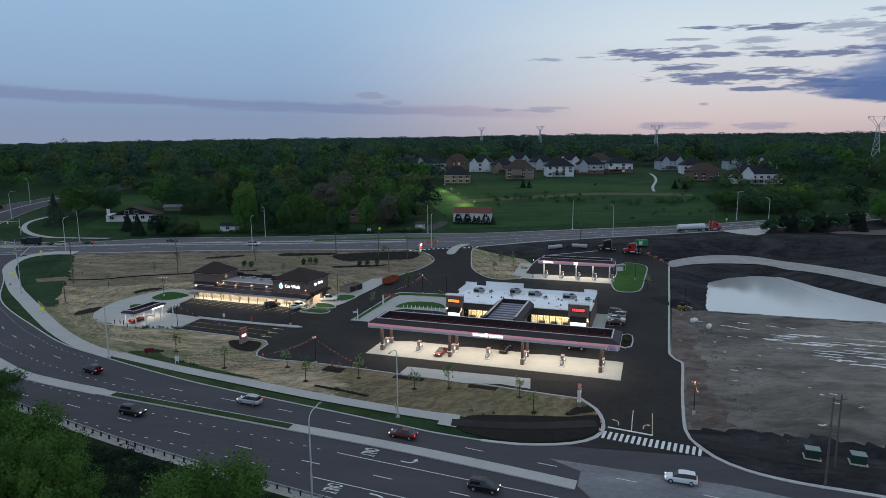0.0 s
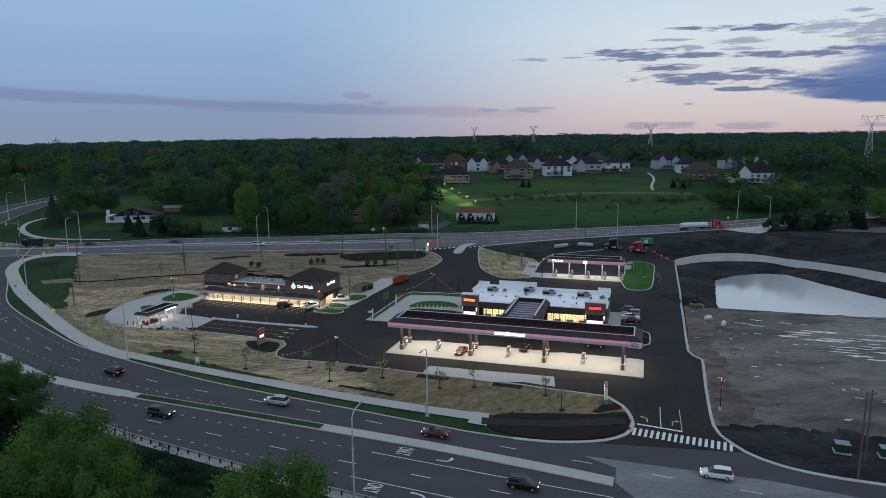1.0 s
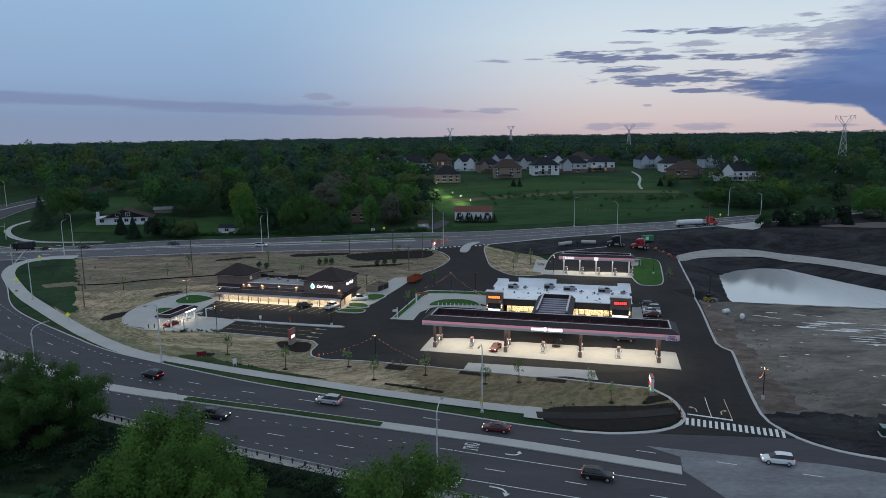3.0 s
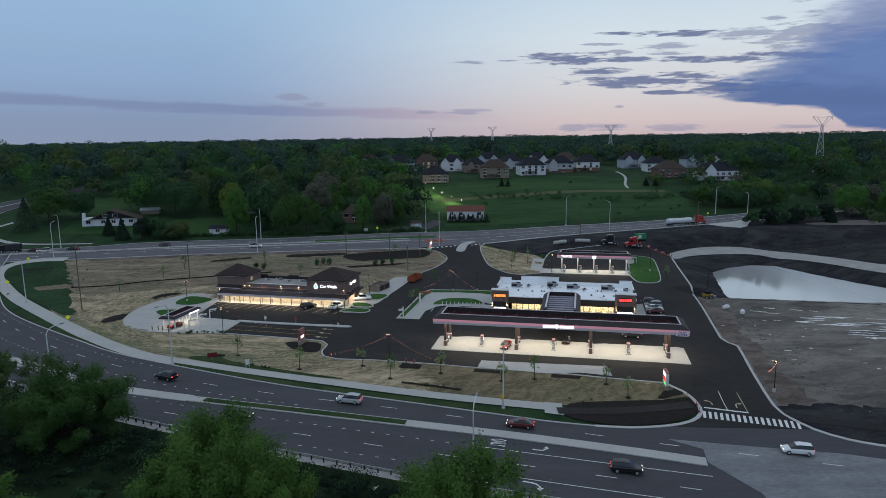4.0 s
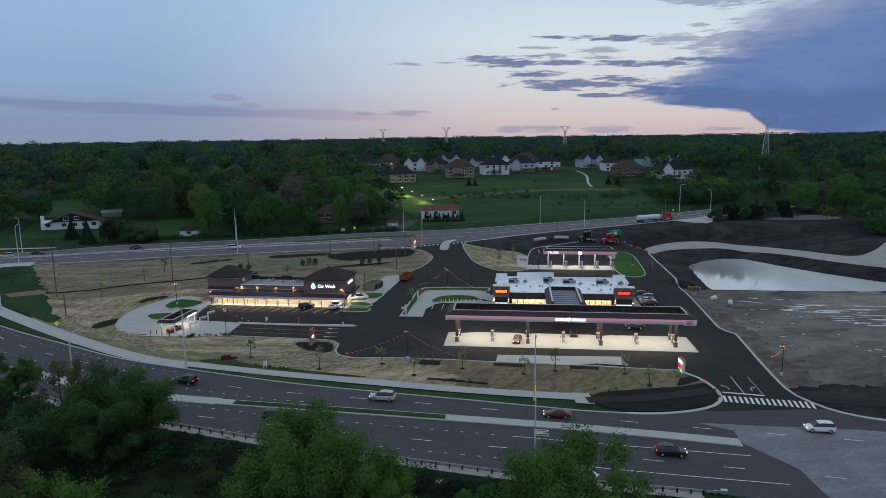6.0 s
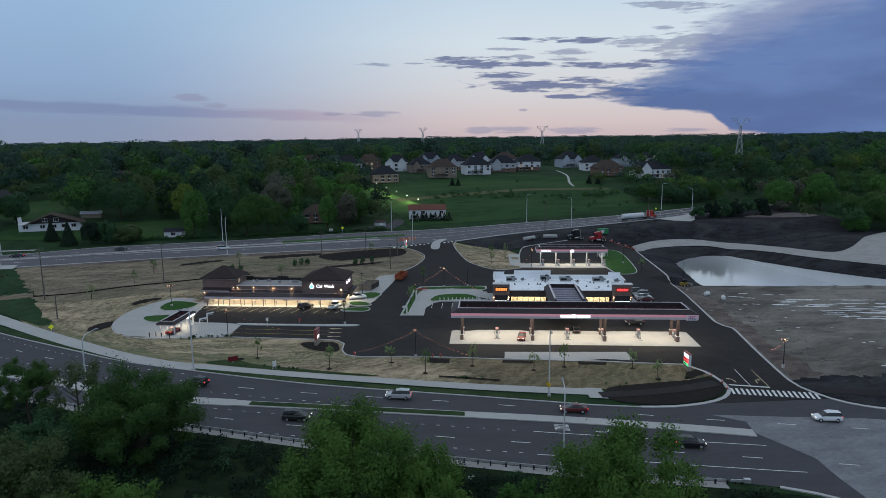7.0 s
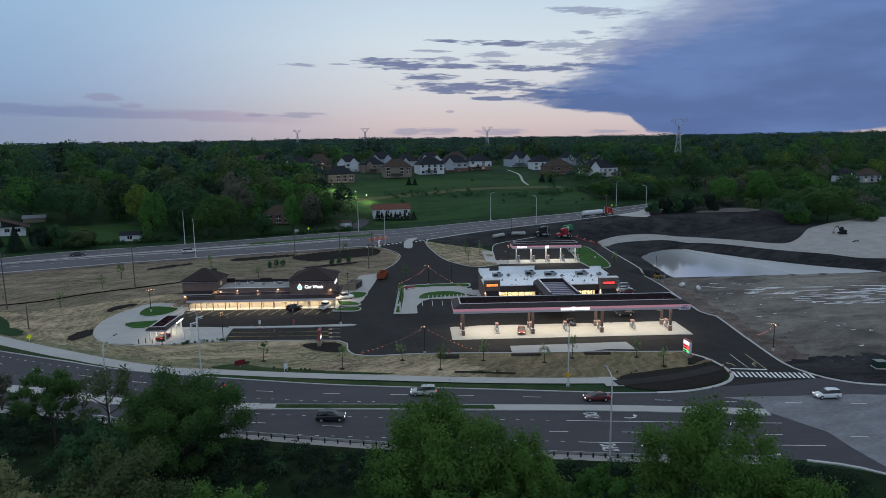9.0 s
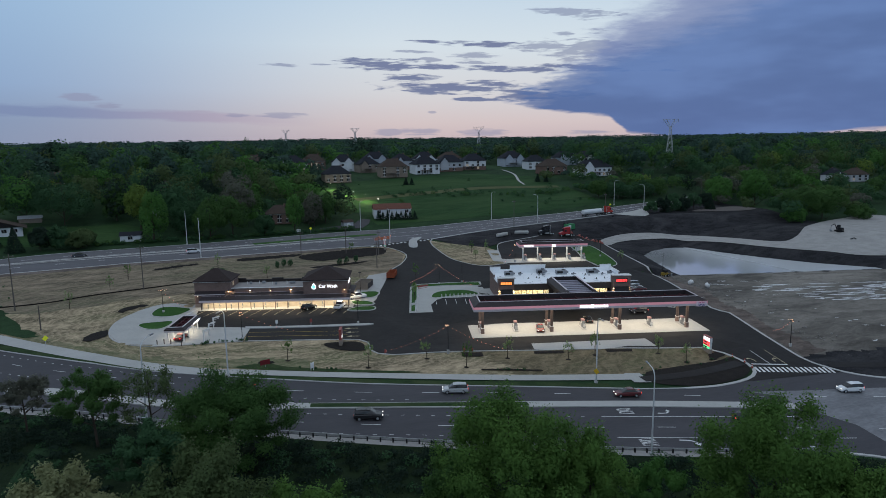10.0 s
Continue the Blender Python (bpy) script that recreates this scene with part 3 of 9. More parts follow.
sheet("straw_lawn", [(28, 111.2), (24, 117), (13.3, 121.4), (3.6, 124.8), (-12.8, 129.3), (-24, 132.5)] + [(x + jag.uniform(-2.2, 2.2), y) for x, y in smooth_line([(-23, 129), (-24, 125), (-21, 121), (-22, 117.5)], 0.8)] + [(-22, 116.1), (-11, 112.9), (2, 109.7), (14, 110.3)],
      0.085, STRAW_GREEN, "thin straw over sprouting olive grass along the walk", "lawn")
jag = random.Random(17)
band_in = [(x + jag.uniform(-1.6, 1.2), y + jag.uniform(-0.8, 1.4)) for x, y in smooth_line([(-123, 186), (-113, 173), (-106, 164.4), (-98, 156.4), (-90.6, 149.8), (-84.5, 146), (-77, 143.6), (-69, 141.8), (-60, 138)], 1.1)]
sheet("straw_lawn", [(-60, 131), (-72, 135.8), (-80, 138.4), (-88.5, 144.2), (-95.3, 150.1), (-102.9, 157.8), (-111.5, 167.1), (-119, 175), (-126, 184)] + band_in,
      0.085, STRAW_BAND, "thin straw over sprouting grass inside the path", "lawn", cell=4.0)
sheet("straw_lawn", [(5, 246), (4.5, 232), (4.6, 221.6), (6.7, 215), (10, 209.4), (14.2, 207.5), (20.6, 208.2), (22.9, 216.6), (26.3, 226.8), (24, 233), (12, 241)],
      0.16, STRAW, "straw-covered verge beside the truck lot", "lawn")
sheet("bare_soil", [(7, 248.2), (12, 241), (24, 233), (31, 237), (36, 239.5), (53, 243), (66, 247), (80, 235), (104, 238.5), (117, 233), (125, 219), (134, 201), (152, 201), (175, 214), (190, 222), (192, 258), (190, 290), (125, 274), (91, 266.5), (43, 257)],
      0.10, SOIL, "black bare topsoil graded into a bank", "soil", cell=3.0)
sheet("bare_soil", [(59.7, 177), (75.3, 227.5), (92, 236), (112, 236), (124.5, 222), (130, 207), (136, 192), (146, 176), (158, 160), (140, 154.5), (98, 167.5), (70, 176)],
      0.07, SOIL, "black soil bank round the pond", "soil", cell=2.5)
sheet("muddy_field", [(49, 135.6), (48, 140.5), (60, 177.6), (69.5, 178), (98, 169.5), (140, 157.5), (230, 130), (230, 60), (120, 80), (62, 101), (50.5, 101.5), (39.4, 105.6), (43.3, 120)],
      0.10, MUD, "bare graded muddy field with standing puddles", "field", cell=4.0)
jag = random.Random(21)
sheet("bare_soil", [(39.3, 106)] + [(x, y + jag.uniform(-0.9, 0.9)) for x, y in smooth_line([(42, 106.4), (47, 105.6), (51, 106.2), (55, 104.4), (60, 103.4), (68, 101), (80, 97.5), (119, 86.4)], 1.1)] + [(120, 86), (160, 72), (160, 57.5), (100, 75.9), (62, 87.7), (51, 91.0), (45, 94.0), (41.5, 97.6), (39.9, 101.8)],
      0.16, SOIL, "black soil strip between field and street", "soil", cell=4.0)
jag = random.Random(12)
sheet("trodden_soil", [(x + jag.uniform(-0.8, 0.8) * (k > 8), y) for k, (x, y) in enumerate([(40.6, 106), (42.4, 112), (44.6, 120), (47.0, 128), (49.2, 135.6), (48.2, 140.5), (52, 152), (56, 165), (60, 177.6)] + smooth_line([(64, 176), (60.5, 166), (60, 156), (56, 148), (53.5, 141), (54, 134), (50, 124), (49.5, 114), (48, 107)], 0.8))],
      0.14, TRODDEN, "brown trodden soil and rubble beside the kerb", "soil", cell=3.0)
sheet("gravel_track", smooth_line([(75.5, 226), (84, 231.4), (96, 234.2), (109, 233), (118, 226), (124.4, 212), (130.6, 196), (140, 180.5), (155, 163.5), (240, 136), (240, 226), (208, 228), (175, 217), (152, 204), (141, 203), (133, 219), (123, 234), (110, 241), (92, 241.5), (78, 236)], 3, True),
      0.24, GRAVEL, "pale gravel construction track beside the pond", "track", cell=2.5)
bm = bmesh.new()
bm.faces.new([bm.verts.new((x, y, POND_Z)) for x, y in smooth_line([(66, 176)] + POND[1:10] + [(150, 156), (128, 160), (98, 166)], 3, True)])
bmesh.ops.triangulate(bm, faces=bm.faces[:])
tagged(part("pond_water", bm, WATER), "still pond, evening sky reflection partly put into its grey colour", "pond", "", "structure")

sheet("back_road", smooth_line(BACK_S, 6) + smooth_line(BACK_N, 6)[::-1], 0.12, ASPHALT_GREY, "wide grey asphalt road along the hill foot", "road")
bm = ribbon(bmesh.new(), [p for p in smooth_line(BACK_S, 4) if -141 < p[0] < -28], -2.6, -0.2, 0.13, None)
tagged(part("dirt_shoulder", bm, TRODDEN), "pale dirt shoulder along the back road", "shoulder", "", "structure")
sheet("street", smooth_line(STREET_N, 4) + [(10, 100), (16.5, 100.3), (21.5, 101.7), (26, 102), (40, 100)] + smooth_line(ENTRY_E[9:], 4) + [(200, -20), (60, 0), (24, 20)] + smooth_line(STREET_S, 4)[::-1], 0.10, ASPHALT, "dark grey multi-lane street in a long curve", "road")
sheet("old_pavement", [(14.5, 95.8), (24, 93.5), (41, 89.6), (62, 82), (200, 37), (200, -20), (60, 0), (24, 20), (19.5, 66), (21.7, 80), (17.8, 88.4), (19, 92.3)], 0.125, ASPHALT_OLD, "worn pale grey asphalt of the crossing", "road")
sheet("west_road", smooth_line([(-190, 260), (-205, 275), (-211, 288), (-212, 318), (-210, 332), (-203, 352), (-190, 380)], 5) + smooth_line([(-206, 390), (-223, 352), (-229, 338), (-237, 324), (-242, 300), (-242, 260)], 5), 0.15, ASPHALT, "grey asphalt road leaving the crossing uphill", "road")
for line_, w_, what in (([(-221, 268), (-225, 290), (-225, 315), (-220, 335), (-213, 352)], 1.1, "pale concrete median of the uphill road"), ([(-205, 274), (-211.4, 288), (-212.4, 318), (-210.4, 332), (-203.4, 352)], 0.35, "white edge line of the uphill road"), ([(-241, 270), (-241.4, 300), (-236.4, 324), (-228.4, 338), (-222.4, 352)], 0.35, "white edge line of the uphill road")):
    tagged(part("west_road_line", ribbon(bmesh.new(), smooth_line(line_, 4), -w_ / 2, w_ / 2, 0.22, None), CONCRETE), what, "road line", "", "structure")
tagged(part("path", ribbon(bmesh.new(), smooth_line([(-196.5, 300), (-199.5, 292.3), (-197.8, 284.5), (-193.4, 279.7), (-185.6, 274.7), (-173.3, 270.4), (-150, 268.5)], 3), -1.1, 1.1, 0.22, None), CONCRETE), "pale concrete path looping round the corner", "path", "", "structure")
LOT = [(23.5, 117.6), (13.3, 120.9), (3.6, 124.3), (-12.8, 128.8), (-21.7, 131.6), (-31.5, 134.2), (-42.4, 135.7), (-45.2, 137.6), (-46, 141.5), (-45.2, 145.8), (-46.6, 148.6), (-55.6, 151.5), (-71, 155.6), (-69.5, 166), (-81, 170), (-82.5, 190), (-44, 180), (-36, 180.5), (-30, 192), (-21, 211), (-14.2, 219.5), (-9.2, 230), (-11.5, 238.5), (-17, 243),
       (-9, 246), (8, 249), (5, 243), (4.5, 232), (4.6, 221.6), (6.7, 215), (10, 209.4), (14.2, 207.5), (20.6, 208.2), (22.9, 216.6), (26.3, 226.8), (30.7, 236), (35.6, 239), (52.8, 243), (66, 247), (76.5, 238), (75.2, 228.3), (67.2, 203), (59.4, 178), (47.7, 140.6), (47.9, 137.6), (48.8, 135.4), (43.7, 120), (39.5, 106), (40.2, 100), (41.2, 97.3), (30, 98.6), (18, 99.8), (21.5, 101.6), (24.8, 104.6), (25.9, 109), (25.6, 113.5)]
sheet("lot_asphalt", LOT, 0.14, ASPHALT_NEW, "fresh black asphalt of the station lot", "pavement")

# path along the street, with the green strip that parts it from the kerb
WALK_W = [(-145, 236.4), (-153, 236.4), (-159.6, 233.6), (-162, 228), (-159, 219), (-150.6, 207.6), (-139, 193.4), (-129.3, 183), (-119.3, 172.3), (-110, 162.3), (-101.7, 153.4), (-94.5, 146.5), (-87.9, 141), (-81.9, 136.9), (-75.5, 133.6)]
WALK = [(-75.5, 134.6), (-60.3, 128.2), (-47, 123.2), (-27, 116), (-11.4, 111.2), (-1.2, 108.4)]
tagged(part("path", ribbon(bmesh.new(), smooth_line(WALK_W, 3), -1.95, 1.95, 0.18, None), CONCRETE), "wide pale concrete path along the street", "path", "", "structure")
tagged(part("path", ribbon(bmesh.new(), smooth_line(WALK, 3), -1.5, 1.5, 0.17, None), CONCRETE), "pale concrete path along the street", "path", "", "structure")
bm = ribbon(bmesh.new(), smooth_line(STREET_N[4:12], 3), 0.3, 2.4, 0.13, None)
tagged(part("grass_verge", bm, VERGE), "narrow dark green grass verge behind the kerb", "grass", "", "structure")
ragged = random.Random(6)
rim_line = [(x + ragged.uniform(-1.0, 1.0), y + ragged.uniform(-0.8, 0.8)) for x, y in smooth_line([(-144.5, 234.8), (-138.4, 222.3), (-128.6, 203.5), (-123.4, 192.0), (-118.2, 181.2), (-115.2, 174.6)], 1.6)]
sheet("grass_verge", rim_line + smooth_line([(-117.5, 174.6), (-126, 183.5), (-138, 196.4), (-149, 210), (-157, 223), (-160, 232), (-154, 235.2)], 3), 0.15, GRASS, "dark green rough grass at the corner", "grass", cell=3.0)
sheet("bare_patch", [(x + ragged.uniform(-0.5, 0.5), y + ragged.uniform(-0.4, 0.4)) for x, y in smooth_line([(-140.5, 205.9), (-136, 207.2), (-131.3, 208), (-128.9, 204), (-133, 203.0), (-137, 202.2)], 1.2, True)], 0.19, STRAW_OLD, "dry pale patch in the corner grass", "lawn", cell=3.0)
bm = ribbon(bmesh.new(), smooth_line([(-129, 204.4), (-118.8, 205.0), (-108.5, 208.5), (-95.8, 211.3), (-81.8, 214.7), (-70, 217)], 2), -0.14, 0.14, 0.12, 0.34)
bmesh.ops.recalc_face_normals(bm, faces=bm.faces[:])
tagged(part("erosion_sock", bm, MULCH), "thin dark erosion sock laid along the slope", "erosion sock", "", "structure")
sheet("grass_verge", smooth_line([(-74, 136.4), (-71.4, 138), (-67.6, 138), (-64.6, 134.6), (-52, 128.6), (-40, 123.5), (-47, 125.2), (-60.3, 130.3)], 2, True), 0.12, VERGE, "green grass patch at the path", "grass", cell=2.0)
sheet("planting_bed", smooth_line([(0, 104.9), (2, 109.6), (10, 110.3), (20, 110.2), (25.4, 111), (25.4, 108), (24.2, 105), (21, 102.4), (16, 101), (10, 100.7), (4.5, 101.8)], 2, True), 0.19, MULCH, "black mulch bed inside the entry curve", "bed", cell=3.0)
bm = ribbon(bmesh.new(), smooth_line([(-1, 106.8), (8, 106.2), (16, 106.6), (24.5, 107.8)], 2), -1.3, 1.3, 0.24, None)
tagged(part("path", bm, ASPHALT_NEW), "fresh black asphalt path through the mulch", "path", "", "structure")
bm = ribbon(bmesh.new(), smooth_line([(41.5, 101), (50, 97.8), (62, 94), (100, 82)], 2), -1.3, 1.3, 0.2, None)
tagged(part("path", bm, ASPHALT_NEW), "dark asphalt path beside the street", "path", "", "structure")
sheet("path", [(-3.5, 106), (-2.5, 110.6), (0.6, 109.8), (-0.2, 105)], 0.18, CONCRETE, "new pale concrete ramp at the path end", "path")

kerb("kerb", STREET_N)
kerb("kerb", ENTRY_W, w=0.7, label="wide white concrete kerb round the entry")
kerb("kerb", ENTRY_E[:9], w=0.55)
kerb("kerb", ENTRY_E[8:], w=0.7)
kerb("kerb", BACK_N)
kerb("kerb", BACK_S[:5] + [(-24, 243.4), (-17, 243)])
kerb("kerb", [(8, 248.2)] + BACK_S[7:], w=0.8)
kerb("kerb", [(-17, 243), (-11.5, 238.5), (-9.2, 230), (-14.2, 219.5), (-21, 211), (-30, 192), (-35, 183)])
kerb("kerb", [(8, 248.6), (5, 243), (4.5, 232), (4.6, 221.6), (6.7, 215), (10, 209.4), (14.2, 207.5), (20.6, 208.2)])
kerb("kerb", [(23.5, 117.6), (13.3, 120.9), (3.6, 124.3), (-12.8, 128.8), (-21.7, 131.6), (-31.5, 134.2), (-42.4, 135.7), (-45.2, 137.6), (-46, 141.5), (-45.2, 145.8), (-46.6, 148.6), (-55.6, 151.5), (-71, 155.6)])
kerb("kerb", [(22.9, 216.6), (26.3, 226.8), (30.7, 236), (35.6, 239), (52.8, 243)])
kerb("kerb", [(10, 73.7), (16, 69.6), (20, 62), (22, 50)], w=0.6)
ISLAND = [(-4.6, 239.4), (-2.4, 238.6), (-0.8, 242.2), (0.4, 246.4), (4.2, 252.2), (0.4, 251.0), (-3.0, 245.4)]
raised_bed("traffic_island", ISLAND, CONCRETE, "pale concrete traffic island in the drive mouth", "island")

# street median: grass in the middle, concrete at its ends
MED = [(-118, 141.4), (-102, 129.6), (-88, 119.9), (-79, 116.0), (-66.5, 112.3), (-48, 107.6), (-28.3, 102.4), (-10, 97.4), (8, 91.7), (17.6, 88.4)]
med_line = smooth_line(MED, 3)
med_cut = min(range(len(med_line)), key=lambda k: abs(med_line[k][0] + 67))
bm = bmesh.new()
ribbon(bm, med_line[:med_cut + 1], -1.5, 1.5, -0.1, 0.26)
ribbon(bm, med_line[med_cut:], -1.2, 1.2, -0.1, 0.26)
bmesh.ops.recalc_face_normals(bm, faces=bm.faces[:])
tagged(part("median", bm, CONCRETE), "pale concrete median strip in the street", "median", "", "structure")
bm = ribbon(bmesh.new(), [p for p in med_line if -66.5 < p[0] < -28.2], -0.85, 0.85, 0.32, None)
tagged(part("median_grass", bm, VERGE), "grass on the street median", "grass", "", "structure")


def dashes(bm, line, length, gap, width, z=0.165, start=0.0, lo=-1e9, hi=1e9, anchor=None):
    """Paint marks along a line, from a start or so that one begins at the anchor."""
    acc, dist = [0.0], 0.0
    for a, b in zip(line, line[1:]):
        dist += math.hypot(b[0] - a[0], b[1] - a[1])
        acc.append(dist)
    def at(s):
        return float(np.interp(s, acc, [p[0] for p in line])), float(np.interp(s, acc, [p[1] for p in line]))
    s = start
    if anchor:
        near = min(range(len(line)), key=lambda k: math.hypot(line[k][0] - anchor[0], line[k][1] - anchor[1]))
        s = (acc[near] + (anchor[0] - line[near][0]) * 1.04) % (length + gap)
    while s + length < dist:
        a, b = at(s), at(s + length)
        if lo < a[0] < hi:
            n = max(1, int(length / 4))
            ribbon(bm, [at(s + length * k / n) for k in range(n + 1)], -width / 2, width / 2, z, None)
        s += length + gap


bm = bmesh.new()
dashes(bm, smooth_line([(-148, 191), (-131, 171.5), (-117.4, 156.3), (-107.1, 146.1), (-92, 134.2), (-75.9, 124.8), (-66.2, 120.4), (-55.3, 116.3), (-42.7, 112.4), (-32.6, 109.4), (-21.4, 105.7), (-9.9, 101.7), (1, 98.2), (12.5, 94.3), (16.4, 93.1)], 2), 3.05, 8.85, 0.17, anchor=(-55.3, 116.3))
dashes(bm, smooth_line([(-146, 190), (-126, 169.5), (-115.1, 158.4), (-106.9, 150.4), (-99, 143.5), (-88, 135.4), (-76, 129.2)], 2), 0.62, 1.85, 0.14)
dashes(bm, smooth_line([(-140, 173.5), (-125, 157.5), (-113.3, 146.2), (-103.5, 137.8), (-90, 128.3), (-74.9, 120.2), (-61.8, 114.6), (-55.2, 112.2), (-46, 109.7)], 2), 0.62, 1.85, 0.14)
dashes(bm, smooth_line([(-112, 134.5), (-98, 123.8), (-84, 116.2), (-72.2, 111.0), (-63.7, 107.9), (-57.1, 105.6), (-34.5, 99), (-20, 94.8)], 2), 0.62, 1.85, 0.14)
dashes(bm, smooth_line([(-104, 121.6), (-84, 110.4), (-68.6, 105.6), (-57.6, 101.6), (-35.1, 94.8), (-23.8, 91.5), (-12.1, 88.4), (1.4, 84.6), (15.2, 80.6)], 2), 3.05, 8.75, 0.17, anchor=(-35.1, 94.8))
dashes(bm, smooth_line([(-102, 117.4), (-84, 107.6), (-70.7, 102.3), (-57.7, 97.6), (-35.1, 91), (-22.5, 87.5)], 2), 0.62, 1.85, 0.14)
ribbon(bm, smooth_line([(-18.9, 94.5), (-1, 89.4), (16.6, 84.5)], 3), -0.08, 0.08, 0.165, None)
ribbon(bm, smooth_line([(-21.2, 87.0), (2, 80.6), (17.2, 76.6)], 3), -0.08, 0.08, 0.165, None)
dashes(bm, [(24.1, 77.9), (62, 66.2), (150, 38)], 3.05, 9.14, 0.17)
dashes(bm, [(24, 90.7), (62, 79), (150, 51)], 3.05, 9.14, 0.17)
for k in (0.2, 0.36, 0.62, 0.8):
    ln = [(a[0] + (b[0] - a[0]) * k, a[1] + (b[1] - a[1]) * k) for a, b in ((lambda p, q: list(zip(p, q)))([BACK_N[i] for i in range(len(BACK_N)) if i not in (3,)], BACK_S))]
    ln = smooth_line(ln, 4)
    if k in (0.2, 0.8):
        dashes(bm, ln, 3.05, 9.14, 0.22, 0.18)
    else:
        ribbon(bm, ln, -0.12, 0.12, 0.18, None)
tagged(part("lane_markings", bm, WHITE_PAINT), "white painted lane lines on the street", "road marking", "", "structure")
bm = bmesh.new()
for k in (0.42, 0.56):
    ln = smooth_line([(a[0] + (b[0] - a[0]) * k, a[1] + (b[1] - a[1]) * k) for a, b in zip([BACK_N[i] for i in range(len(BACK_N)) if i not in (3,)], BACK_S)], 4)
    ribbon(bm, [p for p in ln if p[0] < -20], -0.9, 0.9, 0.19, None)
tagged(part("painted_median", bm, CONCRETE), "pale flush median of the back road", "median", "", "structure")
ln = smooth_line([(a[0] + (b[0] - a[0]) * 0.36, a[1] + (b[1] - a[1]) * 0.36) for a, b in zip([BACK_N[i] for i in range(len(BACK_N)) if i not in (3,)], BACK_S)], 4)
bm = ribbon(bmesh.new(), [p for p in ln if -60 < p[0] < -8], -2.0, 2.0, 0.2, None)
tagged(part("median_grass", bm, LAWN), "grass median of the back road", "grass", "", "structure")
bm = bmesh.new()
dashes(bm, [(-19, 242.2), (-6, 245.2), (-4, 245.6)], 0.9, 0.9, 0.9, 0.17)
dashes(bm, [(1.6, 246), (9, 248.4)], 0.9, 0.9, 0.9, 0.17)
tagged(part("yield_line", bm, WHITE_PAINT), "row of white squares across the drive mouth", "road marking", "", "structure")


def mark(name, bm, material, label):
    return tagged(part(name, bm, material), label, "road marking", "", "structure")


def quad(bm, pts, z):
    bm.faces.new([bm.verts.new((x, y, height(x, y) + z)) for x, y in pts])
    return bm


# crosswalk bars, stop line and turn arrows at the entry
bm = bmesh.new()
for k in range(17):
    s = (k + 0.5) / 17
    x, y = 24.6 + (39.9 - 24.6) * s, 104.0 + (98.6 - 104.0) * s
    dx, dy = 0.23, -0.08
    ex, ey = 0.55, 1.25
    quad(bm, [(x - dx - ex, y - dy - ey), (x + dx - ex, y + dy - ey), (x + dx + ex, y + dy + ey), (x - dx + ex, y - dy + ey)], 0.165)
quad(bm, [(26.2, 106.3), (26.35, 106.75), (33.35, 104.05), (33.2, 103.6)], 0.165)
ribbon(bm, [(30.1, 105.3), (31.3, 109.5), (32.4, 113)], -0.07, 0.07, 0.165, None)
mark("crosswalk", bm, WHITE_PAINT, "white crosswalk bars and stop line at the entry")
bm = ribbon(bmesh.new(), [(33.3, 104.1), (34.6, 108.6), (35.6, 112)], -0.07, 0.07, 0.165, None)
mark("lane_line", bm, PALE_PAINT, "pale yellow line beside the exit lanes")


def arrow(x, y, turn, side, material, size=1.0, label="painted turn arrow"):
    """A curved turn arrow; side +1 turns left."""
    bm = bmesh.new()
    c, s = math.cos(radians(turn)), math.sin(radians(turn))
    def w(px, py):
        return x + size * (px * c - py * s), y + size * (px * s + py * c)
    stem = [(0, -1.7), (0, -0.5), (-0.15 * side, 0.3), (-0.6 * side, 0.8), (-1.0 * side, 1.0)]
    ribbon(bm, [w(*p) for p in stem], -0.17 * size, 0.17 * size, 0.166, None)
    tri = [(-1.0 * side, 1.55), (-1.0 * side, 0.4), (-2.0 * side, 0.95)]
    quad(bm, [w(*p) for p in (tri if side < 0 else tri[::-1])], 0.166)
    mark("turn_arrow", bm, material, label)


arrow(28.6, 108.3, -16, 1, PALE_PAINT, 0.65, "pale yellow turn arrow in the exit lane")
arrow(32.6, 107.0, -16, -1, PALE_PAINT, 0.65, "pale yellow turn arrow in the exit lane")
arrow(-7.4, 92.6, -107, 1, WHITE_PAINT, 0.8, "white painted turn arrow in the street")
arrow(-10.7, 83.2, -107, -1, WHITE_PAINT, 0.95, "white painted turn arrow in the street")
for x, y in ((-13.9, 95.1), (-17.7, 84.2)):
    word = text_mesh("lane_word", "ONLY", 2.6, 0.0, WHITE_PAINT, pose(x, y, height(x, y) + 0.25, 0, 0, -106) @ Matrix.Diagonal((0.35, 1.32, 1, 1)))
    tagged(word, "white painted lane word on the street", "road marking", "", "structure")


# ---- the fuel station ----
def station(u, v, z=0.0, turn=0.0):
    """A pose in the station's own axes: u along the canopy, v away from the street."""
    return pose(15, 170, z, 0, 0, -17) @ pose(u, v, 0, 0, 0, turn)


def station_xy(u, v):
    p = station(u, v).translation
    return p.x, p.y


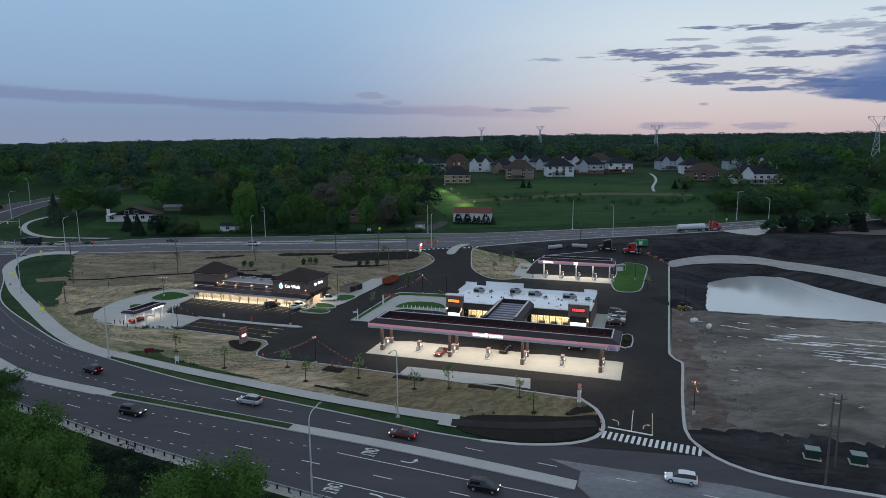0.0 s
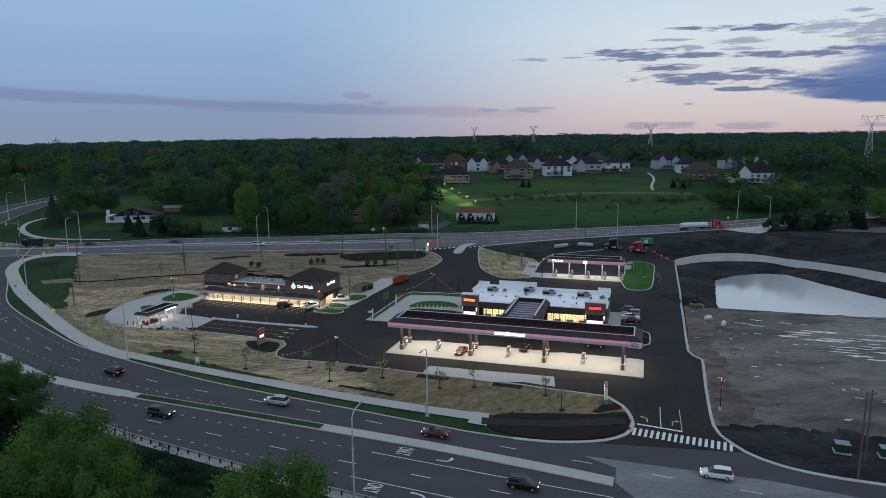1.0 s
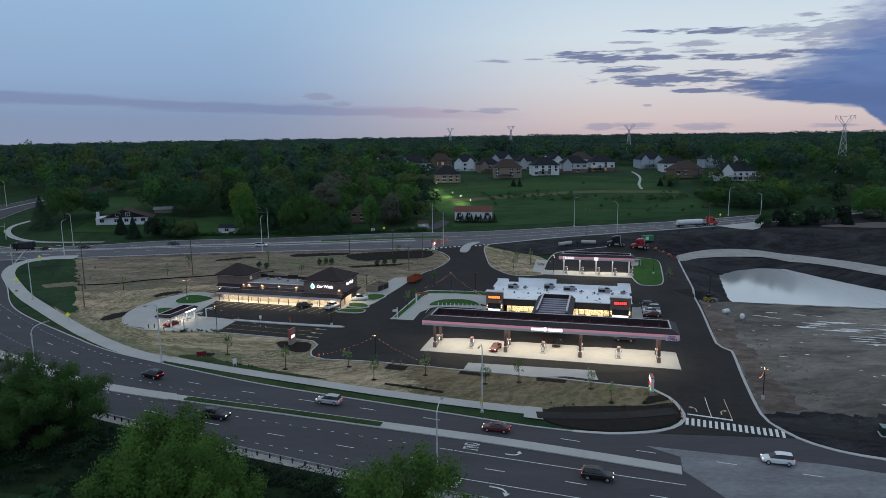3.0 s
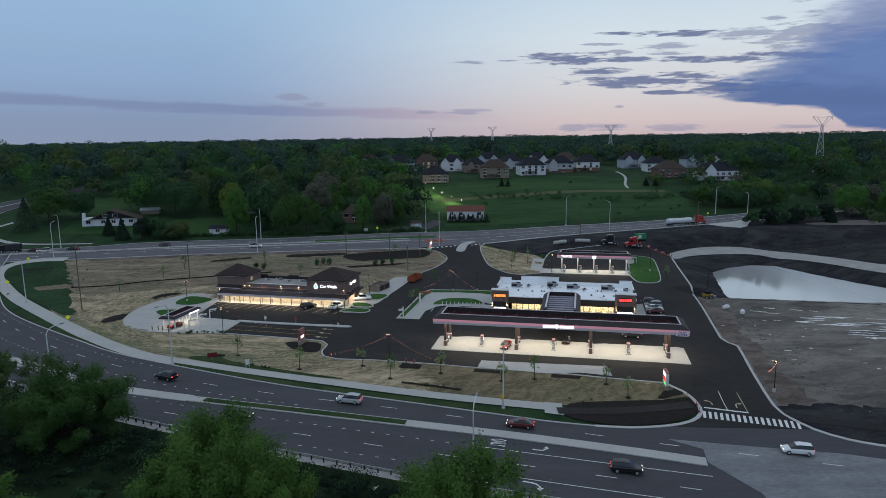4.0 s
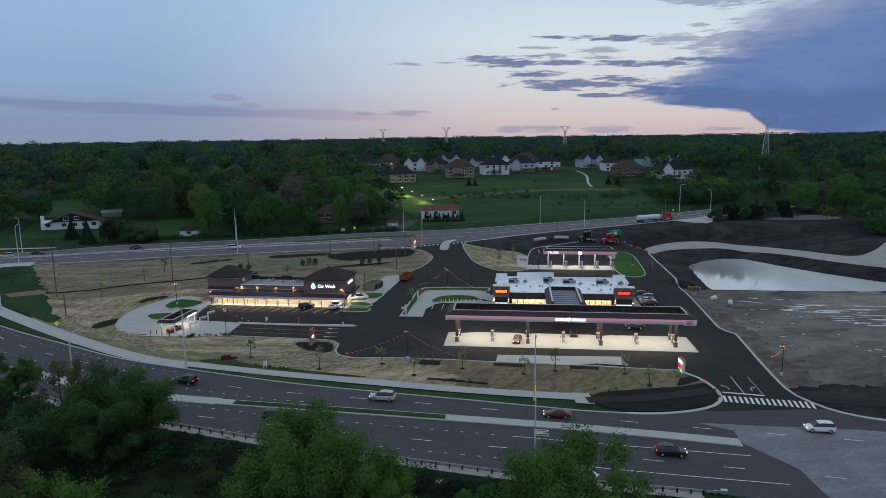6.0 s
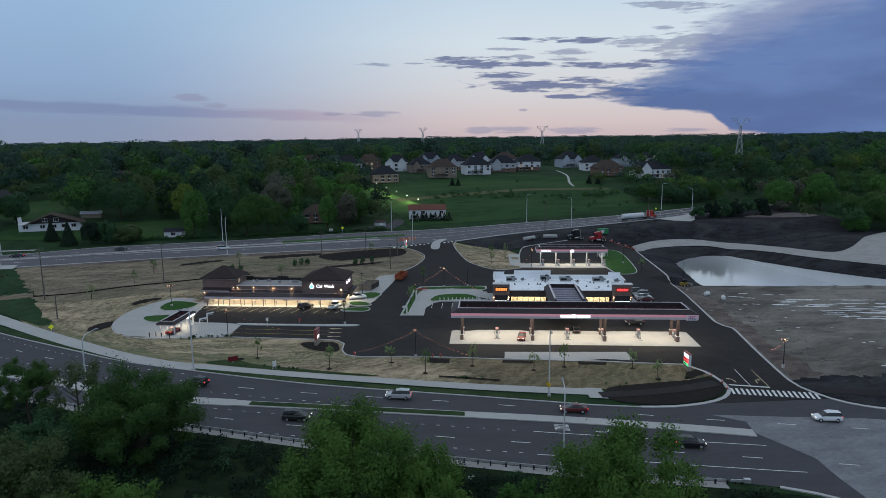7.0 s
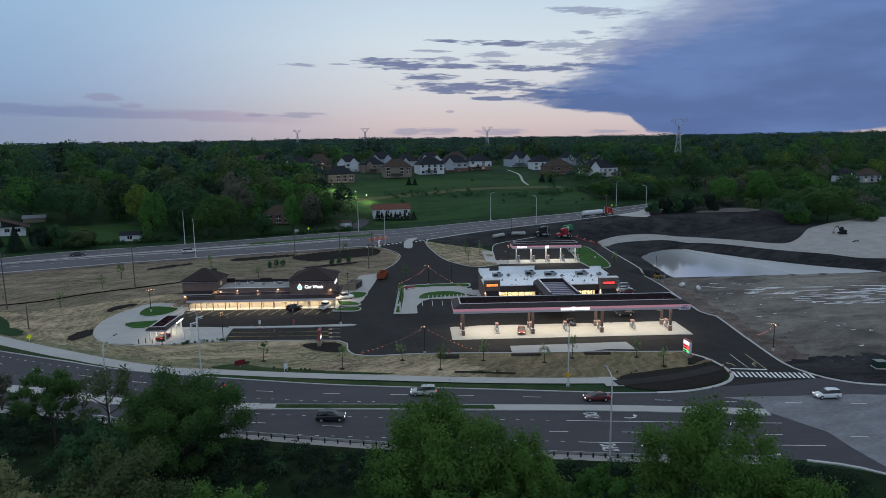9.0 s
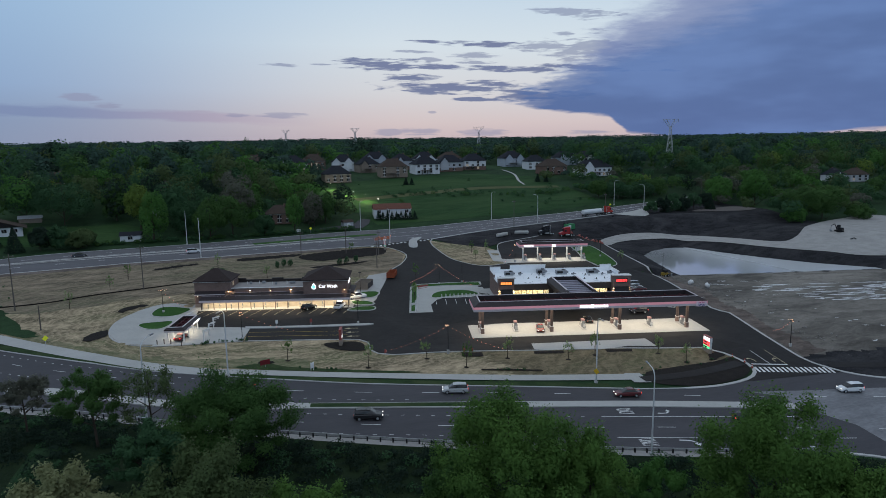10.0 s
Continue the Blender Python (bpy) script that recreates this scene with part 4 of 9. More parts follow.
def frame_roof(bm, hu, hv, z0, z1, inset):
    """The four slopes of a mansard, rising inwards, with the inner faces."""
    o = [(-hu, -hv, z0), (hu, -hv, z0), (hu, hv, z0), (-hu, hv, z0)]
    a, b = hu - inset, hv - inset
    i = [(-a, -b, z1), (a, -b, z1), (a, b, z1), (-a, b, z1)]
    a2, b2 = a - 0.25, b - 0.25
    j = [(-a2, -b2, z1), (a2, -b2, z1), (a2, b2, z1), (-a2, b2, z1)]
    k = [(x, y, z0 - 0.4) for x, y, z in j]
    rings = [[bm.verts.new(p) for p in r] for r in (o, i, j, k)]
    for r0, r1 in zip(rings, rings[1:]):
        for n in range(4):
            bm.faces.new((r0[n], r0[(n + 1) % 4], r1[(n + 1) % 4], r1[n]))
    return bm


def mansard_canopy(name, m, hu, hv, zb, zt, zr, inset, label, joists, category="canopy", band=None):
    """A flat canopy with a banded fascia, dark sloping rim and a sunken deck."""
    top = empty(name, m, label, category)
    for s, nm in ((-1, "front_fascia"), (1, "back_fascia")):
        y = s * hv
        part("fascia", bevelled(boxes((-hu, hu, min(y, y - s * 0.18), max(y, y - s * 0.18), zb, zb + (0.62 if band else 0.48) * (zt - zb))), 0.02), FASCIA, top)
        part("light_band", boxes((-hu, hu, min(y, y - s * 0.16), max(y, y - s * 0.16), zb + (0.62 if band else 0.48) * (zt - zb), zt)), band or FASCIA_RED, top, "dark trim above the fascia" if band else "red lit band along the fascia")
    for s in (-1, 1):
        x = s * hu
        part("fascia", bevelled(boxes((min(x, x - s * 0.18), max(x, x - s * 0.18), -hv + 0.18, hv - 0.18, zb, zb + (0.62 if band else 0.48) * (zt - zb))), 0.02), FASCIA, top)
        part("light_band", boxes((min(x, x - s * 0.16), max(x, x - s * 0.16), -hv + 0.16, hv - 0.16, zb + (0.62 if band else 0.48) * (zt - zb), zt)), band or FASCIA_RED, top, "dark trim above the fascia" if band else "red lit band along the fascia")
    part("mansard", frame_roof(bmesh.new(), hu + 0.05, hv + 0.05, zt, zr, inset), ROOF_DARK, top, "dark brown metal mansard rim")
    w = 0.14
    a, b = hu - inset, hv - inset
    cap = boxes((-a - w, a + w, -b - w, -b + w, zr, zr + 0.08), (-a - w, a + w, b - w, b + w, zr, zr + 0.08),
                (-a - w, -a + w, -b + w, b - w, zr, zr + 0.08), (a - w, a + w, -b + w, b - w, zr, zr + 0.08))
    part("coping", cap, FASCIA, top, "pale metal coping")
    part("deck", boxes((-a + 0.2, a - 0.2, -b + 0.2, b - 0.2, zt - 0.5, zt - 0.35)), ROOF_MAROON, top, "dark maroon sunken roof deck")
    part("soffit", boxes((-hu + 0.2, hu - 0.2, -hv + 0.2, hv - 0.2, zb + 0.1, zb + 0.2)), WHITE_TRIM, top, "white metal soffit")
    n = joists
    for k in range(n):
        x = -a + (k + 0.5) * 2 * a / n
        part("joist", boxes((x - 0.09, x + 0.09, -b + 0.3, b - 0.3, zt - 0.35, zt + 0.1)), ROOF_MAROON, top)
    for y in (-b * 0.33, b * 0.33):
        part("purlin", boxes((-a + 0.3, a - 0.3, y - 0.06, y + 0.06, zt - 0.02, zt + 0.16)), ROOF_MAROON, top)
    return top


SLAB_Z = 3.1
tagged(part("fuel_slab", bevelled(boxes((-26.6, 30.3, -37.4, -26.0, 2.2, SLAB_Z)), 0.04), CONCRETE), "pale concrete slab under the fuel canopy", "slab", "", "structure").matrix_world = station(0, 0)
canopy = mansard_canopy("fuel_canopy", station(1.8, -31.5, SLAB_Z), 28.0, 5.0, 5.9, 7.05, 7.85, 1.7, "long dark fuel canopy with pale red-lit fascia", 14)
# brand sign kept as plain bars
for x, w in ((-2.9, 0.55), (-2.2, 0.5), (-1.55, 0.55), (-0.85, 0.5), (0.75, 0.6), (1.45, 0.5), (2.05, 0.55), (2.7, 0.5), (3.3, 0.5)):
    part("sign_bar", boxes((x, x + w, -5.1, -5.02, 6.25, 6.8)), GLOW_WHITE, canopy, "white lit bar of a sign")
bm = bmesh.new()
bmesh.ops.create_cone(bm, cap_ends=True, segments=16, radius1=0.45, radius2=0.45, depth=0.08, matrix=pose(0.1, -5.08, 6.6, 90))
part("emblem", bm, GLOW_WHITE, canopy, "round white emblem")
part("banner", boxes((25.2, 27.7, -5.06, -5.02, 5.75, 6.95)), mat("banner_cloth", (0.86, 0.70, 0.76), 0.7, 0.1, 1.0), canopy, "pink cloth banner")
text_mesh("banner_words", "OPEN", 0.72, 0.01, mat("banner_blue", (0.03, 0.05, 0.22), 0.7, 0.0), station(1.8, -31.5, SLAB_Z) @ pose(26.45, -5.08, 6.08, 90), None)
text_mesh("banner_words", "NOW", 0.55, 0.01, mat("banner_red", (0.65, 0.03, 0.16), 0.7, 0.0), station(1.8, -31.5, SLAB_Z) @ pose(26.45, -5.08, 6.62, 90), None)
for o in [o for o in scene.objects if o.name.startswith("banner_words")]:
    mw = o.matrix_world.copy()
    o.parent = canopy
    o.matrix_parent_inverse = Matrix.Identity(4)
    o.matrix_basis = canopy.matrix_world.inverted() @ mw

PUMP_U = [-25.6 + 8.3 * k for k in range(7)]
for k, u in enumerate(PUMP_U):
    if k % 2 == 0:
        for v, nm in ((-2.6, "front"), (2.8, "back")):
            w = 0.28
            part("column", bevelled(boxes((u - w, u + w, v - w, v + w, 1.3, 5.95)), 0.03), COLUMN, canopy, "square clad canopy column")
            part("column_base", bevelled(boxes((u - w - 0.1, u + w + 0.1, v - w - 0.1, v + w + 0.1, 0.0, 1.3)), 0.03), BRICK, canopy, "brown masonry column base")
            part("base_cap", boxes((u - w - 0.14, u + w + 0.14, v - w - 0.14, v + w + 0.14, 1.3, 1.38)), WHITE_TRIM, canopy)


def fuel_dispenser():
    top = empty("fuel_dispenser", Matrix.Identity(4), "grey fuel dispenser with dull pink top on an island", "fuel dispenser", "dispensers under the canopy")
    part("island", bevelled(boxes((-0.65, 0.65, -1.9, 1.9, 0.0, 0.16)), 0.05), KERB, top, "raised concrete island")
    part("body", bevelled(boxes((-0.32, 0.32, -0.55, 0.55, 0.16, 1.75)), 0.04), GREY_METAL, top)
    part("header", bevelled(boxes((-0.36, 0.36, -0.60, 0.60, 1.75, 2.15)), 0.04), PUMP_PINK, top, "dull pink header panel")
    for s in (-1, 1):
        part("display", boxes((s * 0.33, s * 0.345, -0.35, 0.35, 1.15, 1.6)) if s > 0 else boxes((-0.345, -0.33, -0.35, 0.35, 1.15, 1.6)), GLOW_WHITE if s > 0 else WHITE_TRIM, top, "lit display")
        bm = bmesh.new()
        tube(bm, [(s * 0.36, 0.42, 1.5), (s * 0.62, 0.45, 1.1), (s * 0.6, 0.4, 0.5), (s * 0.4, 0.4, 0.8)], 0.03, 6)
        part("hose", bm, RUBBER, top)
        part("bollard", tube(bmesh.new(), [(0.0, s * 1.65, 0.1), (0.0, s * 1.65, 1.0)], 0.08, 8), STEEL, top)
    part("waste_bin", bevelled(boxes((-0.3, 0.3, -1.5, -0.95, 0.16, 1.15)), 0.04), GREY_METAL, top, "grey waste bin with notice")
    part("notice", boxes((-0.24, 0.24, -1.515, -1.5, 0.5, 1.05)), WHITE_TRIM, top)
    return top


pump = fuel_dispenser()
pump.matrix_world = station(1.8 + PUMP_U[0], -31.5, SLAB_Z)
for u in PUMP_U[1:]:
    copy_thing(pump, station(1.8 + u, -31.5, SLAB_Z))
area_lamp("canopy_lights", station(1.8, -31.6, SLAB_Z + 5.6), 55.4, 9.8, 4900, (1.0, 0.88, 0.69))

# covered link between canopy and store
link = empty("link_canopy", station(2.3, -17.3, SLAB_Z), "dark slatted canopy joining pumps and store", "canopy")
for s in (-1, 1):
    bm = bmesh.new()
    prof = [(s * 4.75, 5.9), (s * 4.75, 7.0), (s * 3.6, 7.85), (s * 3.3, 7.85), (s * 3.3, 6.4)]
    a, b = [bm.verts.new((x, -9.3, z)) for x, z in prof], [bm.verts.new((x, 9.0, z)) for x, z in prof]
    for n in range(5):
        bm.faces.new((a[n], a[(n + 1) % 5], b[(n + 1) % 5], b[n]))
    bm.faces.new(a), bm.faces.new(b)
    bmesh.ops.recalc_face_normals(bm, faces=bm.faces[:])
    part("side_mansard", bm, ROOF_DARK, link, "dark sloped roof edge")
    part("coping", boxes((s * 3.45 - 0.22, s * 3.45 + 0.22, -7.6, 9.0, 7.86, 7.94)), FASCIA, link, "pale metal coping")
for k in range(8):
    y = -8.6 + k * 2.12
    part("slat", boxes((-3.3, 3.3, y, y + 1.30, 6.95, 7.1)), LINK_PANEL, link, "pale lavender roof panel")
part("end_mansard", boxes((-3.6, 3.6, 8.5, 9.0, 6.4, 7.85)), ROOF_DARK, link)
part("deck", boxes((-3.3, 3.3, -9.2, 8.5, 6.35, 6.45)), ROOF_MAROON, link)
for s in (-1, 1):
    for y in (4.5,):
        part("column", bevelled(boxes((s * 3.6 - 0.25, s * 3.6 + 0.25, y - 0.25, y + 0.25, 0.2, 5.9)), 0.03), STONE, link)


def store():
    z0 = 3.9
    top = empty("convenience_store", station(0, 0, z0), "brick convenience store with white flat roof and lit front", "store")
    u0, u1, v0, v1 = -16.0, 21.2, -8.3, 8.6
    t = 0.35
    part("back_wall", boxes((u0, u1, v1 - t, v1, 0, 6.2)), BRICK, top)
    for a, b, z1 in ((u0, u0 + 3.2, 6.9), (-9.9, 0.9, 7.35), (u1 - 3.4, u1, 6.9)):
        part("raised_parapet", boxes((a, b, v1 - t, v1, 6.2, z1)), ROOF_WHITE, top, "raised white parapet")
        part("parapet_cap", boxes((a - 0.05, b + 0.05, v1 - t - 0.1, v1 + 0.1, z1, z1 + 0.1)), WHITE_TRIM, top)
    for a, b in ((u0, u0 + t), (u1 - t, u1)):
        part("side_wall", boxes((a, b, v0 + t, v1 - t, 0, 5.3)), BRICK, top)
        part("side_parapet", boxes((a, b, 0.5, v1 - t, 5.3, 6.2)), BRICK, top)
        part("coping", boxes((a - 0.1, b + 0.1, 0.5, v1 - t, 6.2, 6.3), (a - 0.1, b + 0.1, v0 + t, 0.5, 5.3, 5.4)), WHITE_TRIM, top, "pale metal coping")
    part("roof", boxes((u0 + t, u1 - t, v0 + t, v1 - t, 4.85, 5.0)), ROOF_WHITE, top, "white membrane flat roof")
    lining = boxes((u0 + t, u1 - t, v1 - t - 0.08, v1 - t, 5.0, 6.2),
                   (u0 + t, u0 + t + 0.08, 0.5, v1 - t - 0.08, 5.0, 6.15), (u1 - t - 0.08, u1 - t, 0.5, v1 - t - 0.08, 5.0, 6.15))
    part("parapet_lining", lining, ROOF_WHITE, top)
    part("coping", boxes((-11.9, 15.8, v0 - 0.12, v0 + t + 0.1, 5.15, 5.25)), WHITE_TRIM, top, "pale metal coping")
    part("front_panel", boxes((u0, u1, v0, v0 + t, 3.4, 5.15)), FRONT_PANEL, top, "dark bronze panel over the shop front")
    for a, b in ((-11.2, -1.8), (6.4, 15.7)):
        part("sill_wall", boxes((a, b, v0, v0 + t, 0, 0.5)), STONE, top, "low masonry wall under the windows")
        n = 6
        for k in range(n):
            x0, x1 = a + (b - a) * k / n, a + (b - a) * (k + 1) / n
            win = part("window", boxes((x0 + 0.05, x1 - 0.05, v0 + 0.1, v0 + 0.13, 0.55, 3.35)), PANE, top, "clear shop window")
            part("mullion", boxes((x1 - 0.06, x1 + 0.06, v0, v0 + 0.14, 0.5, 3.4)), BLACK_METAL, win)
            win.visible_shadow = False
    part("door_wall", boxes((-1.8, 6.4, v0 + 0.1, v0 + t, 0, 3.4)), DARK_PANEL, top)
    part("door", boxes((0.9, 2.2, v0 + 0.02, v0 + 0.1, 0.05, 2.5)), GLOW_WARM, top, "lit glass entrance door")
    part("door", boxes((2.4, 3.7, v0 + 0.02, v0 + 0.1, 0.05, 2.5)), GLOW_WARM, top, "lit glass entrance door")
    # upright emissive panel behind the windows takes the place of the lit room
    part("ceiling_glow", boxes((-11.2, 15.7, v0 + 3.0, v0 + 3.1, 0.1, 3.3)), SHOP_GLOW, top, "glowing panel for the bright warm shop interior")
    for k in range(9):
        x = -10.6 + k * 3.1
        if not -2 < x < 6:
            part("shelf", boxes((x, x + 1.7, v0 + 1.4, v0 + 2.0, 0.05, 1.5)), mat("packed_goods", (0.25, 0.16, 0.08), 0.7, 0.7, 6.0, col2=(0.05, 0.10, 0.16)), top)
    for a, b, sign, nm in ((-16.2, -11.8, GLOW_ORANGE, "orange"), (15.8, 20.9, GLOW_RED, "red")):
        tw = part("tower", bevelled(boxes((a, b, v0 - 1.2, v0 + 0.6, 0.9, 7.1)), 0.03), BRICK, top, "projecting brick entry tower")
        part("tower_cap", boxes((a - 0.15, b + 0.15, v0 - 1.35, v0 + 0.7, 7.1, 7.3)), WHITE_TRIM, tw)
        part("tower_base", boxes((a - 0.06, b + 0.06, v0 - 1.26, v0 + 0.6, 0, 0.9)), STONE, tw)
        c = (a + b) / 2
        part("sign_board", boxes((c - 1.7, c + 1.7, v0 - 1.3, v0 - 1.2, 5.2, 6.3)), DARK_PANEL, tw)
        n = 7
        for k in range(n):
            x = c - 1.55 + k * 0.45
            part("sign_bar", boxes((x, x + 0.34, v0 - 1.36, v0 - 1.3, 5.4, 6.1)), sign, tw, nm + " lit bar of a sign")
        aw = bmesh.new()
        pr = [(v0 - 1.25, 4.1), (v0 - 2.2, 3.0), (v0 - 2.2, 2.85), (v0 - 1.25, 2.85)]
        q, r = [aw.verts.new((a + 0.5, y, z)) for y, z in pr], [aw.verts.new((b - 0.5, y, z)) for y, z in pr]
        for i in range(4):
            aw.faces.new((q[i], q[(i + 1) % 4], r[(i + 1) % 4], r[i]))
        aw.faces.new(q), aw.faces.new(r)
        bmesh.ops.recalc_face_normals(aw, faces=aw.faces[:])
        part("awning", aw, BLACK_METAL, tw, "dark sloped awning")
        part("lit_window", boxes((a + 0.6, b - 0.6, v0 - 1.26, v0 - 1.22, 1.0, 2.8)), GLOW_WHITE, tw, "bright white lit window")
        for x in (a + 0.25, b - 0.25):
            lamp = part("wall_lamp", bevelled(boxes((x - 0.09, x + 0.09, v0 - 1.42, v0 - 1.22, 3.1, 3.5)), 0.02), BLACK_METAL, tw)
            part("lamp_glow", boxes((x - 0.07, x + 0.07, v0 - 1.40, v0 - 1.26, 3.5, 3.53), (x - 0.07, x + 0.07, v0 - 1.40, v0 - 1.26, 3.07, 3.1)), mat("sconce_glow", (1, 0.8, 0.5), 0.5, 0.0, emit=(1.0, 0.72, 0.38), glow=150), lamp)
    area_lamp("shop_lights_west", station(-6.4, v0 + 1.6, z0 + 3.3), 8.5, 2.5, 260, (1.0, 0.82, 0.5))
    area_lamp("shop_lights_east", station(11, v0 + 1.6, z0 + 3.3), 8.5, 2.5, 260, (1.0, 0.86, 0.6))
    return top


store()


def roof_unit(u, v, w, d, h):
    top = empty("roof_air_conditioner", station(u, v, 3.9 + 5.0), "grey metal air-conditioning unit on a roof", "air conditioner", "units on the store roof")
    part("curb", boxes((-w / 2 + 0.1, w / 2 - 0.1, -d / 2 + 0.1, d / 2 - 0.1, 0, 0.3)), WHITE_TRIM, top)
    part("cabinet", bevelled(boxes((-w / 2, w / 2, -d / 2, d / 2, 0.3, h)), 0.04), GREY_METAL, top)
    part("louvre", boxes((-w / 2 + 0.2, w * 0.1, -d / 2 - 0.02, -d / 2, 0.5, h - 0.2)), BLACK_METAL, top)
    bm = bmesh.new()
    bmesh.ops.create_cone(bm, cap_ends=True, segments=16, radius1=min(w, d) * 0.3, radius2=min(w, d) * 0.3, depth=0.2, matrix=pose(w * 0.22, 0, h + 0.1))
    part("fan_cowl", bm, BLACK_METAL, top)
    part("intake_hood", boxes((w / 2, w / 2 + 0.5, -d * 0.3, d * 0.3, 0.5, h * 0.7)), GREY_METAL, top)


for u, v, w, d, h in ((-11, 4.2, 2.6, 1.8, 1.3), (-1.0, 6.0, 2.6, 1.8, 1.4), (4.8, 4.5, 3.2, 1.8, 1.3), (14.2, 4.3, 3.2, 1.9, 1.3), (-7.6, 4.6, 0.9, 0.9, 0.8), (8.0, 3.0, 0.9, 0.8, 0.6), (19.2, 3.4, 1.3, 1.0, 0.9), (-1.2, 2.4, 0.5, 0.5, 0.9), (16.4, 1.6, 0.6, 0.6, 0.7)):
    roof_unit(u, v, w, d, h)

# small curbs, pipe vents and scuffs on the store roof
rng = np.random.default_rng(77)
for k in range(12):
    u, v = rng.uniform(-14.5, 20), rng.uniform(-4.5, 7.5)
    vent = empty("roof_vent", station(u, v, 8.9), "small dark pipe vent on a white roof", "roof vent", "pipe vents on the store roof")
    part("flashing", boxes((-0.3, 0.3, -0.3, 0.3, 0.0, 0.06)), GREY_METAL, vent)
    part("pipe", tube(bmesh.new(), [(0, 0, 0.05), (0, 0, 0.45)], 0.12, 8), BLACK_METAL, vent)
bm = bmesh.new()
for k in range(55):
    u, v, w, d = rng.uniform(-14.8, 19.6), rng.uniform(-6.8, 7.4), rng.uniform(0.2, 1.3), rng.uniform(0.08, 0.4)
    bmesh.ops.create_grid(bm, x_segments=1, y_segments=1, size=0.5, matrix=pose(u, v, 5.012 + 0.0004 * k, 0, 0, float(rng.uniform(0, 180))) @ Matrix.Diagonal((w, d, 1, 1)))
scuffs = part("roof_scuffs", bm, mat("roof_dirt", (0.30, 0.33, 0.37), 0.8, 0.4, 2.0))
scuffs.matrix_world = station(0, 0, 3.9)
tagged(scuffs, "grey scuffs and patches on the white roof", "stains", "", "stuff")

# truck canopy and slab
tagged(part("truck_slab", bevelled(boxes((-6.6, 23.2, 39.0, 46.8, 5.2, 6.28)), 0.04), CONCRETE), "pale concrete slab under the truck canopy", "slab", "", "structure").matrix_world = station(0, 0)
truck_canopy = mansard_canopy("truck_canopy", station(11.4, 44.2, 6.28), 12.2, 3.4, 4.9, 6.0, 6.7, 1.2, "dark truck canopy with pale red-lit fascia", 7)
text_mesh("sign_words", "TRUCKS", 0.95, 0.03, GLOW_WHITE, station(11.4, 44.2, 6.28) @ pose(-9.0, -3.47, 5.5, 90))
o = [o for o in scene.objects if o.name.startswith("sign_words")][-1]
mw = o.matrix_world.copy()
o.parent = truck_canopy
o.matrix_basis = truck_canopy.matrix_world.inverted() @ mw
for k in range(5):
    u = -10.6 + k * 5.3
    part("column", bevelled(boxes((u - 0.2, u + 0.2, -1.5, -1.1, 0, 4.95)), 0.03), WHITE_TRIM, truck_canopy, "pale steel column")
    copy_thing(pump, station(11.4 + u + 0.9, 43.0, 6.28))
part("emblem", boxes((-0.6, 0.6, -3.5, -3.42, 5.0, 5.9)), GLOW_WHITE, truck_canopy, "white lit emblem panel")
area_lamp("truck_canopy_lights", station(11.4, 44.0, 6.28 + 4.8), 22, 5, 1500, (1.0, 0.90, 0.72))


# ---- the car wash ----
def wash(u, v, z=0.0, turn=0.0):
    return pose(-62, 186, z, 0, 0, -18) @ pose(u, v, 0, 0, 0, turn)


def hip_roof(bm, u0, u1, v0, v1, z, rise, over=0.45):
    a, b, c, d = u0 - over, u1 + over, v0 - over, v1 + over
    half = min(b - a, d - c) / 2
    r = ((a + half + (0 if b - a <= d - c else 0), (c + d) / 2), (b - half, (c + d) / 2)) if b - a >= d - c else (((a + b) / 2, c + half), ((a + b) / 2, d - half))
    e = [bm.verts.new(p) for p in ((a, c, z), (b, c, z), (b, d, z), (a, d, z))]
    lo = [bm.verts.new(p) for p in ((a, c, z - 0.22), (b, c, z - 0.22), (b, d, z - 0.22), (a, d, z - 0.22))]
    p, q = bm.verts.new((*r[0], z + rise)), bm.verts.new((*r[1], z + rise))
    if b - a >= d - c:
        faces = ((e[0], e[1], q, p), (e[1], e[2], q), (e[2], e[3], p, q), (e[3], e[0], p))
    else:
        faces = ((e[0], e[1], p), (e[1], e[2], q, p), (e[2], e[3], q), (e[3], e[0], p, q))
    for f in faces:
        bm.faces.new(f)
    for n in range(4):
        bm.faces.new((e[n], lo[n], lo[(n + 1) % 4], e[(n + 1) % 4]))
    bm.faces.new(lo[::-1])
    bmesh.ops.recalc_face_normals(bm, faces=bm.faces[:])
    return bm


SCONCE = mat("wall_wash_light", (1, 0.8, 0.5), 0.5, 0.0, emit=(1.0, 0.66, 0.34), glow=70)


def wall_lamp(parent, x, y, z):
    lamp = part("wall_lamp", bevelled(boxes((x - 0.16, x + 0.16, y - 0.3, y, z, z + 0.34)), 0.02), BLACK_METAL, parent)
    part("lamp_glow", boxes((x - 0.13, x + 0.13, y - 0.27, y - 0.03, z - 0.03, z)), SCONCE, lamp)


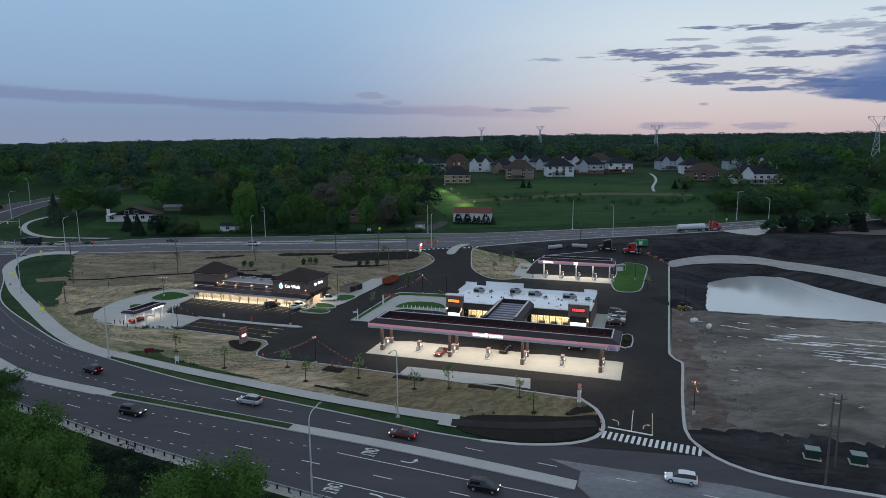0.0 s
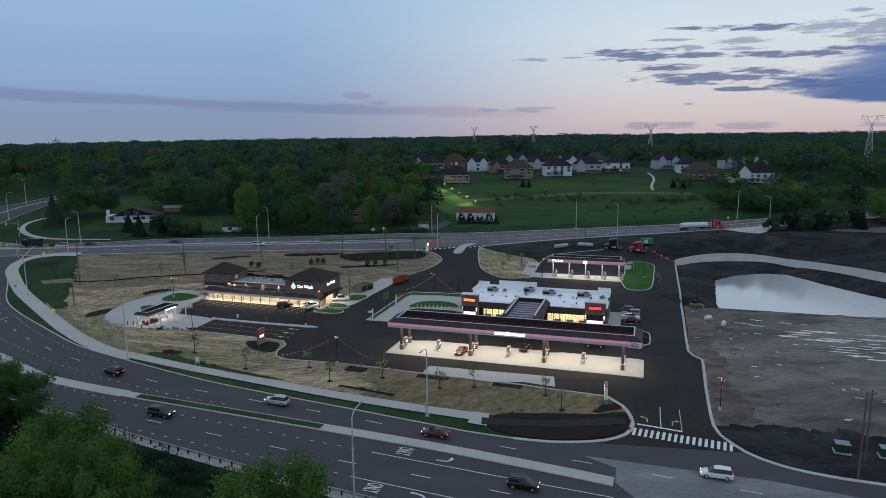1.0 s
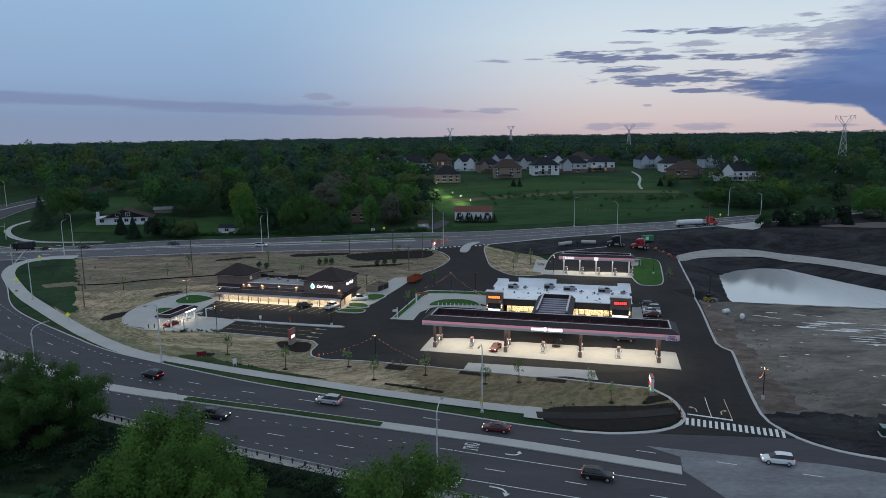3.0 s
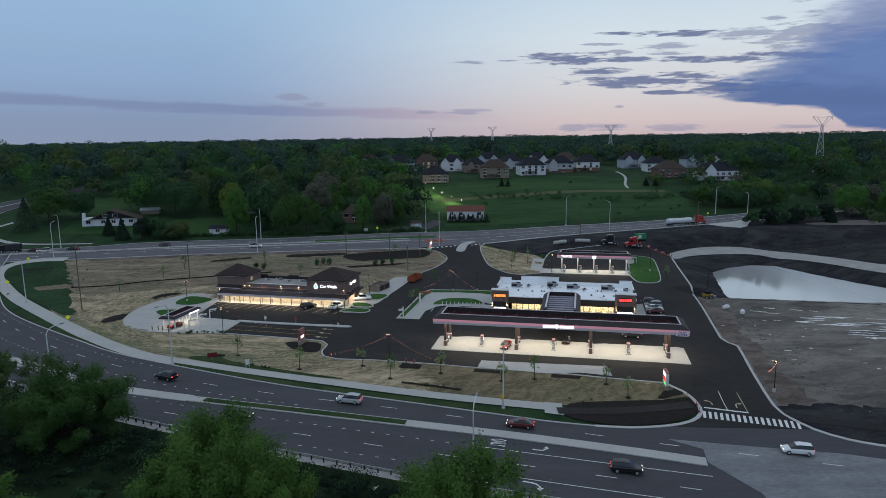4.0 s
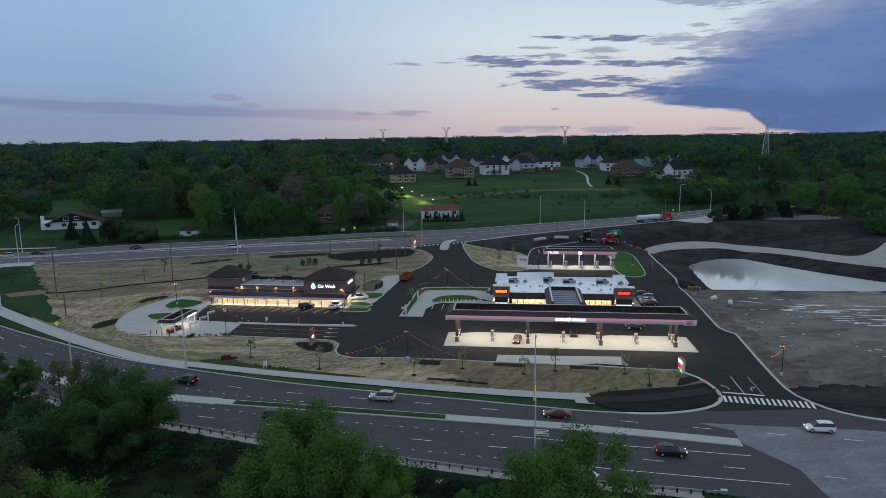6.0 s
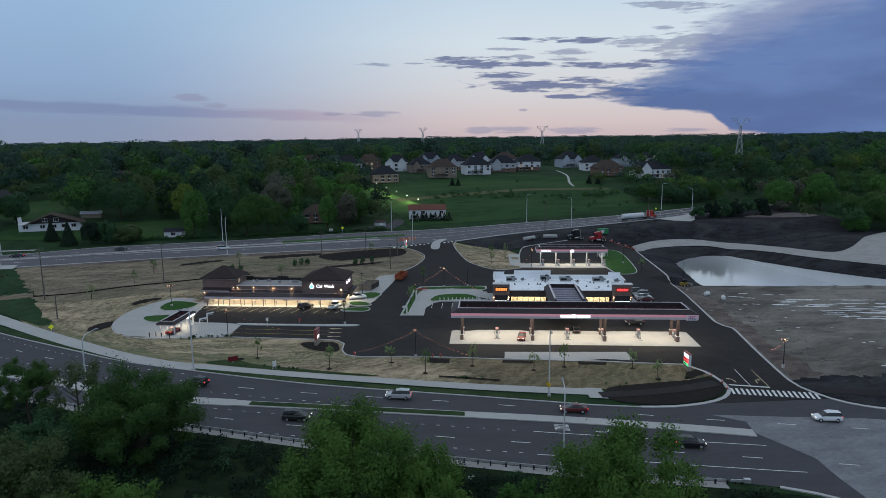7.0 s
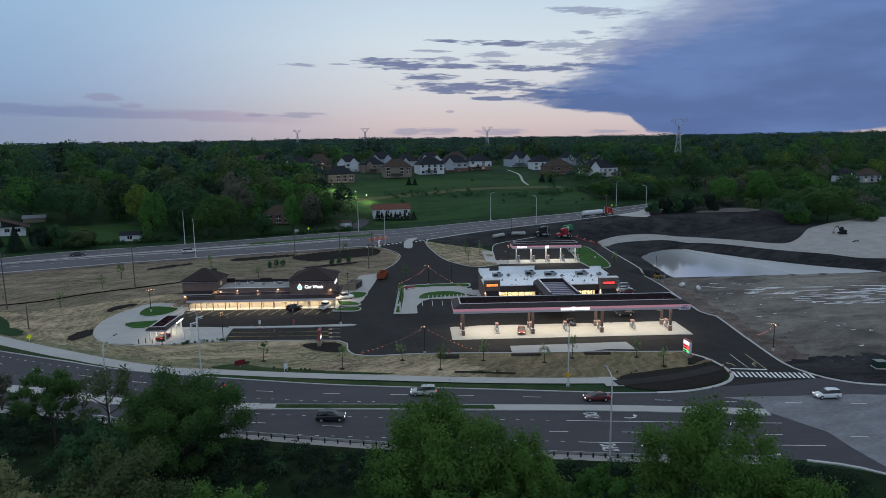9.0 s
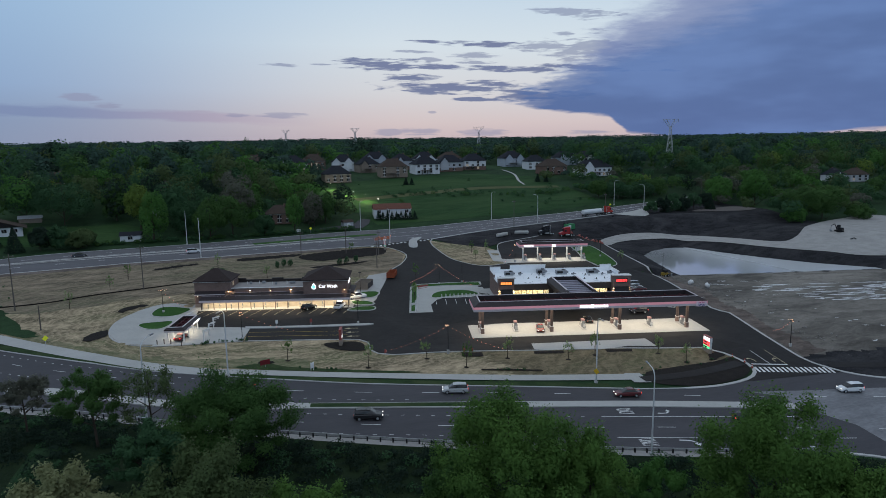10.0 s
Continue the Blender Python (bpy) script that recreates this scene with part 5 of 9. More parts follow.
def car_wash():
    z0 = 4.85
    top = empty("car_wash", wash(0, 0, z0), "brown brick car wash with hipped end towers", "car wash")
    for a, b, c, d in ((-19.9, -10.4, -0.9, 7.4), (9.3, 20.9, -2.3, 9.2)):
        tw = part("tower", boxes((a, b, c, d, 0, 7.1)), BRICK, top, "brown brick tower")
        part("tower_roof", hip_roof(bmesh.new(), a, b, c, d, 7.3, 2.75), ROOF_SHINGLE, tw, "brown shingled hip roof")
        part("eave_trim", boxes((a - 0.3, b + 0.3, c - 0.3, d + 0.3, 6.95, 7.08)), WHITE_TRIM, tw)
        part("base_course", boxes((a - 0.08, b + 0.08, c - 0.08, d + 0.08, 0, 1.0)), STONE, tw)
    mid = part("middle_hall", boxes((-10.4, 9.3, 0.0, 7.8, 0, 4.9)), BRICK, top, "long brown brick hall")
    part("parapet", boxes((-10.4, 9.3, 7.5, 7.8, 4.9, 5.75)), DARK_PANEL, mid, "dark back parapet with raised steps")
    for a, b in ((-10.4, -8.2), (-1.0, 2.2), (7.4, 9.3)):
        part("raised_step", boxes((a, b, 7.45, 7.85, 5.75, 6.15)), DARK_PANEL, mid)
    part("coping", boxes((-10.4, 9.3, -0.1, 0.36, 4.9, 5.04)), WHITE_TRIM, mid)
    part("flat_roof", boxes((-10.3, 9.2, 0.37, 7.44, 4.9, 4.98)), mat("grey_gravel_roof", (0.33, 0.31, 0.30), 0.9, 0.25, 1.0, 0.3), mid)
    for x, y, w in ((-6.6, 4.6, 0.6), (-3.4, 5.4, 0.9), (0.6, 3.6, 0.5), (4.4, 4.4, 1.6)):
        part("roof_vent", bevelled(boxes((x, x + w, y, y + 0.7, 4.98, 5.6)), 0.05), GREY_METAL, mid)
        part("vent_pipe", tube(bmesh.new(), [(x - 0.7, y + 0.3, 4.98), (x - 0.7, y + 0.3, 5.7)], 0.1, 8), WHITE_TRIM, mid)
    # walkway canopy
    cano = bmesh.new()
    pr = [(-0.2, 3.8), (-4.9, 3.0), (-4.9, 2.3), (-4.6, 2.25), (-0.2, 2.55)]
    q, r = [cano.verts.new((-17.6, y, z)) for y, z in pr], [cano.verts.new((21.8, y, z)) for y, z in pr]
    for i in range(5):
        cano.faces.new((q[i], q[(i + 1) % 5], r[(i + 1) % 5], r[i]))
    cano.faces.new(q), cano.faces.new(r)
    bmesh.ops.recalc_face_normals(cano, faces=cano.faces[:])
    wc = part("walk_canopy", cano, ROOF_DARK, top, "dark sloped metal canopy over the vacuums")
    part("gutter", boxes((-17.6, 21.8, -5.03, -4.91, 2.25, 2.85)), FASCIA, wc)
    part("ridge_trim", boxes((-17.6, 21.8, -0.28, -0.2, 3.8, 3.86)), FASCIA, wc)
    part("seam_trim", boxes((-17.6, 21.8, -2.46, -2.40, 3.415, 3.45)), FASCIA, wc)
    for k in range(13):
        x = -17.2 + k * 3.22
        part("canopy_post", boxes((x - 0.09, x + 0.09, -4.5, -4.32, 0, 2.3)), COLUMN, wc)
    part("lower_wall", boxes((-17.5, 21.6, -2.5, -2.38, 0, 2.55)), mat("tan_wall", (0.50, 0.43, 0.34), 0.7, 0.25, 1.5), top, "tan lit wall behind the vacuums")
    for x in (-9.9, -5.4, 0.2, 5.6):
        wall_lamp(mid, x, 0.0, 4.35)
    wall_lamp(top, 20.3, -2.3, 4.6)
    wall_lamp(top, -10.9, -0.9, 4.5)
    wall_lamp(top, -19.3, -0.9, 3.1)
    # short awning on the west tower
    aw = bmesh.new()
    pr = [(-0.9, 4.55), (-2.3, 3.95), (-2.3, 3.7), (-0.9, 3.85)]
    q, r = [aw.verts.new((-19.6, y, z)) for y, z in pr], [aw.verts.new((-11.6, y, z)) for y, z in pr]
    for i in range(4):
        aw.faces.new((q[i], q[(i + 1) % 4], r[(i + 1) % 4], r[i]))
    aw.faces.new(q), aw.faces.new(r)
    bmesh.ops.recalc_face_normals(aw, faces=aw.faces[:])
    awn = part("tower_awning", aw, ROOF_DARK, top, "short dark sloped awning")
    part("awning_trim", boxes((-19.6, -11.6, -2.36, -2.31, 3.7, 3.93)), FASCIA, awn)
    part("bay_awning", boxes((21.0, 22.6, -1.5, 8.0, 3.1, 3.5)), ROOF_DARK, top, "dark awning over the wash exit")
    part("bay_door", boxes((20.92, 21.0, 0.2, 4.2, 0.0, 2.9)), GLOW_HOUSE, top, "bright lit wash exit")
    part("bay_door", boxes((20.92, 21.0, 5.2, 7.6, 0.0, 2.7)), DARK_PANEL, top)
    part("small_window", boxes((-10.4, -10.32, 1.5, 2.6, 5.5, 6.5)), GLOW_HOUSE, top, "small lit window")
    for r, y, mtl, nm in ((0.72, -2.40, GLOW_WHITE, "white lit drop outline"), (0.52, -2.47, mat("lit_teal", (0.1, 0.7, 0.75), 0.4, 0.0, emit=(0.25, 0.85, 0.95), glow=1.0), "teal lit drop")):
        bm = bmesh.new()
        ring = [(r * 0.85 * math.cos(a), r * 0.85 * math.sin(a)) for a in np.linspace(radians(140), radians(400), 20)] + [(0.0, r * 1.6)]
        f, b = [bm.verts.new((12.1 + p, y - 0.06, 5.3 + q)) for p, q in ring], [bm.verts.new((12.1 + p, y + 0.06, 5.3 + q)) for p, q in ring]
        bm.faces.new(f), bm.faces.new(b[::-1])
        for k in range(len(ring)):
            bm.faces.new((f[k], b[k], b[(k + 1) % len(ring)], f[(k + 1) % len(ring)]))
        bmesh.ops.recalc_face_normals(bm, faces=bm.faces[:])
        part("emblem", bm, mtl, top, nm)
    return top


cw = car_wash()


def wash_sign(m, size):
    o = text_mesh("sign_words", "Car Wash", size, 0.04, GLOW_WHITE, m, cw)
    o.matrix_basis = m
    return o


wash_sign(pose(15.9, -2.42, 5.45, 90), 1.2)
wash_sign(pose(21.05, 3.4, 5.7, 90, 0, 90), 1.15)
area_lamp("walk_canopy_lights", wash(2.0, -4.2, 4.85 + 2.2), 38, 1.2, 1700, (1.0, 0.84, 0.60))
area_lamp("wash_exit_light", wash(21.9, 2.6, 4.85 + 3.05), 1.0, 6.0, 260, (1.0, 0.84, 0.60))


def vacuum_post(x):
    top = empty("vacuum_stand", wash(x, -4.6, 4.85), "car vacuum stand with hanging black hose", "vacuum", "vacuum stands along the walk")
    part("post", tube(bmesh.new(), [(0, 0, 0), (0, 0, 2.2)], 0.06, 8), STEEL, top)
    part("canister", bevelled(boxes((-0.15, 0.15, -0.12, 0.15, 1.2, 1.75)), 0.05), GREY_METAL, top, "grey canister")
    part("hose", tube(bmesh.new(), [(0, -0.1, 1.9), (0.2, -0.35, 1.5), (0.1, -0.4, 0.6), (0.0, -0.2, 0.9)], 0.05, 6), RUBBER, top)


for k in range(12):
    vacuum_post(-15.4 + k * 3.0)
sheet("wash_walk", [tuple(wash(u, v).translation)[:2] for u, v in ((-20.5, -5.0), (22.6, -5.0), (22.6, 0), (-20.5, 0))], 0.24, CONCRETE, "pale concrete walk under the wash canopy", "walk", cell=4.0)
bm = bmesh.new()
for k in range(14):
    u = -16.2 + k * 2.95
    a, b = wash(u, -5.2).translation, wash(u - 1.6, -10.6).translation
    ribbon(bm, [(a.x, a.y), ((a.x + b.x) / 2, (a.y + b.y) / 2), (b.x, b.y)], -0.07, 0.07, 0.17, None)
mark("stall_lines", bm, PALE_PAINT, "pale yellow slanted parking stall lines")

# pay lanes west of the wash
sheet("pay_slab", [(-90.5, 157.6), (-71.8, 155.2), (-69, 165.8), (-80.5, 170.2), (-84, 176)], 0.20, CONCRETE, "pale concrete slab at the pay stations", "slab", cell=4.0)
sheet("wash_drive", smooth_line([(-99.8, 171.8), (-99.2, 180.6), (-95, 189), (-89.5, 194), (-81.5, 195), (-80.5, 189), (-81.5, 180), (-82.5, 172), (-82, 164), (-84, 158.4), (-94.3, 161.4), (-98.3, 166)], 2, True), 0.19, CONCRETE, "pale concrete drive curving to the wash", "drive", cell=4.0)
kerb("kerb", [(-71.5, 155.4), (-88, 157.6), (-94.5, 161), (-98.6, 166), (-100, 172), (-99.3, 181), (-95, 189.4), (-89.5, 194.4), (-81.5, 195.4)])
raised_bed("lawn_island", [(-91.8, 185.1), (-89.9, 182.9), (-85.3, 184.4), (-82.4, 189.5), (-85.0, 191.8), (-90.0, 190.8)], LAWN, "green lawn island in the concrete drive", "lawn")
raised_bed("lawn_island", [(-94.3, 176.6), (-92.2, 173.4), (-89.3, 172.4), (-87.4, 174.6), (-86.6, 178.4), (-90.0, 178.9), (-92.9, 178.6)], LAWN, "green lawn island in the concrete drive", "lawn")
pay = mansard_canopy("pay_canopy", pose(-83.9, 164.5, 4.95, 0, 0, 72.5), 5.6, 2.25, 2.35, 2.95, 3.35, 0.7, "small dark canopy over the pay stations", 4, band=ROOF_DARK)
for x in (-4.8, -1.6, 1.6, 4.8):
    for y in (-1.7, 1.7):
        part("column", boxes((x - 0.13, x + 0.13, y - 0.13, y + 0.13, 0, 2.45)), WHITE_TRIM, pay)
part("sign_board", boxes((0.4, 4.6, -2.32, -2.26, 2.42, 2.78)), GLOW_WHITE, pay, "white lit sign strip")
area_lamp("pay_canopy_lights", pose(-83.9, 164.5, 4.95 + 2.3, 0, 0, 72.5), 10, 3.4, 380, (1.0, 0.9, 0.72))


def lane_gate(x, y, turn):
    top = empty("height_bar", on_land(x, y, turn, 0.2), "white steel lane portal with hanging bar", "height bar", "portals over the pay lanes")
    part("post", boxes((-0.1, 0.1, -0.1, 0.1, 0, 2.9)), WHITE_TRIM, top)
    part("arm", boxes((0.1, 1.9, -0.1, 0.1, 2.6, 2.9)), WHITE_TRIM, top)
    part("hanging_bar", tube(bmesh.new(), [(0.2, 0, 2.3), (1.8, 0, 2.3)], 0.05, 8), STEEL, top)
    part("chain", boxes((0.3, 0.33, -0.015, 0.015, 2.3, 2.6), (1.6, 1.63, -0.015, 0.015, 2.3, 2.6)), STEEL, top)


for x, y in ((-79.6, 156.9), (-78.4, 162.0), (-77.3, 167.0)):
    lane_gate(x, y, 40)
bm = bmesh.new()
for k in range(5):
    a, b = (-83.9 + 0.62 * k, 183.2 + 1.5 * k), (-82.3 + 0.55 * k, 185.6 + 1.1 * k)
    ribbon(bm, [a, b], -0.1, 0.1, 0.25, None)
mark("hatch_lines", bm, WHITE_PAINT, "white hatching at the wash entry")
for x, y in ((-89.2, 159.2), (-87.8, 159.3), (-86.4, 158.4), (-84.2, 156.0)):
    top = empty("steel_bollard", on_land(x, y, 0, 0.2), "dark steel bollard at the pay lanes", "bollard", "bollards at the pay lanes")
    part("post", tube(bmesh.new(), [(0, 0, 0), (0, 0, 1.05), (0, 0, 1.12)], [0.11, 0.11, 0.05], 10), COLUMN, top)
bm = bmesh.new()
for k in range(1, 3):
    a, b = (-70.6 + 0.5 * k, 155.6 + 3.3 * k), (-48.5 + 0.4 * k, 149.9 + 3.2 * k)
    ribbon(bm, [a, ((a[0] + b[0]) / 2, (a[1] + b[1]) / 2), b], -0.06, 0.06, 0.165, None)
mark("lane_line", bm, YELLOW_PAINT, "faded yellow queue lane lines")
for k in range(3):
    x, y, a = -47.2 + 0.5 * k, 151.6 + 3.2 * k, radians(166)
    c, d = math.cos(a), math.sin(a)
    bm = bmesh.new()
    for pts in ([(-1.5, -0.14), (0.4, -0.14), (0.4, 0.14), (-1.5, 0.14)], [(0.4, -0.6), (1.7, 0.0), (0.4, 0.6)]):
        quad(bm, [(x + px * c - py * d, y + px * d + py * c) for px, py in pts], 0.166)
    mark("lane_arrow", bm, PALE_PAINT, "pale yellow straight arrow in the queue lane")
raised_bed("kerb_island", smooth_line([(-70, 166.6), (-60, 164.2), (-50, 162), (-41.4, 160.3), (-40.4, 159.6), (-41.4, 159.2), (-50, 160.9), (-60, 163.2), (-70, 165.8)], 2, True), CONCRETE, "narrow raised concrete island between lanes and stalls", "island", smooth=False)

# lawns and walks east of the wash, rubbish enclosure
sheet("wash_walk", [(-44, 180), (-36, 178), (-33.5, 182), (-30, 190.5), (-27, 197), (-21.5, 210), (-29, 208), (-40, 186)], 0.19, CONCRETE, "pale concrete walk round the wash exit", "walk", cell=3.0)
raised_bed("lawn_island", [(-44.0, 172.2), (-42.1, 170.9), (-38.1, 171.1), (-36.2, 172.9), (-36.6, 174.8), (-41, 174.2)], LAWN, "green lawn island at the stall end", "lawn")
raised_bed("lawn_island", [(-40.5, 176.4), (-36.2, 176.6), (-35.2, 177.6), (-36.0, 179.4), (-38, 180.6), (-41, 180.6)], LAWN, "green lawn island at the stall end", "lawn")
raised_bed("lawn_island", [(-38.1, 186.2), (-34.4, 183.8), (-31.4, 186.9), (-31.2, 189.2), (-33.8, 190.4), (-37, 189.4)], LAWN, "green lawn island by the rubbish enclosure", "lawn")
enc = empty("rubbish_enclosure", on_land(-33.6, 195.6, 60, 0.15) @ Matrix.Diagonal((0.85, 0.72, 0.9, 1)), "brown masonry rubbish enclosure with open top", "enclosure")
for d in ((-3.7, 3.7, 2.4, 2.7, 0, 2.1), (-3.7, -3.4, -2.7, 2.4, 0, 2.1), (3.4, 3.7, -2.7, 2.4, 0, 2.1), (-0.15, 0.15, -2.7, 2.4, 0, 2.1)):
    part("wall", boxes(d), STONE, enc)
for a, b in ((-3.35, -0.2), (0.2, 3.35)):
    part("gate", boxes((a, b, -2.75, -2.65, 0.15, 1.9)), DARK_PANEL, enc)
    part("bin", bevelled(boxes((a + 0.5, b - 0.6, -0.8, 1.6, 0.1, 1.5)), 0.05), BLACK_METAL, enc, "dark steel bin inside")
for d in ((-3.8, 3.8, 2.32, 2.78, 2.1, 2.2), (-3.8, -3.3, -2.75, 2.32, 2.1, 2.2), (3.3, 3.8, -2.75, 2.32, 2.1, 2.2)):
    part("coping", boxes(d), STONE, enc)

# plaza and beds west of the store
sheet("plaza", [(-29.0, 166.0), (-20.6, 191), (-18, 193.6), (-8, 192.2), (2.2, 189.8), (-2.5, 172.5), (-5.3, 174.3), (-15.4, 176.6), (-17.6, 175.7), (-20.9, 171.5), (-22.8, 164.6)], 0.22, CONCRETE, "pale concrete plaza and walk beside the store", "walk", cell=3.0)
sheet("store_walk", [station_xy(u, v) for u, v in ((-18, -11.2), (24.4, -11.2), (24.4, 9.5), (21, 9.5), (21, -7), (-16, -7), (-16, 9), (-18, 9))], 0.20, CONCRETE, "pale concrete walk round the store", "walk", cell=4.0)
raised_bed("planting_strip", [(-28.2, 167.2), (-20.4, 190), (-17.8, 192.7), (-8, 191.4), (1.4, 189.2), (1.0, 187.2), (-8.6, 188.8), (-17.8, 189.8), (-19.6, 187), (-25.4, 170.4), (-26.6, 166.6)], LAWN, "green planted strip along the plaza kerb", "lawn", smooth=False)
raised_bed("planting_strip", [(-18.0, 177.7), (-16.1, 182.1), (-12.3, 183.6), (-7.3, 182.8), (-4.3, 180.2), (-4.2, 177.0), (-10.6, 177.4)], LAWN, "green crescent lawn on the plaza", "lawn")


def white_post(x, y):
    top = empty("bollard", on_land(x, y, 0, 0.22), "short white round bollard", "bollard", "bollards along the plaza stalls")
    part("post", tube(bmesh.new(), [(0, 0, 0), (0, 0, 1.0), (0, 0, 1.08)], [0.12, 0.12, 0.06], 10), WHITE_TRIM, top)


for k in range(10):
    white_post(-15.6 + k * 1.15, 177.0 - k * 0.24)
bm = bmesh.new()
for k in range(5):
    a, b = station_xy(-33.2 + k * 2.8, -3.8), station_xy(-33.2 + k * 2.8, -8.8)
    ribbon(bm, [a, b], -0.06, 0.06, 0.17, None)
for k in range(6):
    a, b = station_xy(24.0, -1.5 + k * 2.8), station_xy(29.2, -1.5 + k * 2.8)
    ribbon(bm, [a, b], -0.06, 0.06, 0.17, None)
mark("stall_lines", bm, WHITE_PAINT, "white parking stall lines by the store")
sheet("concrete_pad", [(-10.9, 133.0), (-12.3, 129.0), (1.5, 124.2), (8.4, 123.9), (14.4, 121.6), (14.9, 126.2)], 0.19, CONCRETE, "pale concrete pad over the fuel tanks", "pad")
sheet("concrete_pad", [(17.9, 213.2), (22.3, 228.2), (26.3, 227), (22.8, 216.6), (21.2, 211.5)], 0.2, CONCRETE, "pale concrete pad by the truck lot", "pad")
raised_bed("lawn_island", [(48.6, 201.6), (47.9, 193.6), (50.1, 191.2), (53.5, 191.2), (56.2, 194.6), (61, 208), (66.2, 224.6), (63.5, 228.5), (57.5, 226), (52.5, 212)], LAWN, "bright green lawn island east of the trucks", "lawn")


# ---- trees, houses and the far land ----
def leaf_material(name, a, b):
    """Leaves of two tones that let part of the light through."""
    m = mat(name, a, 0.8, 0.4, 0.5, 0.0, col2=b, island=0.16)
    N, L = m.node_tree.nodes, m.node_tree.links
    bsdf, out = N["Principled BSDF"], N["Material Output"]
    bsdf.inputs["Specular IOR Level"].default_value = 0.1
    thin, mx = N.new("ShaderNodeBsdfTranslucent"), N.new("ShaderNodeMixShader")
    L.new(bsdf.inputs["Base Color"].links[0].from_socket, thin.inputs["Color"])
    mx.inputs[0].default_value = 0.4
    L.new(bsdf.outputs[0], mx.inputs[1])
    L.new(thin.outputs[0], mx.inputs[2])
    L.new(mx.outputs[0], out.inputs["Surface"])
    return m


YOUNG_LEAF = leaf_material("leaves_young_pale_green", (0.30, 0.40, 0.17), (0.17, 0.25, 0.10))
LEAF = [leaf_material("leaves_deep_green", (0.074, 0.156, 0.068), (0.028, 0.070, 0.035)),
        leaf_material("leaves_mid_green", (0.096, 0.184, 0.050), (0.036, 0.083, 0.026)),
        leaf_material("leaves_fresh_green", (0.108, 0.245, 0.056), (0.048, 0.122, 0.030)),
        leaf_material("leaves_olive", (0.118, 0.165, 0.064), (0.054, 0.082, 0.034)),
        leaf_material("leaves_grey_brown", (0.175, 0.178, 0.135), (0.082, 0.086, 0.066)),
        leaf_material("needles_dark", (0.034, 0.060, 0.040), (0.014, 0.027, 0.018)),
        leaf_material("leaves_yellow", (0.200, 0.285, 0.056), (0.100, 0.150, 0.036)),
        leaf_material("leaves_pale", (0.342, 0.350, 0.181), (0.171, 0.190, 0.090)),
        # these two tones carry the bluish distance haze in their colour
        leaf_material("leaves_hazed_green", (0.070, 0.126, 0.092), (0.034, 0.067, 0.053)),
        leaf_material("leaves_hazed_dark", (0.053, 0.095, 0.076), (0.028, 0.053, 0.045)),
        leaf_material("leaves_spring_green", (0.138, 0.252, 0.055), (0.056, 0.120, 0.030))]


def leaf_quads(rng, centres, normals, size, jitter=0.5, pointed=True):
    """Leaf sprays at the centres, facing roughly along the normals; the soft normals come back for each corner."""
    n = len(centres)
    nrm = normals + rng.normal(0, jitter, (n, 3))
    nrm /= np.linalg.norm(nrm, axis=1)[:, None]
    nrm = np.where((np.sum(nrm * normals, 1) < 0)[:, None], -nrm, nrm)
    a = np.cross(nrm, rng.normal(0, 1, (n, 3)))
    a /= np.linalg.norm(a, axis=1)[:, None]
    b = np.cross(nrm, a)
    s = (size * rng.uniform(0.6, 1.35, n))[:, None] * 0.5
    t = s * rng.uniform(0.5, 0.9, n)[:, None]
    soft = normals * 0.72 + nrm * 0.28 if pointed else normals * 0.9 + nrm * 0.1
    soft /= np.linalg.norm(soft, axis=1)[:, None]
    if pointed:
        c = [centres - a * s, centres - b * t - nrm * 0.2 * s, centres + a * s, centres + b * t - nrm * 0.2 * s]
    else:
        k = [rng.uniform(0.55, 1.2, n)[:, None] for _ in range(4)]
        c = [centres + (-a * s - b * t) * k[0], centres + (a * s - b * t) * k[1], centres + (a * s + b * t) * k[2], centres + (-a * s + b * t) * k[3]]
    return np.concatenate([np.stack(c, 1), np.repeat(soft[:, None, :], 4, 1)], 2)


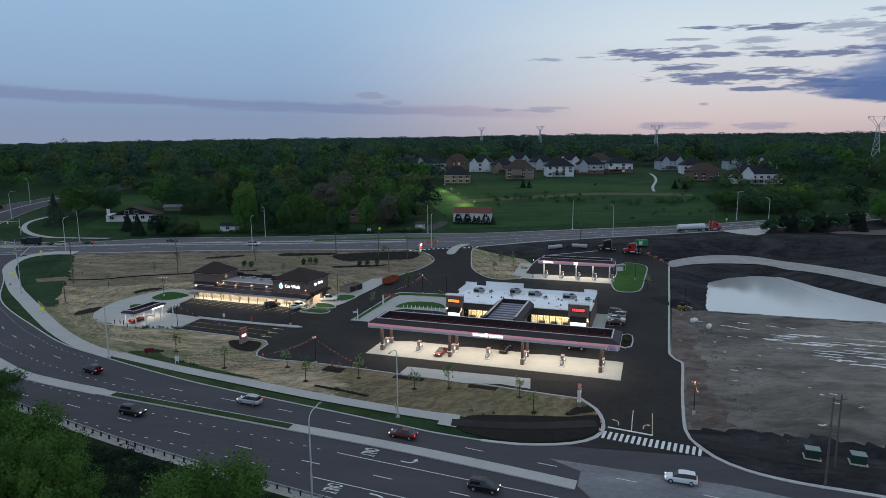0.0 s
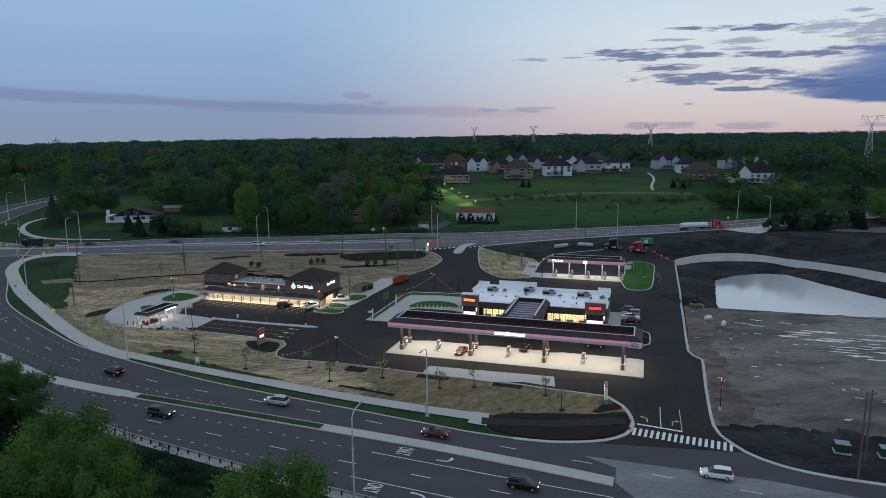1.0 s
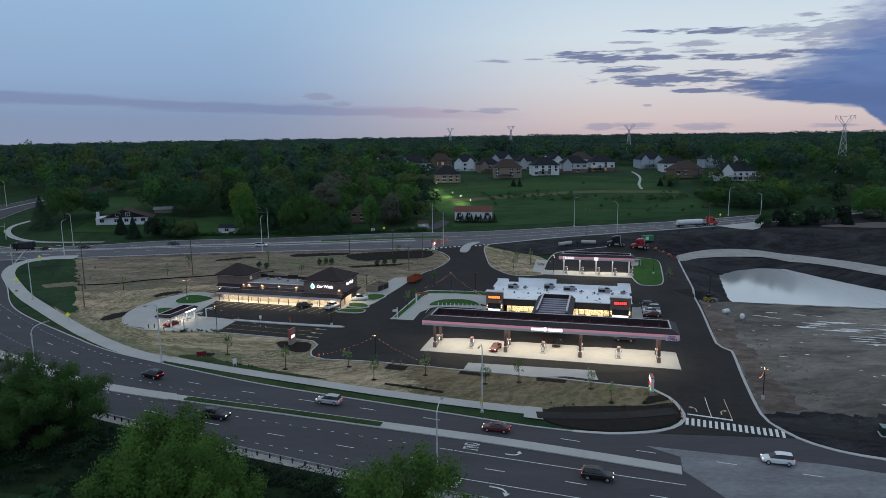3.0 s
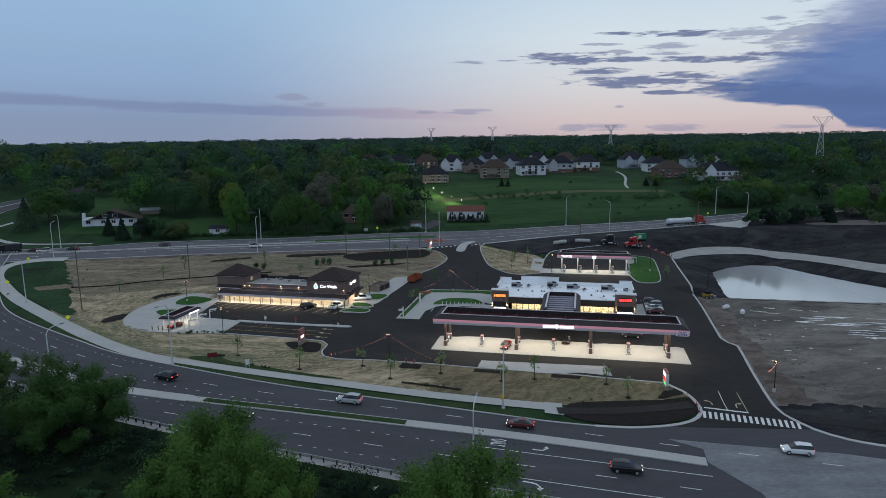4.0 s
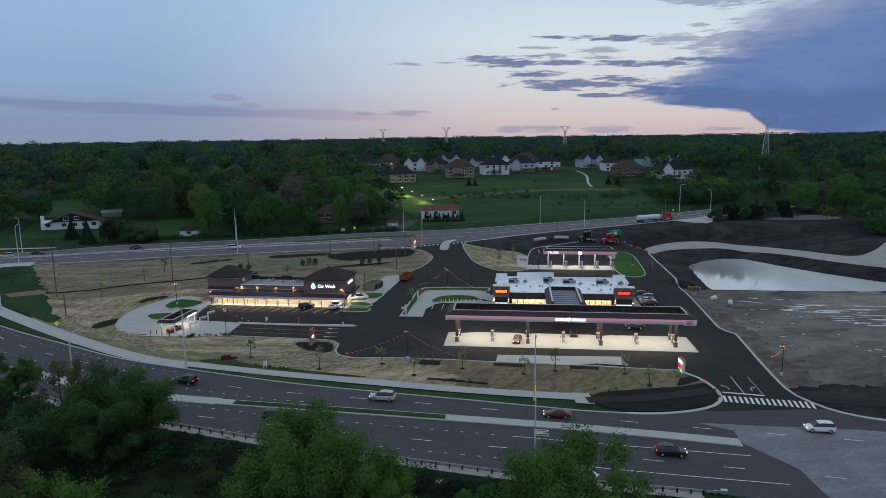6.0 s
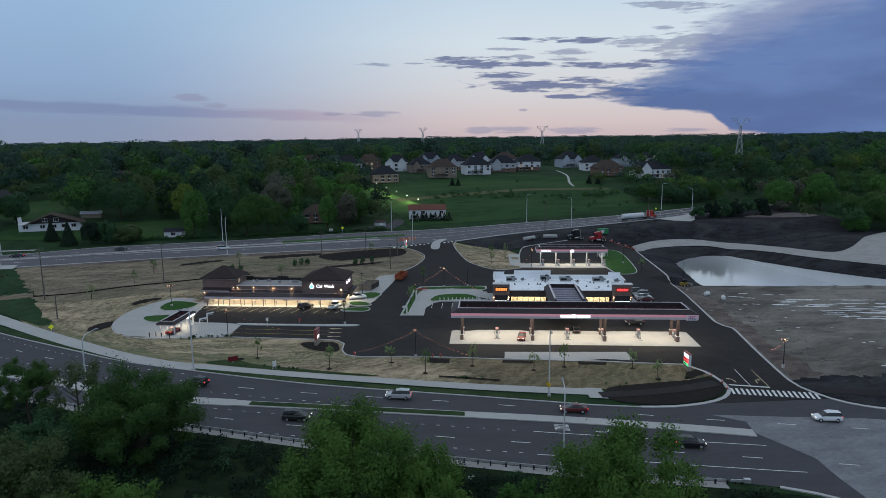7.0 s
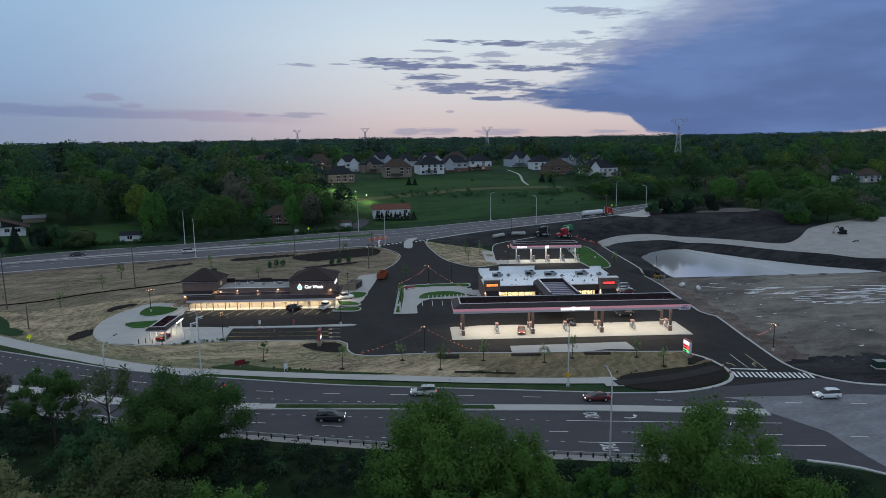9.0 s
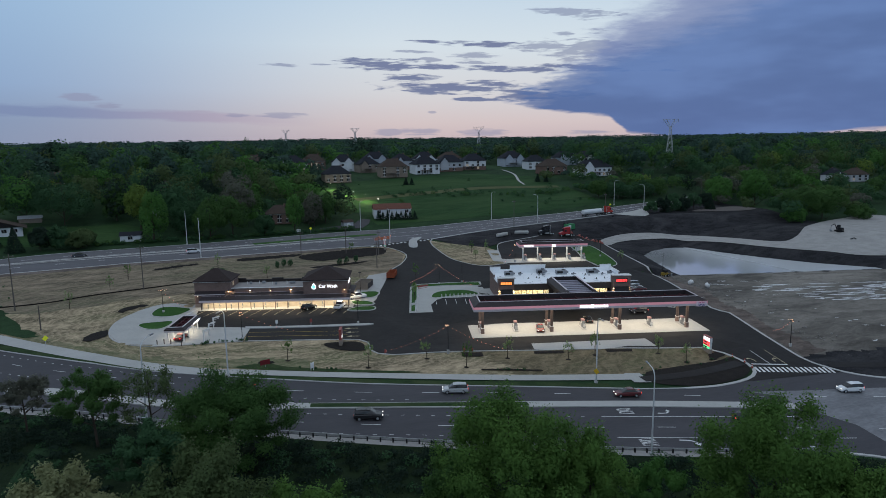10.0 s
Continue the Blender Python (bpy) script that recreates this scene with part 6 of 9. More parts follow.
def crown_points(rng, count, rx, rz, clumps, spread=0.36, inner=0.4, low=-0.6, floor=-9.0, whole=0.35):
    """Points and normals on the outside of many clumps that together make an uneven crown of half-width rx, half-height rz."""
    d = rng.normal(0, 1, (clumps, 3))
    d /= np.linalg.norm(d, axis=1)[:, None]
    d[:, 2] = np.where(d[:, 2] < low, -d[:, 2] * 0.6, d[:, 2])
    cc = d * (rng.uniform(inner, 0.80, clumps) if spread > 0.2 else rng.uniform(0.3, 0.98, clumps) ** 0.7)[:, None]
    cr = rng.uniform(0.6, 1.15, clumps) * spread
    ps, ns, have = [], [], 0
    weight = cr ** 2 / np.sum(cr ** 2)
    for _ in range(8):
        which = rng.choice(clumps, 2 * count, p=weight)
        n = rng.normal(0, 1, (2 * count, 3))
        n /= np.linalg.norm(n, axis=1)[:, None]
        loose = spread < 0.2
        p = cc[which] + n * (cr[which] * rng.uniform(0.35 if loose else 0.72, 1.35 if loose else 1.15, 2 * count))[:, None]
        if loose:
            up = d[which] + (0, 0, 0.8)
            p += up * (np.abs(rng.normal(0, 0.4, 2 * count)) * cr[which])[:, None]
        depth = np.linalg.norm(p[:, None, :] - cc[None], axis=2) / cr[None]
        depth[np.arange(2 * count), which] = 9
        keep = (depth.min(1) > (0.55 if loose else 0.86)) & ((n[:, 2] > -0.35) | (rng.random(2 * count) < 0.35))
        keep &= p[:, 2] > floor
        ps.append(p[keep])
        ns.append(n[keep])
        have += int(keep.sum())
        if have >= count:
            break
    p, n = np.concatenate(ps)[:count], np.concatenate(ns)[:count]
    out = n * (1.15 - 0.5 * whole) + whole * p + (0, 0, 0.15 + 0.15 * whole)
    out /= np.linalg.norm(out, axis=1)[:, None]
    return p * (rx, rx, rz), out


def quads_mesh(name, quads, materials, index=None):
    n = len(quads)
    me = bpy.data.meshes.new(name)
    me.vertices.add(4 * n)
    me.vertices.foreach_set("co", np.ascontiguousarray(quads[:, :, :3], dtype=np.float32).ravel())
    me.loops.add(4 * n)
    me.loops.foreach_set("vertex_index", np.arange(4 * n, dtype=np.int32))
    me.polygons.add(n)
    me.polygons.foreach_set("loop_start", np.arange(0, 4 * n, 4, dtype=np.int32))
    for m in materials:
        me.materials.append(m)
    if index is not None:
        me.polygons.foreach_set("material_index", np.asarray(index, dtype=np.int32))
    me.update(calc_edges=True)
    soft = me.attributes.new("custom_normal", "FLOAT_VECTOR", "POINT")
    soft.data.foreach_set("vector", np.ascontiguousarray(quads[:, :, 3:], dtype=np.float32).ravel())
    me.update()
    return me


def tree(name, x, y, tall, rx, low, leaves, size, material, label, seed, group="", clumps=26, category="tree", z=None, limbs=7, spread=0.30, whole=0.35):
    """A broad-leaved tree: trunk, limbs and a crown of leaf sprays."""
    rng = np.random.default_rng(seed)
    base = height(x, y) if z is None else z
    top = empty(name, pose(x, y, base, 0, 0, float(rng.uniform(0, 360))), label, category, group)
    bm = bmesh.new()
    r = max(0.03, tall * 0.016)
    lean = rng.normal(0, 0.02 * tall, 2)
    mid = (tall + low) / 2
    tube(bm, [(0, 0, -0.2), (lean[0] * 0.3, lean[1] * 0.3, low), (lean[0], lean[1], mid), (lean[0], lean[1], tall * 0.9)], [r * 1.3, r, r * 0.6, r * 0.15], 7)
    for k in range(limbs):
        a, h = rng.uniform(0, math.tau), low + (tall - low) * rng.uniform(0.0, 0.5)
        q = rx * rng.uniform(0.5, 0.8)
        tube(bm, [(lean[0] * 0.5, lean[1] * 0.5, h), (q * 0.5 * math.cos(a), q * 0.5 * math.sin(a), h + q * 0.35), (q * math.cos(a), q * math.sin(a), h + q * 0.75)], [r * 0.5, r * 0.3, r * 0.08], 5)
    part("trunk", bm, BARK, top, "grey-brown trunk with limbs")
    p, n = crown_points(rng, leaves, rx, (tall - low) / 2, clumps, spread, whole=whole)
    p += (lean[0], lean[1], mid)
    crown = new("crown", quads_mesh("crown", leaf_quads(rng, p, n, size, 0.55 if spread < 0.2 else 0.5), [material]))
    crown.parent = top
    return top


def spruce(name, x, y, tall, rx, material, label, seed, group="", category="evergreen tree", size=0.5, leaves=700):
    rng = np.random.default_rng(seed)
    top = empty(name, on_land(x, y), label, category, group)
    part("trunk", tube(bmesh.new(), [(0, 0, -0.2), (0, 0, tall * 0.95)], [tall * 0.018, 0.02], 6), BARK, top)
    h = rng.uniform(0.04, 1, leaves) ** 1.3
    a = rng.uniform(0, math.tau, leaves)
    rad = rx * (1 - h) * rng.uniform(0.55, 1.1, leaves) + 0.05
    p = np.stack([rad * np.cos(a), rad * np.sin(a), tall * h], 1)
    n = np.stack([np.cos(a), np.sin(a), np.full(leaves, 0.5)], 1)
    crown = new("crown", quads_mesh("crown", leaf_quads(rng, p, n, size), [material]))
    crown.parent = top
    return top


# the trees that the flight passes over
for k, (x, y, tall, rx, low, count, mi, label, clumps) in enumerate((
        (-77.0, 92.0, 11.6, 7.9, -2.4, 24000, 1, "large dense dark green leafy tree", 34),
        (-86, 84, 8.5, 4.2, 1.5, 6000, 0, "dark green leafy tree below the street", 18),
        (-50.2, 66.5, 15.8, 7.8, 0.5, 20000, 10, "broad mid-green tree in fresh leaf", 40),
        (-42.5, 62.5, 13.0, 4.8, 1.0, 10000, 10, "fresh green leafy tree on the slope", 26),
        (-55.4, 68, 9.6, 4.2, 1.0, 6000, 1, "mid-green leafy tree on the slope", 20),
        (-24.0, 56.5, 17.6, 7.4, 0.5, 20000, 10, "tall mid-green tree in fresh leaf", 32),
        (-19.5, 51.5, 14.0, 5.2, 1.0, 11000, 10, "fresh green leafy tree on the slope", 22),
        (-93.5, 101.9, 10.6, 4.3, 2.2, 6000, 1, "slender dark green tree beside the guardrail", 16),
        (-103, 109, 8.4, 3.6, 2.4, 3500, 4, "thin grey-brown tree just in leaf", 14),
        (-86.5, 100.5, 10.6, 4.6, 1.5, 1700, 3, "sparse airy tree with small grey-green leaves", 14),
        (-81, 63.4, 13.5, 5.6, 3.0, 9000, 3, "grey-olive tree below the flight", 24),
        (-92, 70, 9.8, 4.6, 2.5, 8000, 7, "pale grey-green leafy tree", 20),
        (-72.6, 61.5, 11.6, 5.0, 2.0, 9000, 10, "fresh green leafy tree on the slope", 20),
        (-66, 70, 4.6, 2.8, 0.4, 3000, 0, "low dark green bushy tree on the slope", 12),
        (-31, 66, 7.4, 3.4, 1.2, 4500, 2, "bright green young tree on the slope", 14))):
    tree("tree", x, y, tall, rx, low, int(count * 2.6), 0.26, LEAF[mi], label, 40 + k, "trees below the street", int(clumps * 3.3), spread=0.157, whole=0.5)

# weed greens darkened towards black for the shade of trees and dense growth
WEEDS = ground_mat("shade_dark_weeds", ((0.014, 0.030, 0.011), (0.007, 0.016, 0.006), (0.020, 0.034, 0.013), (0.010, 0.020, 0.008)), 1.4, bump=1.0)
low_edge = [(x + 1.2, y - 2.2) for x, y in STREET_S[3:]]
sheet("weedy_slope", smooth_line(low_edge, 4) + [(10, 24), (-60, 24), (-130, 40), (-175, 100)], 0.05, WEEDS, "weedy slope below the street, tree shade in its dark green", "ground", cell=6.0)
# low growth on the slope south of the guardrail
rng = np.random.default_rng(5)
parts_q, parts_i = [], []
for k in range(1100):
    x = rng.uniform(-125, 12)
    edge = float(np.interp(x, [p[0] for p in STREET_S], [p[1] for p in STREET_S]))
    y = edge - 3.0 - abs(rng.normal(0, 16))
    r = 0.5 + 1.5 * rng.random() ** 2
    p, n = crown_points(rng, int(120 * r), r, r * 0.55, 7, 0.6, whole=0.8)
    p += (x, y, height(x, y) + r * 0.22)
    parts_q.append(leaf_quads(rng, p, n, 0.27))
    parts_i.append(np.full(len(p), rng.choice([0, 0, 0, 0, 1])))
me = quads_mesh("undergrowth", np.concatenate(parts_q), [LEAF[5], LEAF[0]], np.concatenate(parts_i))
tagged(new("undergrowth", me), "dark green shrubs and weeds on the slope", "undergrowth", "", "stuff")


def wooded(x, y):
    """Whether woods stand there: not on the roads, the meadow, the lawns or among the houses."""
    if 296 < x < 352 and 284 < y < 331:
        return False
    road = float(np.interp(x, [p[0] for p in BACK_S], [p[1] for p in BACK_S]))
    if x > 172 and 226 < y < 300:
        return not (x < 192 and 256 < y < 276) and y > 226 + 0.1 * (x - 172) and not (abs(y - road - 6) < 12 and x < 190)
    if y < 284 or (x > 118 and y < 306 and x < 172):
        return False
    if -12 - 0.06 * (y - 290) < x < 124 and y < 388:
        return False
    if -46 < x < 225 and (430 if x < -13 else 378) < y < 468 and not (x > 178 and y < 430):
        return False
    if -172 < x < -92 and y < 314 or -92 <= x < -20 and y < 296 or abs(x + 45) < 9 and y < 314:
        return False
    if -109 < x < -92 and y < 308:
        return False
    if -160 < x < -138 and 395 < y < 428:
        return False
    if -186 < x < -160 and 312 < y < 352:
        return False
    if x < -172 and y < 306 or -252 < x < -192 and y < 365:
        return False
    return True


def woods(name, y0, y1, step, tall, wide, count, size, seed, label, tones, odds, gap=0.12):
    rng = np.random.default_rng(seed)
    qs, idx = [], []
    y = y0
    while y < y1:
        x = -0.80 * y - 40
        while x < 1.50 * y + 40:
            px, py = x + rng.uniform(-0.45, 0.45) * step, y + rng.uniform(-0.45, 0.45) * step
            x += step
            dense = -125 < px < -10 and 296 < py < 432
            if not wooded(px, py) or rng.random() < (0.03 if dense else gap + 0.22 * (noise.noise((px / 55, py / 55, 2.0)) > 0.28)):
                continue
            k = rng.uniform(0.5, 1.4) if size < 1.5 else rng.uniform(0.82, 1.18)
            h, r = tall * k * rng.uniform(0.85, 1.12), wide * k ** 0.7 * rng.uniform(0.8, 1.2)
            if px > 110 and py < 345:
                h, r = h * 0.72, r * 0.95
            if -62 < px < -4 and 290 < py < 432:
                h *= lerp_table(px, (-62, -46, -26, -10), (0.95, 0.88, 0.75, 0.60))
            if 118 < px < 215 and 320 < py < 381:
                h, r = h * 0.42, r * 0.7
            far = math.hypot(px, py)
            base = height(px, py) + 3.0 * noise.noise((px / 260, py / 260, 0)) * sm(420, 800, far)
            m = int(count * min(1.6, (r / wide) ** 2))
            p, n = crown_points(rng, m, r, h * 0.46, 12 if size < 1.5 else 7, 0.42 if size < 1.5 else 0.55, 0.42, -0.5, -9.0 if size < 1.5 else -0.1, 0.95)
            m = len(p)
            if size >= 1.5:
                p[:, 2] = np.minimum(p[:, 2], h * (0.34 + 0.25 * np.maximum(0, p[:, 2] / h - 0.34)))
            p += (px, py, base + h * 0.54)
            qs.append(leaf_quads(rng, p, n, size, 0.35 if size < 1.5 else 0.1, False))
            patch = 0.5 + 0.5 * noise.noise((px / 70, py / 70, 5.0))
            w = np.array(odds) * np.where(np.arange(len(odds)) == 2, 2 * patch, 1)
            idx.append(np.full(m, rng.choice(len(tones), p=w / w.sum())))
        y += step
    me = quads_mesh(name, np.concatenate(qs), [LEAF[i] for i in tones], np.concatenate(idx))
    return tagged(new(name, me), label, "woods", "", "stuff")


woods("woods", 226, 372, 9.8, 15.0, 5.7, 470, 0.85, 21, "dense mixed green woods in spring leaf", (0, 1, 2, 3, 4, 5, 6), (0.32, 0.25, 0.14, 0.17, 0.05, 0.065, 0.005), 0.20)
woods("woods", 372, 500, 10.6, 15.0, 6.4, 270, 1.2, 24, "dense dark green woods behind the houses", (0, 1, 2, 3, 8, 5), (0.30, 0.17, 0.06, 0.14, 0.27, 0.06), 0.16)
# distant woods use the leaf tones with haze mixed into them
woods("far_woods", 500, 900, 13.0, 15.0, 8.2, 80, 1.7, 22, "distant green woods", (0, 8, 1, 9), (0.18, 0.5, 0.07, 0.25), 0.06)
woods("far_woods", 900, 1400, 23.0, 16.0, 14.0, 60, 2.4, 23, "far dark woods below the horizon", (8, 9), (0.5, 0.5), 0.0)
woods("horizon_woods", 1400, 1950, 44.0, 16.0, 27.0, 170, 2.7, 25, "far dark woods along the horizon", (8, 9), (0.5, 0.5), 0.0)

# trees that stand out beyond the road
for k, (x, y, tall, rx, low, mi, label) in enumerate((
        (-95.6, 282, 20.5, 5.8, 1.0, 2, "tall oval light green tree"),
        (-101.5, 302, 18.0, 6.4, 3.0, 6, "yellow-leaved tree behind a green one"),
        (-181.6, 300, 16.5, 9.4, 1.0, 1, "round green tree by the crossing"),
        (-169, 305, 14.5, 6.2, 1.5, 0, "dark green tree beside the white house"),
        (-131, 314, 17.5, 11.5, 2.2, 0, "broad dark green tree by the lawn"),
        (-75, 283, 17.5, 7.0, 1.0, 1, "mid-green tree at the road edge"),
        (-66, 284, 18.0, 7.2, 1.0, 1, "mid-green tree at the road edge"),
        (-84, 290, 14.0, 5.6, 1.0, 0, "dark green tree among others"),
        (-63, 298, 19.0, 8.0, 4.0, 4, "grey-brown tree just in leaf"),
        (-53.5, 284, 9.0, 4.4, 0.6, 0, "small dark green tree at the road edge"),
        (-41.5, 283.5, 17.5, 4.3, 1.0, 2, "fresh green slender tree at the road edge"),
        (-31.5, 291, 15.5, 5.6, 1.5, 4, "grey-brown tree near the brick house"),
        (-26, 295, 14.0, 5.4, 1.0, 1, "green tree at the meadow edge"),
        (-33, 300, 10.0, 4.6, 0.5, 0, "dark tree beside the brick house"),
        (-119.8, 279, 8.2, 6.4, 0.6, 3, "low round olive-green tree"),
        (-133.5, 278, 8.6, 4.6, 0.4, 5, "dark dense tree at the road edge"),
        (-127.5, 279, 9.4, 4.4, 0.4, 0, "dark green tree at the road edge"),
        (-146, 322, 17.0, 8.5, 2.0, 0, "dark green tree behind the house"),
        (-112, 318, 15.0, 6.5, 2.0, 1, "mid-green tree behind the lawn"),
        (-89, 309, 18.0, 6.8, 2.0, 0, "dark green tree near the shed"),
        (189, 232, 17.5, 11.0, 0.5, 1, "broad round green tree beyond the field"),
        (204, 234, 16.5, 10.0, 0.5, 1, "broad round green tree beyond the field"),
        (178, 228, 9.0, 6.0, 0.4, 2, "low round green tree by the track"),
        (185, 281, 15.5, 7.4, 0.8, 2, "round fresh green tree beyond the field"),
        (201, 272, 19.5, 9.2, 0.8, 2, "tall round fresh green tree"),
        (216, 224, 8.0, 6.8, 0.5, 1, "low round green tree by the track"),
        (137, 304, 11.0, 9.4, 0.8, 0, "broad dark green tree beyond the road"),
        (127, 309, 10.0, 6.4, 0.8, 1, "green tree beyond the road"),
        (151, 303, 10.0, 7.0, 0.8, 0, "dark green tree beyond the road"),
        (163, 308, 11.0, 7.5, 0.8, 1, "green tree beyond the road"))):
    tree("tree", x, y, tall, rx, low - (2.4 if low < 3.5 else 0.5), int(140 * rx * math.sqrt(tall) + 1200), 0.6, LEAF[mi], label, 90 + k, "trees beyond the road", 44, spread=0.31, whole=0.7)
for k, (x, y, tall, rx) in enumerate(((128, 266, 6.5, 4.0), (135, 267, 8.0, 4.6), (142, 267, 9.6, 4.8), (149, 269, 8.6, 4.8), (157, 269, 9.2, 5.0), (165, 270, 8.2, 4.6))):
    tree("evergreen_tree", x, y, tall, rx, -1.0, 3200, 0.5, (LEAF[0], LEAF[5])[k % 2], "dark rounded evergreen by the soil bank", 500 + k, "evergreens by the soil bank", 20, "evergreen tree", whole=0.6)
for k, (x, y, tall) in enumerate(((-149, 283, 8.0), (-140.9, 276, 9.5), (-184, 286, 15.0), (137, 266, 8.2), (147, 266.5, 7.4), (165, 266, 7.4), (36.5, 372, 4.5), (40, 371.5, 4.0), (121, 366, 5), (126, 364, 4.5))):
    spruce("spruce", x, y, tall, tall * 0.36, LEAF[5], "dark dense conifer beyond the road", 140 + k, "conifers beyond the road", size=0.45, leaves=2300)

# scattered shrubs of the hill meadow, hedge along the road
rng = np.random.default_rng(9)
qs, ii = [], []
for k in range(205):
    if k < 110:
        x, y, r = rng.uniform(-118, -14), 281.5 + rng.normal(0, 0.5), rng.uniform(0.7, 1.5)
        y += max(0, 0.03 * (x + 60))
    elif k < 170:
        x, r = rng.uniform(0, 125), rng.uniform(0.8, 2.4)
        y = 335 + 8 * math.sin(x / 20) + rng.normal(0, 3)
    else:
        x, y, r = rng.uniform(-5, 125), rng.uniform(292, 380), rng.uniform(0.4, 1.3)
    if k >= 110 and x < 15 and 320 < y < 376:
        continue
    p, n = crown_points(rng, int(110 * r), r, r * 0.8, 6, 0.6)
    p += (x, y, height(x, y) + r * 0.5)
    qs.append(leaf_quads(rng, p, n, 0.36))
    ii.append(np.full(len(p), rng.choice([0, 0, 1])))
me = quads_mesh("shrubs", np.concatenate(qs), LEAF[:4], np.concatenate(ii))
tagged(new("shrubs", me), "dark shrubs and hedges on the meadow", "shrubs", "", "stuff")
MEADOW = ground_mat("hill_meadow", ((0.030, 0.074, 0.023), (0.017, 0.046, 0.014), (0.043, 0.084, 0.027), (0.022, 0.050, 0.017)), 0.4, (0.5, 1.6, 1))
sheet("hill_meadow", [(-4, 288), (40, 288), (100, 292), (124, 300), (128, 340), (126, 384), (90, 402), (40, 392), (-8, 384), (-9, 330)], 0.12, MEADOW, "green sloping hill meadow", "meadow", cell=6.0)
bm = ribbon(bmesh.new(), smooth_line([(-2, 338), (30, 344), (70, 352), (100, 350), (124, 346)], 5), -3.5, 3.5, 0.2, None)
tagged(part("dry_grass", bm, mat("dry_grass_band", (0.105, 0.115, 0.050), 0.95, 0.4, 0.3, 0.5)), "band of drier yellowish grass", "grass", "", "structure")
bm = ribbon(bmesh.new(), smooth_line([(123, 421), (121, 405), (117, 388), (110, 370), (107, 357)], 4), -0.75, 0.75, 0.3, None)
tagged(part("hill_path", bm, CONCRETE), "pale path up the hill meadow", "path", "", "structure")
sheet("clearing", [(-188, 310), (-160, 312), (-158, 350), (-172, 358), (-190, 350)], 0.12, MEADOW, "open grass clearing between trees", "lawn", cell=6.0)
sheet("house_lawn", [(-170, 283), (-104, 283), (-96, 300), (-110, 312), (-170, 308)], 0.1, MEADOW, "mown lawn of the white house", "lawn", cell=6.0)
# brighter green laid along the lamps, adding to their pool of light
sheet("house_lawn", [(-12, 374), (-5, 359), (3, 339), (8.5, 326), (2, 311), (-8, 311), (-16, 335), (-19, 362)], 0.16, LAWN, "lamp-lit lawn beside the drive, part of the glow in its green", "lawn", cell=6.0)


SIDING = mat("white_siding", (0.70, 0.71, 0.73), 0.8, 0.15, 1.0)
SIDING_GREY = mat("grey_siding", (0.46, 0.47, 0.50), 0.8, 0.15, 1.0)
SIDING_BLUE = mat("blue_grey_siding", (0.42, 0.46, 0.52), 0.8, 0.15, 1.0)
HOUSE_BRICK = mat("house_brick", (0.20, 0.13, 0.105), 0.9, 0.3, 2.0)
HOUSE_STONE = mat("house_stone", (0.27, 0.22, 0.18), 0.9, 0.3, 2.0)
SHINGLE_BLACK = mat("charcoal_shingles", (0.026, 0.028, 0.036), 0.9, 0.3, 2.0)
SHINGLE_BROWN = mat("brown_house_shingles", (0.075, 0.055, 0.045), 0.9, 0.3, 2.0)
SHINGLE_RED = mat("red_roof_shingles", (0.17, 0.075, 0.055), 0.9, 0.3, 2.0)


def gable_roof(bm, w, d, z, rise, over=0.4):
    a, b = w / 2 + over, d / 2 + over
    e = [bm.verts.new(p) for p in ((-a, -b, z), (a, -b, z), (a, b, z), (-a, b, z), (-a, 0, z + rise), (a, 0, z + rise))]
    for f in ((0, 1, 5, 4), (2, 3, 4, 5), (0, 4, 3), (1, 2, 5), (3, 2, 1, 0)):
        bm.faces.new([e[i] for i in f])
    bmesh.ops.recalc_face_normals(bm, faces=bm.faces[:])
    return bm


